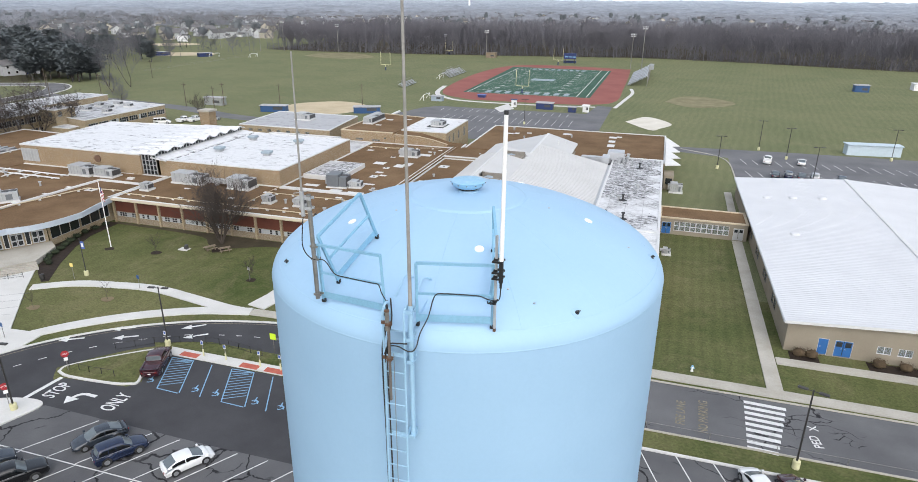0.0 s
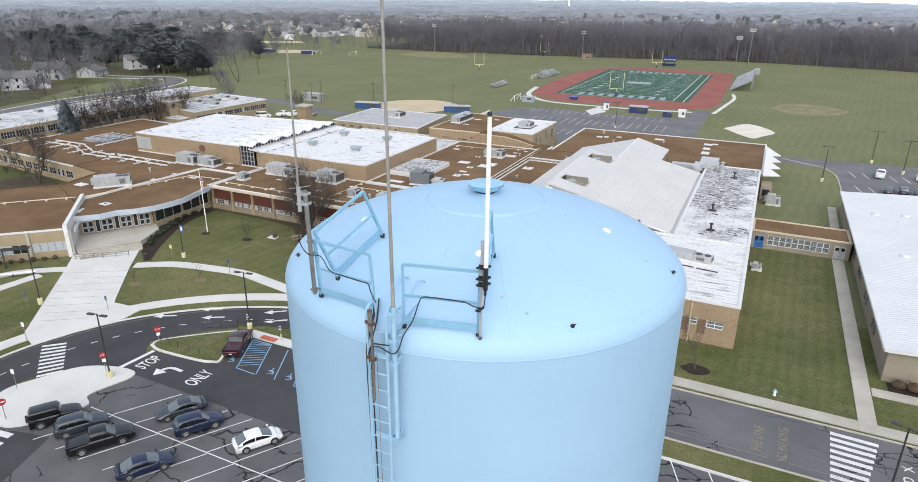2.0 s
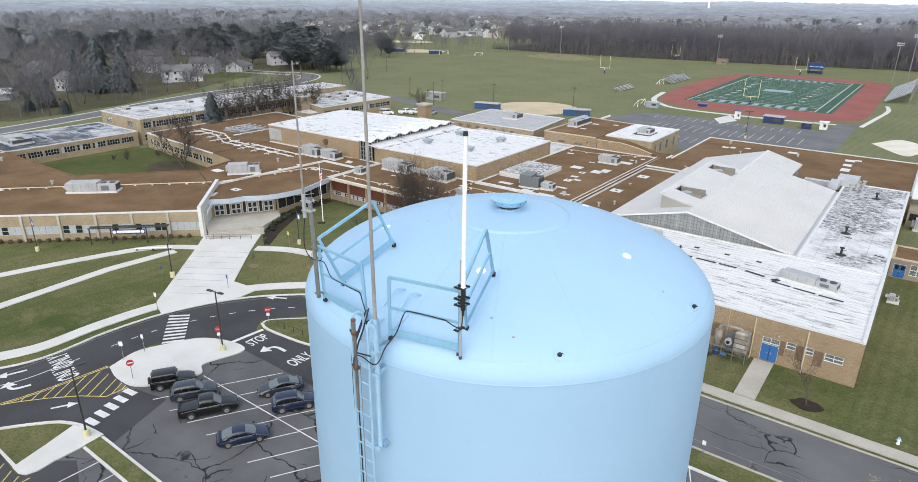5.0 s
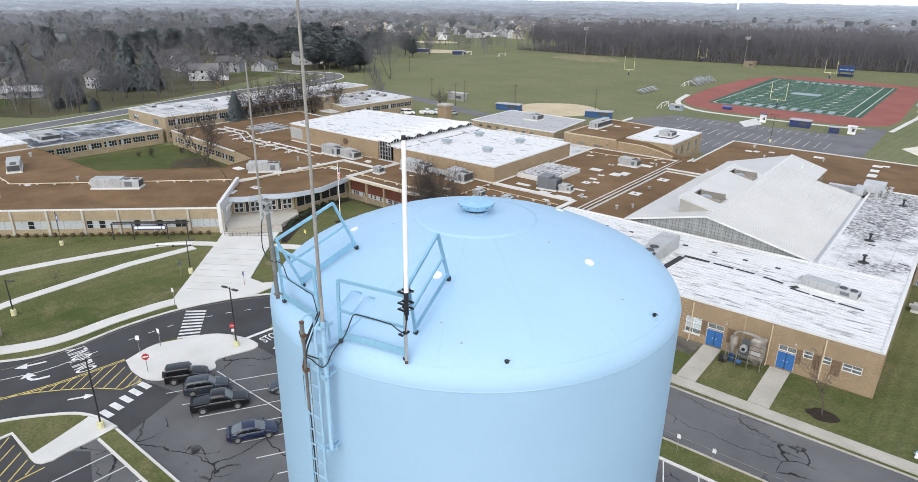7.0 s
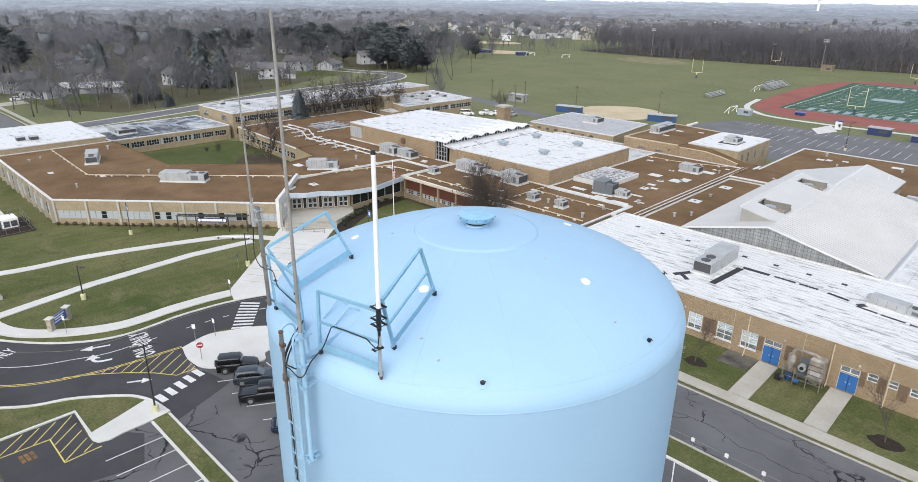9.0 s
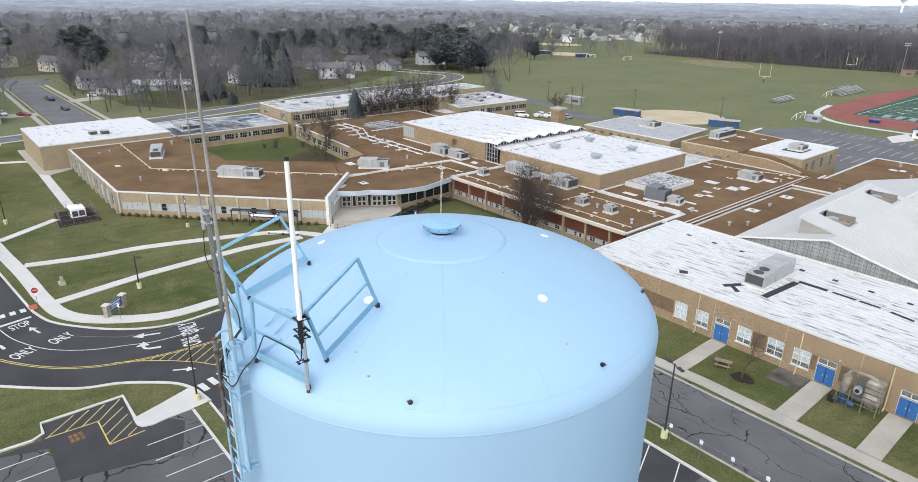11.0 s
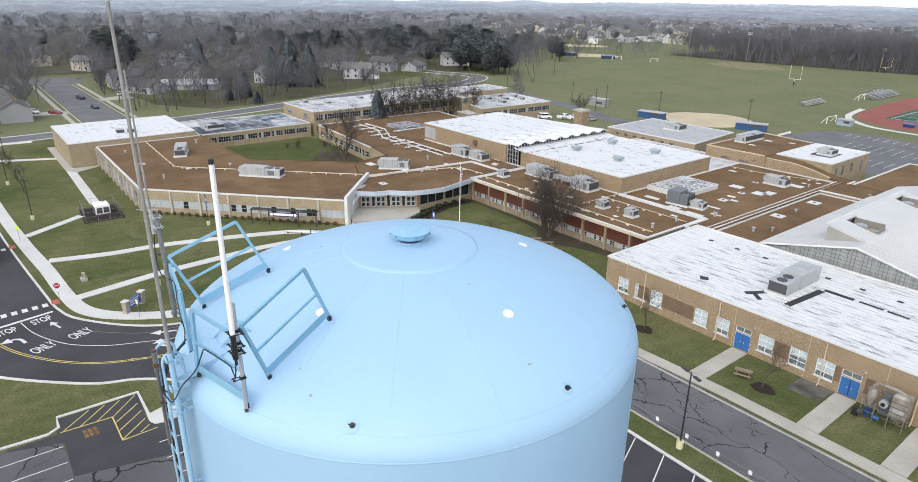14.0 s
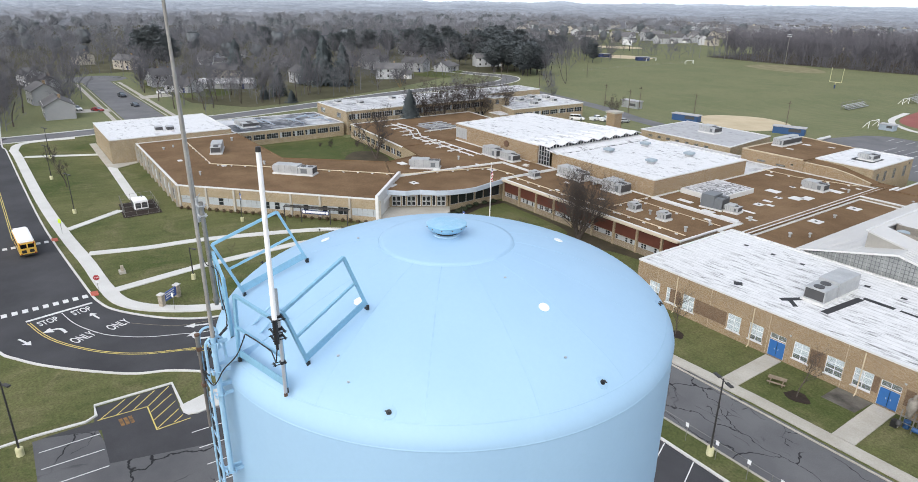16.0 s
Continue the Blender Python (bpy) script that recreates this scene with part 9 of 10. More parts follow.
car("hatch", CAR_WHITE, "white hatchback parked by the verge", 15.6, 37.6, 112)
car("sedan", CAR_MAROON, "maroon sedan parked by the verge", 18.9, 37.6, 112)
car("pickup", CAR_WHITE, "white pickup in the far lot", 32.4, 167.6, 80)
car("sedan", CAR_WHITE, "white sedan in the far lot", 40.6, 168.2, 80)
for k, (mt, kd, lb) in enumerate([(CAR_SLATE, "sedan", "grey sedan"), (CAR_NAVY, "suv", "dark blue SUV"), (CAR_SLATE, "sedan", "slate sedan"), (CAR_SILVER, "suv", "silver SUV"), (CAR_NAVY, "sedan", "navy sedan")]):
    car(kd, mt, lb + " in the far lot", 32.4 + 2.85 * k + (2.8 if k == 4 else 0), 152.8, 80)
car("van", CAR_WHITE, "white van parked behind the gymnasium", -153.2, 161.0, 38)
car("pickup", CAR_WHITE, "white pickup parked askew behind the gymnasium", -149.0, 166.8, 82)
car("pickup", CAR_WHITE, "white pickup parked behind the gymnasium", -146.0, 168.6, 82)
car("suv", CAR_SILVER, "silver SUV parked behind the gymnasium", -140.8, 171.5, 82)
car("suv", CAR_WHITE, "white SUV in a house drive", -264, 16.6, 20)
car("sedan", CAR_RED, "red sedan in a house drive", -258.6, 22.5, 40)
car("pickup", CAR_SLATE, "grey pickup at the kerb of the residential street", -292.5, 36.0, 10)
car("sedan", CAR_SLATE, "grey sedan at the kerb of the residential street", -264.2, 36.0, 10)
car("suv", CAR_SLATE, "grey SUV in a house drive", -282, 14, 60)
car("suv", CAR_WHITE, "white SUV beside a house", -294, 52, 100)

# school bus
bus = tagged(new("school_bus"), "yellow school bus with a white roof on the drive", "bus")
bus.matrix_basis = Matrix.Translation((-113.9, -7.4, 0.03))
m = Matrix.Translation((-113.9, -7.4, 0.03)) @ Matrix.Rotation(radians(184), 4, "Z")
bm = box(B(), -4.6, 3.6, -1.2, 1.2, 0.55, 2.55, m)
bmesh.ops.bevel(bm, geom=bm.edges[:], offset=0.1, segments=2, affect="EDGES")
part("body", bm, BUS_YELLOW, bus)
bm = box(B(), -4.55, 3.5, -1.12, 1.12, 2.5, 2.95, m)
bmesh.ops.bevel(bm, geom=bm.edges[:], offset=0.2, segments=3, affect="EDGES")
part("roof", bm, WHITE_TUBE, bus)
bm = box(B(), 3.5, 4.9, -1.05, 1.05, 0.55, 1.5, m)
bmesh.ops.bevel(bm, geom=bm.edges[:], offset=0.12, segments=2, affect="EDGES")
part("bonnet", bm, BUS_YELLOW, bus)
for k in range(8):
    for s in (-1, 1):
        part("window", box(B(), -4.3 + k * 0.95, -3.45 + k * 0.95, s * 1.205 - 0.01, s * 1.205 + 0.01, 1.65, 2.3, m), CAR_GLASS, bus)
for y0 in (-0.95, 0.1):
    part("rear_window", box(B(), -4.62, -4.59, y0, y0 + 0.85, 1.7, 2.35, m), CAR_GLASS, bus)
    part("rear_panel", box(B(), -4.63, -4.6, y0 + 0.1, y0 + 0.75, 0.9, 1.4, m), BLACK, bus)
for s in (-1, 1):
    for z in (0.75, 2.42):
        part("taillight", tube(B(), m @ Vector((-4.64, s * 0.95, z)), m @ Vector((-4.58, s * 0.95, z)), 0.11, n=10), TAILLIGHT, bus)
    for px in (-3.0, 3.4):
        wh = part("wheel", tube(B(), m @ Vector((px, s * 0.85, 0.48)), m @ Vector((px, s * 1.15, 0.48)), 0.48, n=18), TYRE, bus)
        part("rim", tube(B(), m @ Vector((px, s * 1.1, 0.48)), m @ Vector((px, s * 1.16, 0.48)), 0.28, n=12), BUS_YELLOW, wh)
    for z in (1.1, 1.5):
        part("rub_rail", box(B(), -4.5, 3.5, s * 1.21 - 0.015, s * 1.21 + 0.015, z, z + 0.06, m), BLACK, bus)
part("bumper", box(B(), -4.75, -4.6, -1.15, 1.15, 0.5, 0.7, m), BLACK, bus)


# ---- stadium and playing fields ----
def goal_post(x, y, label="yellow football goal post"):
    t = thing("goal_post", label, "goal post", (x, y, 0), group="goal posts")
    part("stem", tube(B(), (x, y, 0), (x, y, 3.1), 0.14, n=8), GOAL, t)
    part("crossbar", tube(B(), (x - 2.9, y, 3.1), (x + 2.9, y, 3.1), 0.1, n=8), GOAL, t)
    for s in (-1, 1):
        part("upright", tube(B(), (x + 2.9 * s, y, 3.0), (x + 2.9 * s, y, 10.0), 0.09, n=8), GOAL, t)
    part("pad", tube(B(), (x, y, 0), (x, y, 1.9), 0.3, n=10), NAVY, t)


goal_post(-55.3, 273.0)
goal_post(-60.0, 404.0)
goal_post(-149.4, 338.5)
goal_post(-148, 452)


def light_pole(x, y, h, heads=4):
    t = thing("stadium_light", "tall grey pole with stadium floodlights", "floodlight", (x, y, 0), group="stadium lights")
    part("pole", tube(B(), (x, y, 0), (x, y, h), 0.22, 0.14, 8), STEEL, t)
    for k in range(2):
        part("crossarm", box(B(), x - 1.5, x + 1.5, y - 0.06, y + 0.06, h - 0.4 - k * 1.1, h - 0.28 - k * 1.1), STEEL, t)
        for j in range(heads):
            px = x - 1.3 + 2.6 * j / (heads - 1)
            part("floodlight", box(B(), px - 0.26, px + 0.26, y - 0.4, y - 0.06, h - 0.5 - k * 1.1, h + 0.1 - k * 1.1), ZINC, t)


for x, y, h in ((-152.3, 456, 14), (-118.0, 446, 18), (-15.2, 398, 20), (-9, 405, 24), (-276, 436, 22), (-232, 440, 20), (-405, 430, 20), (-330, 470, 20)):
    light_pole(x, y, h)


for x, y, h in ((-295, 433, 16), (-336, 440, 17), (-443, 391, 18)):
    light_pole(x, y, h, 3)
rail_fence("wire_fence", [(-269.5, 283), (-271.3, 330), (-272.6, 384)], 1.4, "long grey wire fence across the sports field", 4.0, STEEL, (0.5, 0.98))


def bleacher(x, y, w, rows, turn, label, roofed=False):
    t = thing("bleachers", label, "bleachers", (x, y, 0), group="bleachers")
    m = Matrix.Translation((x, y, 0)) @ Matrix.Rotation(radians(turn), 4, "Z")
    for k in range(rows):
        part("seat_plank", box(B(), -w / 2, w / 2, k * 0.75, k * 0.75 + 0.35, 0.55 + k * 0.4, 0.62 + k * 0.4, m), ZINC, t)
        part("foot_plank", box(B(), -w / 2, w / 2, k * 0.75 + 0.36, k * 0.75 + 0.7, 0.2 + k * 0.4, 0.26 + k * 0.4, m), ZINC, t)
    n = max(2, int(w / 4))
    for i in range(n + 1):
        px = -w / 2 + w * i / n
        part("frame", bar(bar(B(), m @ Vector((px, 0, 0.1)), m @ Vector((px, rows * 0.75, 0.3 + rows * 0.4)), 0.05), m @ Vector((px, rows * 0.75, 0)), m @ Vector((px, rows * 0.75, 1.2 + rows * 0.4)), 0.05), STEEL, t)
    part("back_rail", bar(B(), m @ Vector((-w / 2, rows * 0.75, 1.2 + rows * 0.4)), m @ Vector((w / 2, rows * 0.75, 1.2 + rows * 0.4)), 0.04), STEEL, t)
    return t


home = bleacher(-12.0, 345, 60, 12, -90, "large aluminium grandstand beside the track")
part("press_box", box(B(), -3.4, -1.0, 340, 350, 5.4, 7.6), SIDING_GREY, home, "grey press box on the stand")
part("press_window", box(B(), -3.48, -3.4, 340.6, 349.4, 6.2, 7.1), CAR_GLASS, home)
bleacher(-102.5, 330, 30, 6, 90, "aluminium bleachers on the far side of the track")
bleacher(-107, 338, 12, 5, 90, "small aluminium bleachers beside the track")
bleacher(-111.3, 280.4, 19, 4, 92, "low aluminium bleachers on the grass")


BOX_BLUE = plain("pale_blue_container", (0.46, 0.54, 0.60), 0.5)


def shed(x, y, w, d, h, wall_mat, roof_mat, label, turn=0.0, name="shed"):
    t = thing(name, label, name.replace("_", " "), (x, y, 0), group=name + "s")
    m = Matrix.Translation((x, y, 0)) @ Matrix.Rotation(radians(turn), 4, "Z")
    part("wall", box(B(), -w / 2, w / 2, -d / 2, d / 2, 0, h, m), wall_mat, t)
    part("roof", prism(B(), [(-w / 2 - 0.3, -d / 2 - 0.3), (w / 2 + 0.3, -d / 2 - 0.3), (w / 2 + 0.3, d / 2 + 0.3), (-w / 2 - 0.3, d / 2 + 0.3)], h, h + 0.22, m), roof_mat, t)
    if name == "container":
        for k in range(1, int(w / 1.2)):
            part("rib", box(B(), -w / 2 + 1.2 * k, -w / 2 + 1.2 * k + 0.12, -d / 2 - 0.05, -d / 2, 0.1, h - 0.1, m), wall_mat, t)
        return
    if name != "dugout":
        part("door", box(B(), -w * 0.3, -w * 0.3 + 0.9, -d / 2 - 0.03, -d / 2, 0.05, min(2.0, h - 0.2), m), wall_mat, t)
    # a dark panel on the solid wall stands for the shadowed hole
    part("opening", box(B(), 0, w * 0.38, -d / 2 - 0.03, -d / 2 + 0.001, 0.9, min(1.9, h - 0.25), m), UNIT_DARK, t)


shed(-38.0, 233.5, 6.2, 3.4, 2.3, NAVY, ROOF_GREY, "blue refreshment stand with a grey roof")
shed(-27.0, 229.5, 2.8, 2.2, 1.9, NAVY, ROOF_GREY, "small navy blue shed by the track")
shed(-22.2, 231.5, 2.2, 2, 2.4, SIGN_WHITE, SIGN_WHITE, "small white ticket booth")
shed(-50.2, 234.0, 1.9, 1.2, 2.8, SIGN_WHITE, NAVY, "white sign booth by the track gate")
shed(-68.8, 254.5, 3, 2, 1.0, NAVY, SIGN_BLUE, "low blue covered equipment on the track")
shed(-83.5, 239.2, 4.6, 2.8, 1.9, DUCT_BLUE, ROOF_GREY, "blue-grey shed by the track end")
tarp = thing("tarp_roll", "long white rolled tarpaulin on the grass", "tarpaulin", (-87.3, 203.6, 0))
part("roll", tube(B(), (-87.2, 199.7, 0.42), (-87.4, 207.6, 0.42), 0.45, 0.42, 12), COPING, tarp)
shed(-113.0, 441.0, 6.5, 5, 3.2, WOOD, WOOD, "small tan wooden shed before the woods")
shed(-131.8, 194.6, 9.5, 3.2, 2.2, BLUE_SHED, ROOF_GREY, "blue dugout beside the softball infield", 12, "dugout")
shed(-98.4, 203.2, 9.5, 3.2, 2.2, BLUE_SHED, ROOF_GREY, "blue dugout beside the softball infield", 20, "dugout")
shed(-335, 372.5, 9, 4, 2.4, NAVY, ROOF_GREY, "dark dugout by the baseball infield", 20, "dugout")
shed(-302, 376, 9, 4, 2.4, NAVY, ROOF_GREY, "dark dugout by the baseball infield", 60, "dugout")
shed(-162, 200.6, 8, 3, 2.8, SIDING_GREY, ROOF_GREY, "grey storage box beside the field")
shed(61, 186.2, 13.5, 3.0, 2.8, BOX_BLUE, BOX_BLUE, "long pale blue storage container on the grass edge", 6, "container")
shed(92, 330, 6, 4, 3, BLUE_SHED, ROOF_GREY, "small blue shed far across the field")
shed(128, 345, 22, 5, 3, SIGN_WHITE, SIGN_WHITE, "white storage building far across the field")
shed(-55, 421, 8, 1, 1.2, NAVY, NAVY, "navy blue equipment box")
sb = thing("scoreboard", "navy blue scoreboard on two posts", "scoreboard", (-54, 414, 0))
for x in (-57, -51):
    part("post", box(B(), x - 0.2, x + 0.2, 413.8, 414.2, 0, 6.5), POLE, sb)
part("board", box(B(), -57.9, -50.1, 413.6, 414.4, 3.0, 6.6), NAVY, sb)
for k in range(3):
    part("panel", box(B(), -57.2 + k * 2.5, -55.2 + k * 2.5, 413.5, 413.6, 4.1, 4.7), BLUE_PAINT, sb)
fb2 = thing("scoreboard", "white scoreboard behind a ball field", "scoreboard", (-372, 440, 0))
for x in (-375, -369):
    part("post", box(B(), x - 0.2, x + 0.2, 439.8, 440.2, 0, 6.0), POLE, fb2)
part("board", box(B(), -377, -367, 439.6, 440.3, 4.5, 9.0), SIGN_WHITE, fb2)
for x, y, tn in ((-88.6, 240.4, 88), (-294, 376, 60), (-268, 384, 80), (-106.4, 311.6, 92)):
    t = thing("soccer_goal", "white goal frame with a net on the grass", "soccer goal", (x, y, 0), group="soccer goals")
    m = Matrix.Translation((x, y, 0)) @ Matrix.Rotation(radians(tn), 4, "Z")
    part("frame", bar(bar(bar(B(), m @ Vector((-3.4, 0, 0)), m @ Vector((-3.4, 0, 2.4)), 0.08), m @ Vector((3.4, 0, 0)), m @ Vector((3.4, 0, 2.4)), 0.08), m @ Vector((-3.4, 0, 2.4)), m @ Vector((3.4, 0, 2.4)), 0.08), WHITE_TUBE, t)
    part("stay", bar(bar(B(), m @ Vector((-3.4, 0, 2.4)), m @ Vector((-3.4, 1.8, 0)), 0.06), m @ Vector((3.4, 0, 2.4)), m @ Vector((3.4, 1.8, 0)), 0.06), WHITE_TUBE, t)
for k, (x, y) in enumerate([(-169.7, 193.3), (-152.9, 188.0), (-156.2, 198.1), (-134.0, 202.0), (-104.6, 212.4), (-240, 196), (-262, 214), (-248, 180), (-228, 150), (-246, 262), (-222, 205)]):
    t = thing("utility_pole", "weathered wooden utility pole with a crossarm", "utility pole", (x, y, 0), group="utility poles")
    part("pole", tube(B(), (x, y, 0), (x, y, 9.0), 0.16, 0.11, 8), WOODPOLE, t)
    part("crossarm", box(B(), x - 1.0, x + 1.0, y - 0.06, y + 0.06, 8.2, 8.34), WOODPOLE, t)
wt = thing("water_tower", "distant white water tower on a slim stem", "water tower", (-653, 2222, 0))
part("stem", lathe(B(), [(6, 0), (3, 10), (3, 36), (5, 42)], 20, -653, 2222), WHITE_TUBE, wt)
part("bowl", lathe(B(), [(5, 40), (13, 46), (14, 51), (11, 56), (0, 60)], 24, -653, 2222), WHITE_TUBE, wt)


# ---- trees ----
def branch(rng, segs, a, d, length, r, level, deepest, droop=0.0, kids=(5, 4, 4, 3), spread=0.75):
    """Grows one limb in bent pieces, with its side limbs; fills segs with (from, to, r0, r1, level)."""
    n = (4, 3, 2, 1, 1)[level]
    p, dd = a.copy(), d.normalized()
    for i in range(n):
        q = p + dd * (length / n)
        r0, r1 = r * (1 - 0.62 * i / n), r * (1 - 0.62 * (i + 1) / n)
        segs.append((p.copy(), q.copy(), r0, r1, level))
        if level < deepest and (i > 0 or level > 0):
            for _ in range(max(1, round(kids[level] / max(1, n - (level == 0))))):
                az = rng.uniform(0, 2 * math.pi)
                side = dd.orthogonal().normalized()
                side.rotate(Matrix.Rotation(az, 3, dd))
                nd = (dd * rng.uniform(0.55, 0.95) + side * rng.uniform(0.5, 1.0) * spread + Vector((0, 0, 0.25 - droop))).normalized()
                branch(rng, segs, p.lerp(q, rng.uniform(0.2, 1.0)), nd, length * rng.uniform(0.42, 0.68), r1 * rng.uniform(0.45, 0.65), level + 1, deepest, droop, kids, spread)
        p = q
        dd = (dd + Vector((rng.uniform(-0.22, 0.22), rng.uniform(-0.22, 0.22), rng.uniform(0.0, 0.18) - droop))).normalized()


def segs_mesh(name, segs, material, sides):
    """One mesh of tapered pieces, with that many sides."""
    verts, faces = [], []
    for a, b, r0, r1, lv in segs:
        k = len(verts)
        if lv >= 3:
            side = (b - a).orthogonal().normalized()
            side.rotate(Matrix.Rotation(k * 1.3, 3, (b - a).normalized()))
            verts += [a - side * r0, a + side * r0, b]
            faces.append((k, k + 1, k + 2))
            continue
        q = (b - a).to_track_quat("Z", "Y")
        for p, r in ((a, r0), (b, r1)):
            for i in range(sides):
                t = 2 * math.pi * i / sides
                verts.append(p + q @ Vector((r * math.cos(t), r * math.sin(t), 0)))
        for i in range(sides):
            j = (i + 1) % sides
            faces.append((k + i, k + j, k + sides + j, k + sides + i))
    me = bpy.data.meshes.new(name)
    me.from_pydata([tuple(v) for v in verts], [], faces)
    me.materials.append(material)
    return me


def bare_tree(x, y, h, seed, label, stems=1, r=None, deepest=3, z=0.0, kids=(6, 5, 5, 4), spread=0.8, lean=0.12):
    rng = random.Random(seed)
    segs = []
    for s in range(stems):
        az = 2 * math.pi * s / max(1, stems) + rng.uniform(-0.4, 0.4)
        tilt = 0.0 if stems == 1 else rng.uniform(0.3, 0.6)
        d = Vector((math.cos(az) * tilt + rng.uniform(-lean, lean), math.sin(az) * tilt + rng.uniform(-lean, lean), 1))
        branch(rng, segs, Vector((x, y, z)), d, h * (0.62 if stems == 1 else 0.7), (r or h * 0.02) * (1 if stems == 1 else 0.55), 0, deepest, 0.0, kids, spread)
    t = thing("tree", label, "tree", (x, y, z), group="bare trees")
    thin = 0.012 if x > -100 else 0.03
    part("trunk", segs_mesh("trunk", [s for s in segs if s[4] == 0], BARK, 7), None, t)
    # crowns west of x -175 get the twig colour with haze in it
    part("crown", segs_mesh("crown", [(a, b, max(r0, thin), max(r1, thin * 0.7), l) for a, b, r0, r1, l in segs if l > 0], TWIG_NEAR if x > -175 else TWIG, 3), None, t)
    return t


bare_tree(-65.6, 73.6, 11.0, 3, "bare many-stemmed tree on the lawn before the red panels", 10, 0.30, 4, kids=(8, 7, 6, 4), spread=0.75)
for k, (x, y, h) in enumerate([(-157.7, 68.1, 2.4), (-154.8, 74.8, 1.8), (-146, 76.5, 1.6), (-150, 77, 1.5), (-160.5, 66.0, 1.4)]):
    bare_tree(x, y, h, 31 + k, "small bare shrub in the courtyard", 6, 0.06, 3, kids=(4, 4, 4))
for k, (x, y, h) in enumerate([(-17.7, 58.6, 6.5), (-34.1, 59.3, 6.5), (2.3, 57.7, 6.8), (-73.5, 66.8, 3.4), (-52.1, 62.1, 4.2)]):
    bare_tree(x, y, h, 5 + k, "thin bare young tree in a mulch ring", 1, 0.012 * h, 4, kids=(7, 5, 4, 3), spread=0.7)
bare_tree(-152.6, 2.4, 9.5, 8, "slim bare tree on the lawn", 1, 0.12, 4, kids=(7, 6, 5, 4))
bare_tree(-139.7, 72.8, 12.0, 9, "spreading bare tree in the courtyard", 3, 0.34, 4, kids=(7, 6, 6, 4), spread=1.0)
for k, (x, y) in enumerate([(-67.5, 50.4), (-75.0, 45.2), (-92.0, 20.0)]):
    bare_tree(x, y, 2.6, 15 + k, "young bare sapling on the lawn", 1, 0.03, 3, kids=(5, 4, 3))
for k, (x, y, h) in enumerate([(-169.5, 106, 12.5), (-169.8, 114, 14.0), (-169.2, 122, 13.5), (-169.6, 130, 13.5), (-168.0, 137, 11.5)]):
    bare_tree(x, y, h, 20 + k, "dense bare tree before the two-storey house", 3, 0.42, 4, kids=(7, 6, 6, 5), spread=1.0)
for k, (x, y, h) in enumerate([(-208, 148, 11), (-204, 158, 10), (-186, 178, 9), (-150, 176, 7), (-239.6, 227, 18), (-231, 231, 21), (-225, 214, 8)]):
    bare_tree(x, y, h, 40 + k, "bare tree beside the road", 2, 0.3, 4, kids=(6, 6, 5, 4))
for k, (x, y) in enumerate([(-250, 47), (-258, 50), (-272, 46), (-310, 47), (-245, 60), (-250, 72), (-262, 66), (-240, 84), (-254, 88), (-300, 46), (-240, -4), (-236, -10), (-268, 0), (-300, 10), (-243, 56), (-248, 80), (-252, 96), (-259, 104), (-276, 76), (-233, -8), (-268, 58), (-264, 112), (-268, 128), (-262, 140), (-270, 160)]):
    bare_tree(x, y, 12 + (k * 5) % 7, 60 + k, "bare tree among the houses", 2 if k % 2 else 1, 0.24, 4, kids=(6, 5, 5, 4))
willow = bare_tree(-259, 150, 9.0, 90, "golden leafless willow by the road", 4, 0.25, 4, kids=(6, 6, 6, 5), spread=0.9)
willow.children[1].data.materials[0] = TWIG_GOLD


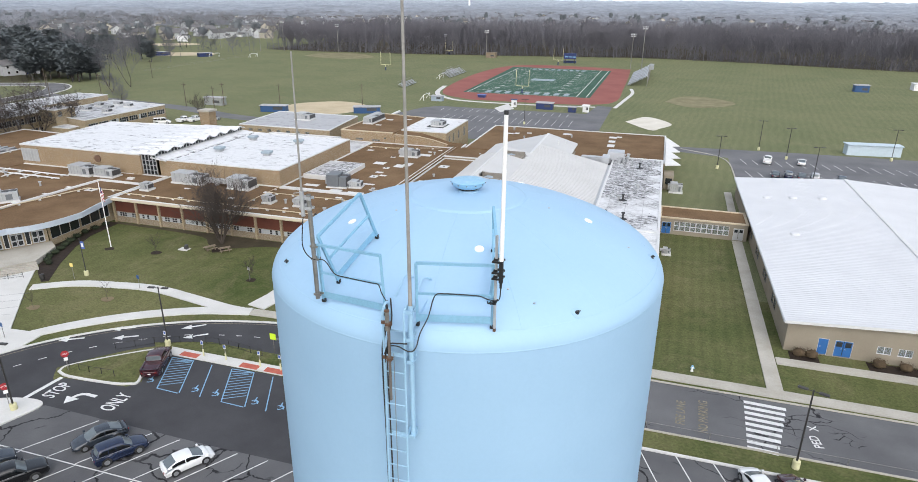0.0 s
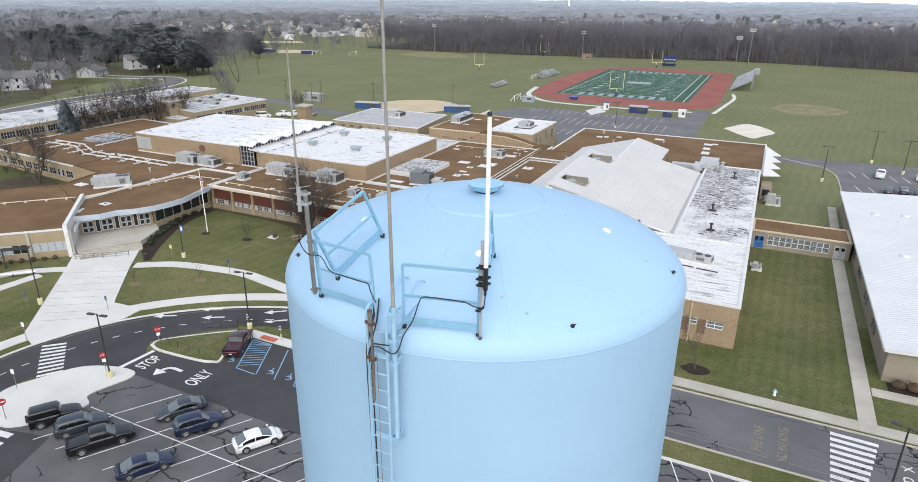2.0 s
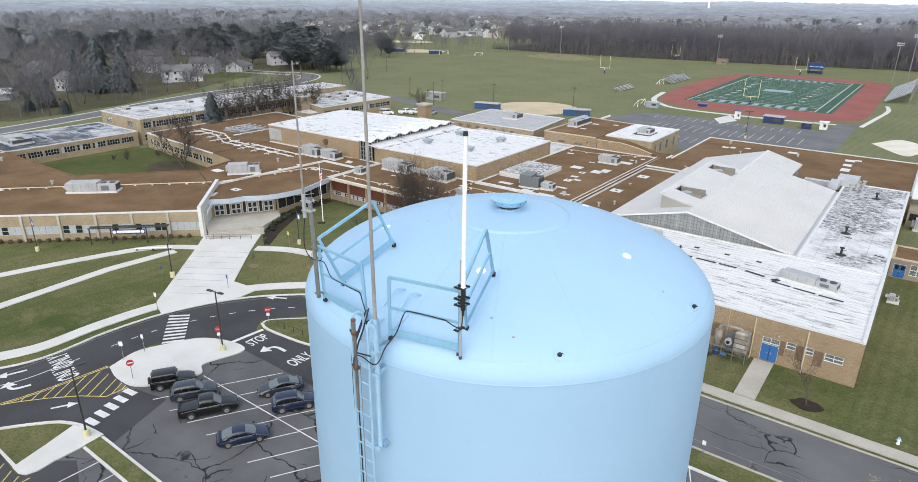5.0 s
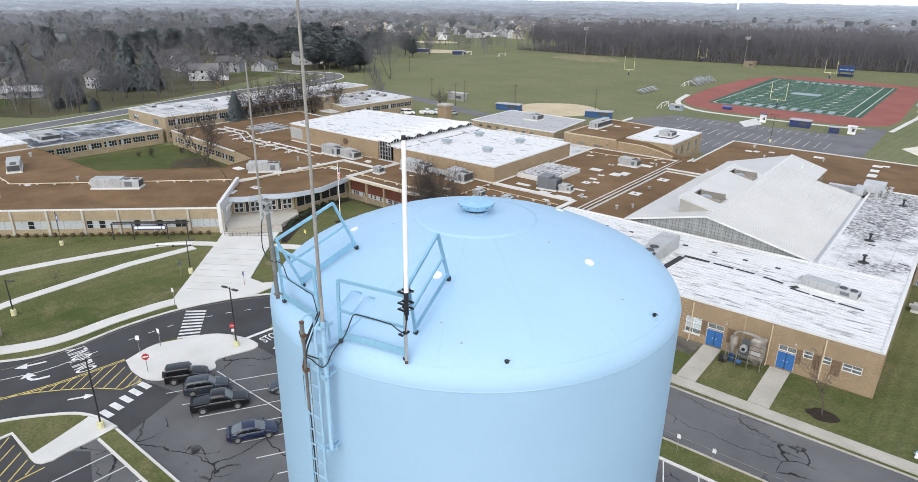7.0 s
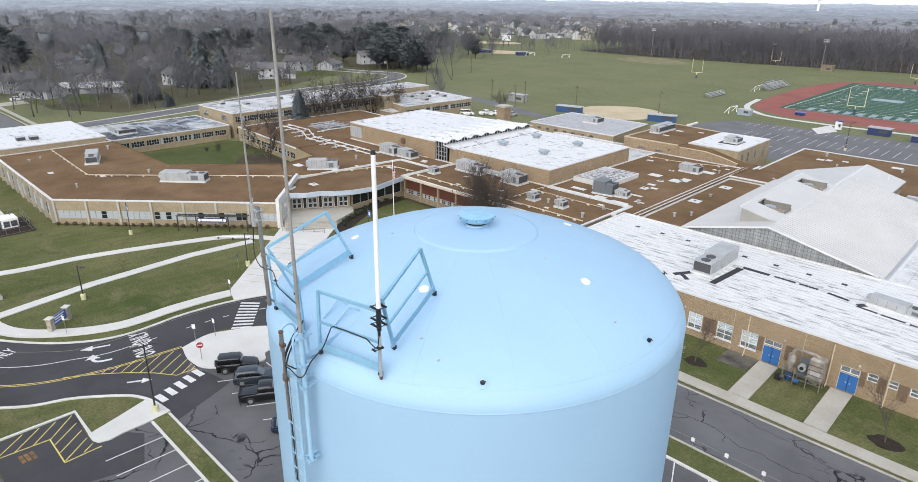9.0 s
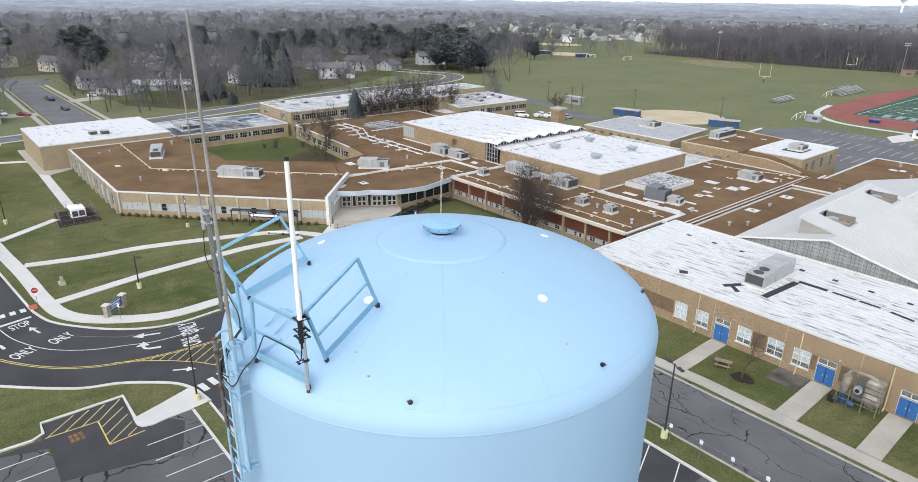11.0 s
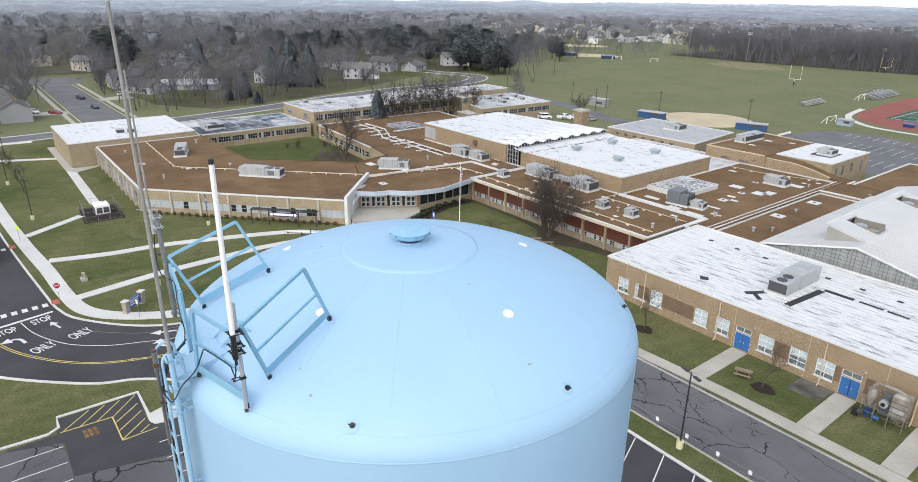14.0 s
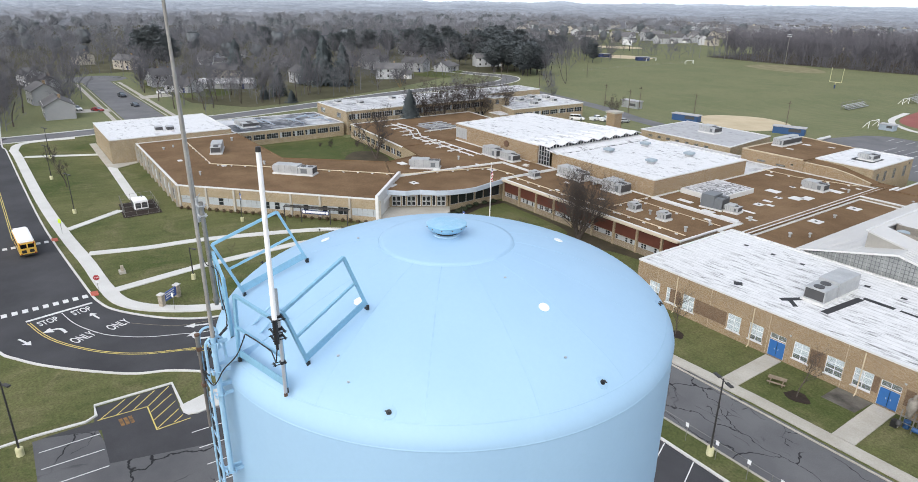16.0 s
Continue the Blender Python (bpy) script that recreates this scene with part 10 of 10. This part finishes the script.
def tree_template(seed, limbs, boughs, twigs, spread=0.55, low=0.25, thick=1.0):
    """Arrays of a bare tree one metre high: a three-sided stem, and limbs, boughs and twigs as tapered slivers."""
    rng = random.Random(seed)
    V, F = [], []

    def sliver(a, b, w):
        side = (b - a).orthogonal().normalized()
        side.rotate(Matrix.Rotation(rng.uniform(0, 3.1), 3, (b - a).normalized()))
        k = len(V)
        V.extend([a - side * w, a + side * w, b])
        F.append((k, k + 1, k + 2))

    def aim(d, k, up):
        s = Vector((rng.uniform(-1, 1), rng.uniform(-1, 1), rng.uniform(-1, 1)))
        return (d + s * k + Vector((0, 0, up))).normalized()

    p, r, d = Vector((0, 0, 0)), 0.014, Vector((rng.uniform(-0.05, 0.05), rng.uniform(-0.05, 0.05), 1))
    stem = []
    for i in range(4):
        q = p + d * 0.2
        k = len(V)
        for c, rr in ((p, r), (q, r * 0.72)):
            for t in (0, 2.09, 4.19):
                V.append(c + Vector((rr * math.cos(t), rr * math.sin(t), 0)))
        for a in range(3):
            b = (a + 1) % 3
            F.extend([(k + a, k + b, k + 3 + b), (k + a, k + 3 + b, k + 3 + a)])
        stem.append((p, q))
        p, r, d = q, r * 0.72, aim(d, 0.12, 0.25)
    for i in range(limbs):
        t = low + (1 - low) * (i + rng.random()) / limbs
        a, b = stem[min(3, int(t * 4))]
        p = a.lerp(b, t * 4 % 1)
        az = rng.uniform(0, 6.28)
        d = Vector((math.cos(az) * spread, math.sin(az) * spread, rng.uniform(0.35, 0.9))).normalized()
        long = (0.5 - 0.25 * t) * rng.uniform(0.7, 1.15)
        e = p + d * long
        sliver(p, e, 0.006 * min(thick, 2))
        for j in range(boughs):
            f = rng.uniform(0.25, 1.0)
            bp, bd = p.lerp(e, f), aim(d, 0.6, 0.25)
            be = bp + bd * long * rng.uniform(0.3, 0.55)
            sliver(bp, be, 0.0042 * thick)
            for k in range(twigs):
                tp = bp.lerp(be, rng.uniform(0.2, 1))
                sliver(tp, tp + aim(bd, 0.8, 0.15) * rng.uniform(0.05, 0.12), rng.uniform(0.002, 0.0036) * thick)
    V = np.array([tuple(v) for v in V], np.float32)
    V *= 1.0 / V[:, 2].max()
    return V, np.array(F, np.int32)


def conifer_template(seed, whorls=15, tuft=13, pine=False, fine=3, heart=1.0, spray=1.0):
    """Arrays of an evergreen one metre high: a thin stem and whorls of boughs set with small sprays."""
    rng = random.Random(seed)
    V, F = [], []
    for i in range(3):
        t = 2 * math.pi * i / 3
        V.append((0.018 * math.cos(t), 0.018 * math.sin(t), 0))
    V.append((0, 0, 0.97))
    F += [(0, 1, 3), (1, 2, 3), (2, 0, 3)]
    core = []
    for l in range(whorls):
        z = 0.08 + 0.9 * l / whorls if not pine else 0.26 + 0.72 * l / whorls
        reach = (0.27 * (1 - (z - 0.08) / 0.95) + 0.025) if not pine else 0.27 * math.sin(math.pi * min(1, (z - 0.16) / 0.88)) ** 0.7 + 0.04
        core.append([len(V) + k for k in range(7)])
        for k in range(7):
            a = 2 * math.pi * (k + 0.3 * l) / 7
            q = reach * rng.uniform(0.3, 0.6) * heart
            V.append((q * math.cos(a), q * math.sin(a), z + rng.uniform(-0.02, 0.02)))
        for j in range(tuft):
            if pine and rng.random() < 0.22:
                continue
            a = 2 * math.pi * (j + rng.random()) / tuft
            rr = reach * rng.uniform(0.55, 1.25)
            zz = z + rng.uniform(-0.04, 0.04)
            for k in range(fine):
                f = (k + rng.uniform(0.4, 1.0)) / fine
                aa = a + rng.uniform(-0.3, 0.3)
                c, s = math.cos(aa), math.sin(aa)
                w = rng.uniform(0.013, 0.030) * (1.15 if pine else 1.0) * spray
                q, h = rr * f, zz + (0.05 if pine else -0.06) * f + rng.uniform(-0.025, 0.025)
                n = len(V)
                V += [(c * (q - w) - s * w * rng.uniform(0.3, 1), s * (q - w) + c * w, h + rng.uniform(-0.03, 0.03)), (c * q + s * w, s * q - c * w, h + rng.uniform(-0.03, 0.03)), (c * (q + 1.5 * w), s * (q + 1.5 * w), h - (0.0 if pine else 0.04) + rng.uniform(-0.03, 0.03))]
                F.append((n, n + 1, n + 2))
    for u, v in zip(core, core[1:]):
        for k in range(7):
            F += [(u[k], u[(k + 1) % 7], v[k]), (u[(k + 1) % 7], v[(k + 1) % 7], v[k])]
    return np.array(V, np.float32), np.array(F, np.int32)


def plant(name, templates, places, material, label, category="woods"):
    """One mesh of many trees: places are rows of x, y, height, breadth."""
    rng = np.random.default_rng(len(places) + len(name))
    vs, fs, base = [], [], 0
    for x, y, h, w in places:
        V, F = templates[rng.integers(len(templates))]
        a = rng.uniform(0, 2 * np.pi)
        c, s = np.cos(a), np.sin(a)
        P = np.empty_like(V)
        P[:, 0] = (V[:, 0] * c - V[:, 1] * s) * w + x
        P[:, 1] = (V[:, 0] * s + V[:, 1] * c) * w + y
        P[:, 2] = V[:, 2] * h - 0.2
        vs.append(P), fs.append(F + base)
        base += len(V)
    V, F = np.concatenate(vs), np.concatenate(fs)
    me = bpy.data.meshes.new(name)
    me.vertices.add(len(V)), me.vertices.foreach_set("co", V.ravel())
    me.loops.add(F.size), me.loops.foreach_set("vertex_index", F.ravel())
    me.polygons.add(len(F)), me.polygons.foreach_set("loop_start", np.arange(0, F.size, 3, dtype=np.int32))
    me.update(calc_edges=True)
    me.materials.append(material)
    return tagged(new(name, me), label, category, kind="stuff")


WOOD_T = [tree_template(s, 12, 4, 7, 0.55, 0.22, 1.5) for s in (101, 102, 103, 104, 105, 106)]
WIDE_T = [tree_template(s, 13, 4, 8, 1.0, 0.2) for s in (111, 112, 113, 114, 115)]
BUSH_T = [tree_template(s, 9, 3, 2, 1.0, 0.02, 3.0) for s in (116, 117, 118)]
THIN_T = [tree_template(s, 10, 3, 4, 0.9, 0.15, 3.0) for s in (121, 122, 123)]
SPRUCE_T = [conifer_template(s, 24, 20, False, 6) for s in (131, 132, 133)]
PINE_T = [conifer_template(s, 20, 18, True, 8) for s in (141, 142, 143, 144)]
FAR_PINE_T = [conifer_template(s, 8, 10, True, 2, 1.5, 1.9) for s in (151, 152, 153, 154)]


def wood_edge(x):
    """How far north the bare wood begins."""
    return float(np.interp(x, [-320, -292, -250, -172, -80, -10, 60, 145, 260, 420], [455, 446, 443, 448, 462, 476, 462, 436, 424, 410]))


rng = np.random.default_rng(21)
rows = []
for k in range(2000):
    x = rng.uniform(-300, 330)
    depth = rng.uniform(0, 1) ** 1.6 * 150
    rows.append((x, wood_edge(x) + 2 + depth + rng.uniform(-3, 3), rng.uniform(17, 25), rng.uniform(13, 19)))
plant("bare_wood", WOOD_T, rows, TWIG_FAR, "dense wood of tall bare trees greyed by haze")
rows = []
for k in range(700):
    x = rng.uniform(-300, 330)
    rows.append((x, wood_edge(x) + rng.uniform(-2, 12), rng.uniform(3, 8), rng.uniform(5, 9)))
plant("undergrowth", BUSH_T, rows, TWIG, "leafless hazed undergrowth along the wood's edge", "undergrowth")

HOUSES = [(-253.5, 10, 0), (-290, 8, 8), (-322, 59, 95), (-298, 62, 30), (-301, 119, 10), (-318, 12, 0), (-345, 60, 0), (-332, 92, 40), (-352, 8, 15), (-310, 140, 20), (-296, 165, 60), (-319, 196, 30), (-311, 211, 120), (-340, 180, 10),
          (-324, 250, 70), (-362, 176, 20), (-386, 202, 50), (-399, 265, 30), (-386, 140, 0), (-407, 58, 30), (-410, 104, 40), (-424, 253, 70), (-400, 300, 20), (-448, 40, 10), (-456, 130, 60), (-340, 292, 20), (-385, 330, 50), (-250, -60, 20), (-290, -50, 0), (-335, -35, 10), (-380, -10, 30)]


def clear(x, y):
    if -318 < x and 44 < y < 112 and (x * 7.3 + y * 3.1) % 1.0 < 0.6:
        return False
    if math.hypot(x + 282, y - 124) < 17 or (-290 < x and abs(y - 126) < 12 and (x * 5.7) % 1.0 < 0.6):
        return False
    if x > float(np.interp(y, [-140, 0, 60, 95, 125, 155, 195, 215], [-226, -226, -232, -240, -250, -256, -260, -270])) and y < 215:
        return False
    if 22 < y < 46 and -384 < x:
        return False
    if -268 < x and -6 < y < 30:
        return False
    if -290 < x and 140 < y < 215:
        return False
    if y > 205 and x > -300 + (y - 195) * 0.05 and y < 440:
        return False
    return all(math.hypot(x - a, y - b) > 9 for a, b, _ in HOUSES)


rng = np.random.default_rng(22)
rows = []
for k in range(420):
    x, y = rng.uniform(-330, -232), rng.uniform(-60, 215)
    if clear(x, y):
        rows.append((x, y, rng.uniform(10, 18), rng.uniform(9, 15)))
while len(rows) < 1500:
    x, y = rng.uniform(-620, -238), rng.uniform(-140, 430)
    if clear(x, y):
        rows.append((x, y, rng.uniform(11, 20), rng.uniform(10, 17)))
plant("suburb_trees", WIDE_T + WOOD_T[:2], [r for r in rows if r[0] > -430], TWIG, "bare trees between the houses, tinted with light haze")
plant("suburb_trees", WIDE_T + WOOD_T[:2], [r for r in rows if r[0] <= -430], TWIG_MID, "bare trees beyond the houses, greyed by haze")
rows = []
while len(rows) < 1250:
    x, y = rng.uniform(-1150, -560), rng.uniform(-300, 900)
    if x < -560:
        rows.append((x, y, rng.uniform(12, 20), rng.uniform(16, 24)))
plant("distant_trees", THIN_T, rows, TWIG_PALE, "distant bare trees paled by haze")
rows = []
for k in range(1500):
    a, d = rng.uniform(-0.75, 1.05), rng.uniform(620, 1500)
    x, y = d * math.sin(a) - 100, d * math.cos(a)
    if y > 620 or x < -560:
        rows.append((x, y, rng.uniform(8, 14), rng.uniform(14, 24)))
plant("distant_trees", THIN_T, rows, TWIG_PALE, "distant bare trees between far houses, paled by haze")


def evergreens(places, templates, material, label):
    for i, (x, y, h, w) in enumerate(places):
        V, F = templates[i % len(templates)]
        t = thing("evergreen_tree", label, "tree", (x, y, 0), group="evergreens")
        part("trunk", tube(B(), (x, y, 0), (x, y, h * 0.9), 0.018 * h, 0.05, 6), BARK, t)
        a = i * 1.7
        c, s = math.cos(a), math.sin(a)
        me = bpy.data.meshes.new("crown")
        me.from_pydata([((p[0] * c - p[1] * s) * w + x, (p[0] * s + p[1] * c) * w + y, p[2] * h) for p in V.tolist()], [], F.tolist())
        me.materials.append(material)
        part("crown", me, None, t)


rng = np.random.default_rng(23)
evergreens([(-285.5, 124, 23, 28), (-280, 131, 20, 22), (-293, 118, 18, 20), (-168.8, 101.0, 13.0, 15), (-257, 84, 6, 9), (-262, 92, 13, 15), (-242, 90, 5, 9), (-330, 96, 20, 22)], SPRUCE_T, NEEDLE, "dark green spruce near the road, slightly hazed")
big = []
for cx, cy, n, sp, h in ((-272, 244, 7, 6, 17), (-286, 245, 10, 9, 18), (-302, 248, 9, 9, 16), (-404, 72, 6, 5, 22), (-420, 250, 10, 28, 18), (-395, 295, 14, 26, 19), (-361, 282, 10, 14, 19), (-460, 200, 12, 30, 17), (-345, 330, 10, 18, 16), (-320, 276, 6, 12, 14)):
    for k in range(n):
        big.append((cx + rng.normal(0, sp), cy + rng.normal(0, sp * 0.7), h * rng.uniform(0.75, 1.1), h * rng.uniform(0.95, 1.3)))
evergreens([b for b in big if not (-262 < b[0] and b[1] < 245)], PINE_T, NEEDLE_PINE, "dark pine greyed by haze in a clump of evergreens")
rows = []
for k in range(210):
    x, y = rng.uniform(-1000, -420), rng.uniform(-150, 800)
    rows.append((x, y, rng.uniform(10, 17), rng.uniform(15, 24)))
plant("distant_evergreens", FAR_PINE_T, rows, NEEDLE_FAR, "distant evergreens paled by haze among bare trees")
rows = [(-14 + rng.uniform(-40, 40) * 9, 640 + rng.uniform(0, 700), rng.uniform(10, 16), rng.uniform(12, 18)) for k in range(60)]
plant("distant_evergreens", FAR_PINE_T, rows, NEEDLE_FAR, "distant evergreens paled by haze on the plain")


# ---- houses ----
def house(x, y, turn, w, d, h, walls, label, roof_h=2.6, garage=False, far=False, roofing=None):
    t = tagged(new("house"), label, "house", "houses")
    m = Matrix.Translation((x, y, 0)) @ Matrix.Rotation(radians(turn), 4, "Z")
    t.matrix_basis = m
    bm = B()
    prof = [(-d / 2, 0), (d / 2, 0), (d / 2, h), (0, h + roof_h - 0.12), (-d / 2, h)]
    ends = [[bm.verts.new(m @ Vector((px, py, pz))) for py, pz in prof] for px in (-w / 2, w / 2)]
    bm.faces.new(ends[0][::-1]), bm.faces.new(ends[1])
    for i in range(5):
        bm.faces.new((ends[0][i], ends[0][(i + 1) % 5], ends[1][(i + 1) % 5], ends[1][i]))
    part("wall", bm, walls, t)
    bm = B()
    for s in (-1, 1):
        q = [(-w / 2 - 0.4, s * (d / 2 + 0.5), h - 0.15), (w / 2 + 0.4, s * (d / 2 + 0.5), h - 0.15), (w / 2 + 0.4, 0, h + roof_h), (-w / 2 - 0.4, 0, h + roof_h)]
        q = [m @ Vector(v) for v in (q if s < 0 else q[::-1])]
        sheet(bm, q, 0.2)
    part("roof", bm, roofing or SHINGLE, t)
    if not far:
        part("chimney", box(B(), w * 0.2, w * 0.2 + 0.8, 0.3, 1.1, h, h + roof_h + 0.8, m), BRICK, t)
    for k in range(0 if far else 3):
        for z in ((1.0, 3.7) if h > 4.5 else (1.0,)):
            for s in (-1, 1):
                px = -w * 0.36 + k * w * 0.3
                win = part("window", box(B(), px, px + 1.1, s * d / 2 - 0.06, s * d / 2 + 0.06, z, z + 1.3, m), FRAME_W, t)
                part("pane", box(B(), px + 0.1, px + 1.0, s * d / 2 - 0.075, s * d / 2 + 0.075, z + 0.1, z + 1.2, m), CAR_GLASS, win)
    if not far:
        part("door", box(B(), w * 0.3, w * 0.3 + 0.95, -d / 2 - 0.05, -d / 2 + 0.05, 0.1, 2.15, m), NAVY, t)
    if garage:
        part("garage", box(B(), w / 2, w / 2 + 5.5, -d / 2 + 0.5, d / 2 - 1.5, 0, 2.8, m), walls, t)
        part("garage_roof", sheet(sheet(B(), [m @ Vector(v) for v in ((w / 2, -d / 2, 2.7), (w / 2 + 5.9, -d / 2, 2.7), (w / 2 + 5.9, -0.5, 4.4), (w / 2, -0.5, 4.4))], 0.18), [m @ Vector(v) for v in ((w / 2, -0.5, 4.4), (w / 2 + 5.9, -0.5, 4.4), (w / 2 + 5.9, d / 2 - 1, 2.7), (w / 2, d / 2 - 1, 2.7))], 0.18), SHINGLE, t)
        part("garage_door", box(B(), w / 2 + 1.2, w / 2 + 4.2, -d / 2 + 0.42, -d / 2 + 0.5, 0.05, 2.3, m), FRAME_W, t)
    return t


WALLS = [SIDING, SIDING, rough_mat("grey_house_siding", (0.33, 0.335, 0.34), (0.42, 0.425, 0.43), 0.1, 4, 0.7), rough_mat("beige_house_siding", (0.48, 0.44, 0.36), (0.56, 0.52, 0.44), 0.1, 4, 0.7)]
WLAB = ["white-sided gable house with a grey shingle roof", "white-sided gable house with a grey shingle roof", "grey-sided gable house with a grey shingle roof", "beige-sided gable house with a grey shingle roof"]
for k, (x, y, tn) in enumerate(HOUSES):
    i = 2 if k in (0, 1) else 0 if k in (2, 3, 4, 10, 11, 12, 14) else k % 4
    house(x, y, tn, 15 if k == 0 else 11 + k % 4, 9, (4.6 if k == 0 else 5.4 if k % 3 else 3.2), WALLS[i], WLAB[i], garage=k % 2 == 0 and k > 0)
house(-300, 82, 62, 24, 10, 2.8, SIDING, "long low house under a pale white roof", 1.6, roofing=ROOF_PLAIN)
proto = [house(-344, 444, 20 + 40 * k, 12 + k, 9, 5.6, WALLS[k % 2 * 3], WLAB[k % 2 * 3], 3.4, k % 2 == 0, True) for k in range(3)]
for k, p in enumerate(proto):
    p.matrix_basis = pose(-620 - 24 * k, 745 + 22 * k, 0, 0, 0, 30 * k)
rng = random.Random(77)
n = 0
while n < 230:
    a, d = rng.uniform(-0.82, -0.22), rng.uniform(640, 1180)
    x, y = d * math.sin(a) - 60, d * math.cos(a)
    copy_thing(proto[n % 3], pose(x, y, 0, 0, 0, rng.uniform(0, 360)))
    n += 1
while n < 310:
    a, d = rng.uniform(-0.3, 0.8), rng.uniform(900, 1500)
    copy_thing(proto[n % 3], pose(d * math.sin(a), d * math.cos(a), 0, 0, 0, rng.uniform(0, 360)))
    n += 1

# ---- the hazy distance: one rolling sheet of far woods and fields, paler with every step away ----
m, nt, b = shader("hazy_distance", 1.0, 0, 0.0)
v = position(nt)
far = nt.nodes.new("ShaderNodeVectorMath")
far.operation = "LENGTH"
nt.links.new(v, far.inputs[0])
# aerial haze set into the base colour, bluer and paler with distance
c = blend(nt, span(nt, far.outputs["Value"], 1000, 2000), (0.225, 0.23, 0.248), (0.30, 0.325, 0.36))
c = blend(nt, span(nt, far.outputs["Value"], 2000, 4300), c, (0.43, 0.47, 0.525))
c = blend(nt, 0.55, c, span(nt, grain(nt, v, 0.007, 6, 0.65), 0.3, 0.7, 0.62, 1.25), "MULTIPLY")
c = blend(nt, 0.55, c, span(nt, grain(nt, v, 0.06, 5, 0.7), 0.3, 0.7, 0.55, 1.3), "MULTIPLY")
nt.links.new(c, b.inputs["Base Color"])


def canopy(dist, a):
    """How high the far tree tops stand."""
    x, y = dist * math.cos(a), dist * math.sin(a)
    rise = 6 + 7 * min(1.0, (dist - 1000) / 1500) + 8 * min(1.0, max(0.0, dist - 2600) / 1500)
    return max(0.3, rise * (0.85 + 0.75 * noise.noise((x / 260, y / 260, 0))) + 4.5 * noise.noise((x / 38, y / 38, 2)) + 2.5 * noise.noise((x / 15, y / 15, 4)))


bm = B()
prev = None
for i in range(86):
    dist = 1000 * 1.0175 ** i
    row = [bm.verts.new((dist * math.cos(t), dist * math.sin(t), canopy(dist, t) if 0 < i < 85 else 0.3)) for t in [radians(45 + 145 * j / 640) for j in range(641)]]
    if prev:
        for j in range(640):
            bm.faces.new((prev[j], row[j], row[j + 1], prev[j + 1]))
    prev = row
bmesh.ops.recalc_face_normals(bm, faces=bm.faces[:])
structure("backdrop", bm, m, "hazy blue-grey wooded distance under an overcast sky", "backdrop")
bm = B()
prev = None
for j in range(73):
    t = radians(190 + 215 * j / 72)
    row = [bm.verts.new((r * math.cos(t), r * math.sin(t), z)) for r, z in ((1200, 0.3), (1230, 12 + 3 * noise.noise((j, 0, 0))), (2400, 16), (4300, 26))]
    if prev:
        for k in range(3):
            bm.faces.new((prev[k], row[k], row[k + 1], prev[k + 1]))
    prev = row
bmesh.ops.recalc_face_normals(bm, faces=bm.faces[:])
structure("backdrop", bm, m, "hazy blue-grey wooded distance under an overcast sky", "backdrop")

# the bright sky low over the horizon
m, nt, b = shader("low_cloud", 1.0, 0, 0)
b.inputs["Base Color"].default_value = (0, 0, 0, 1)
b.inputs["Emission Color"].default_value = (0.80, 0.87, 0.95, 1)
b.inputs["Emission Strength"].default_value = 0.85
structure("backdrop", lathe(B(), [(4550, -2), (4550, 500)], 96), m, "pale overcast sky low over the horizon", "backdrop")
# brown leaf litter under the trees
litter = rough_mat("brown_leaf_litter", (0.075, 0.066, 0.050), (0.125, 0.110, 0.085), 0.05, 0.8, 0.95, spec=0.05, speck=0.4)
edge = [(x, wood_edge(x)) for x in range(-300, 421, 20)]
slab("woodland_floor", edge + [(900, 420), (1100, 900), (-250, 1200), (-560, 900), (-330, 640), (-300, 520)], -0.2, 0.03, litter, "brown leaf litter under the bare wood", "woodland floor")
slab("suburb_floor", [(-1150, -420), (-320, -420), (-246, -110), (-270, -6), (-390, 10), (-390, 56), (-262, 56), (-239, 72), (-246, 112), (-262, 150), (-290, 205), (-292, 262), (-345, 330), (-420, 400), (-640, 640), (-1150, 900)], -0.2, 0.015, rough_mat("leafy_winter_lawn", (0.078, 0.076, 0.045), (0.150, 0.140, 0.090), 0.04, 0.7, 0.95, spec=0.05, speck=0.45), "leaf-strewn ground between houses and trees", "ground")
for k, (x, y) in enumerate([(-300, 197), (-292, 66), (-316, 210), (-324, 62)]):
    slab("house_lawn", curve_points([(x - 13, y - 10), (x + 13, y - 11), (x + 15, y + 10), (x - 12, y + 11), (x - 13, y - 10)], 4)[:-1], -0.2, 0.022 + 0.002 * k, GRASS, "small lawn before a house", "lawn")
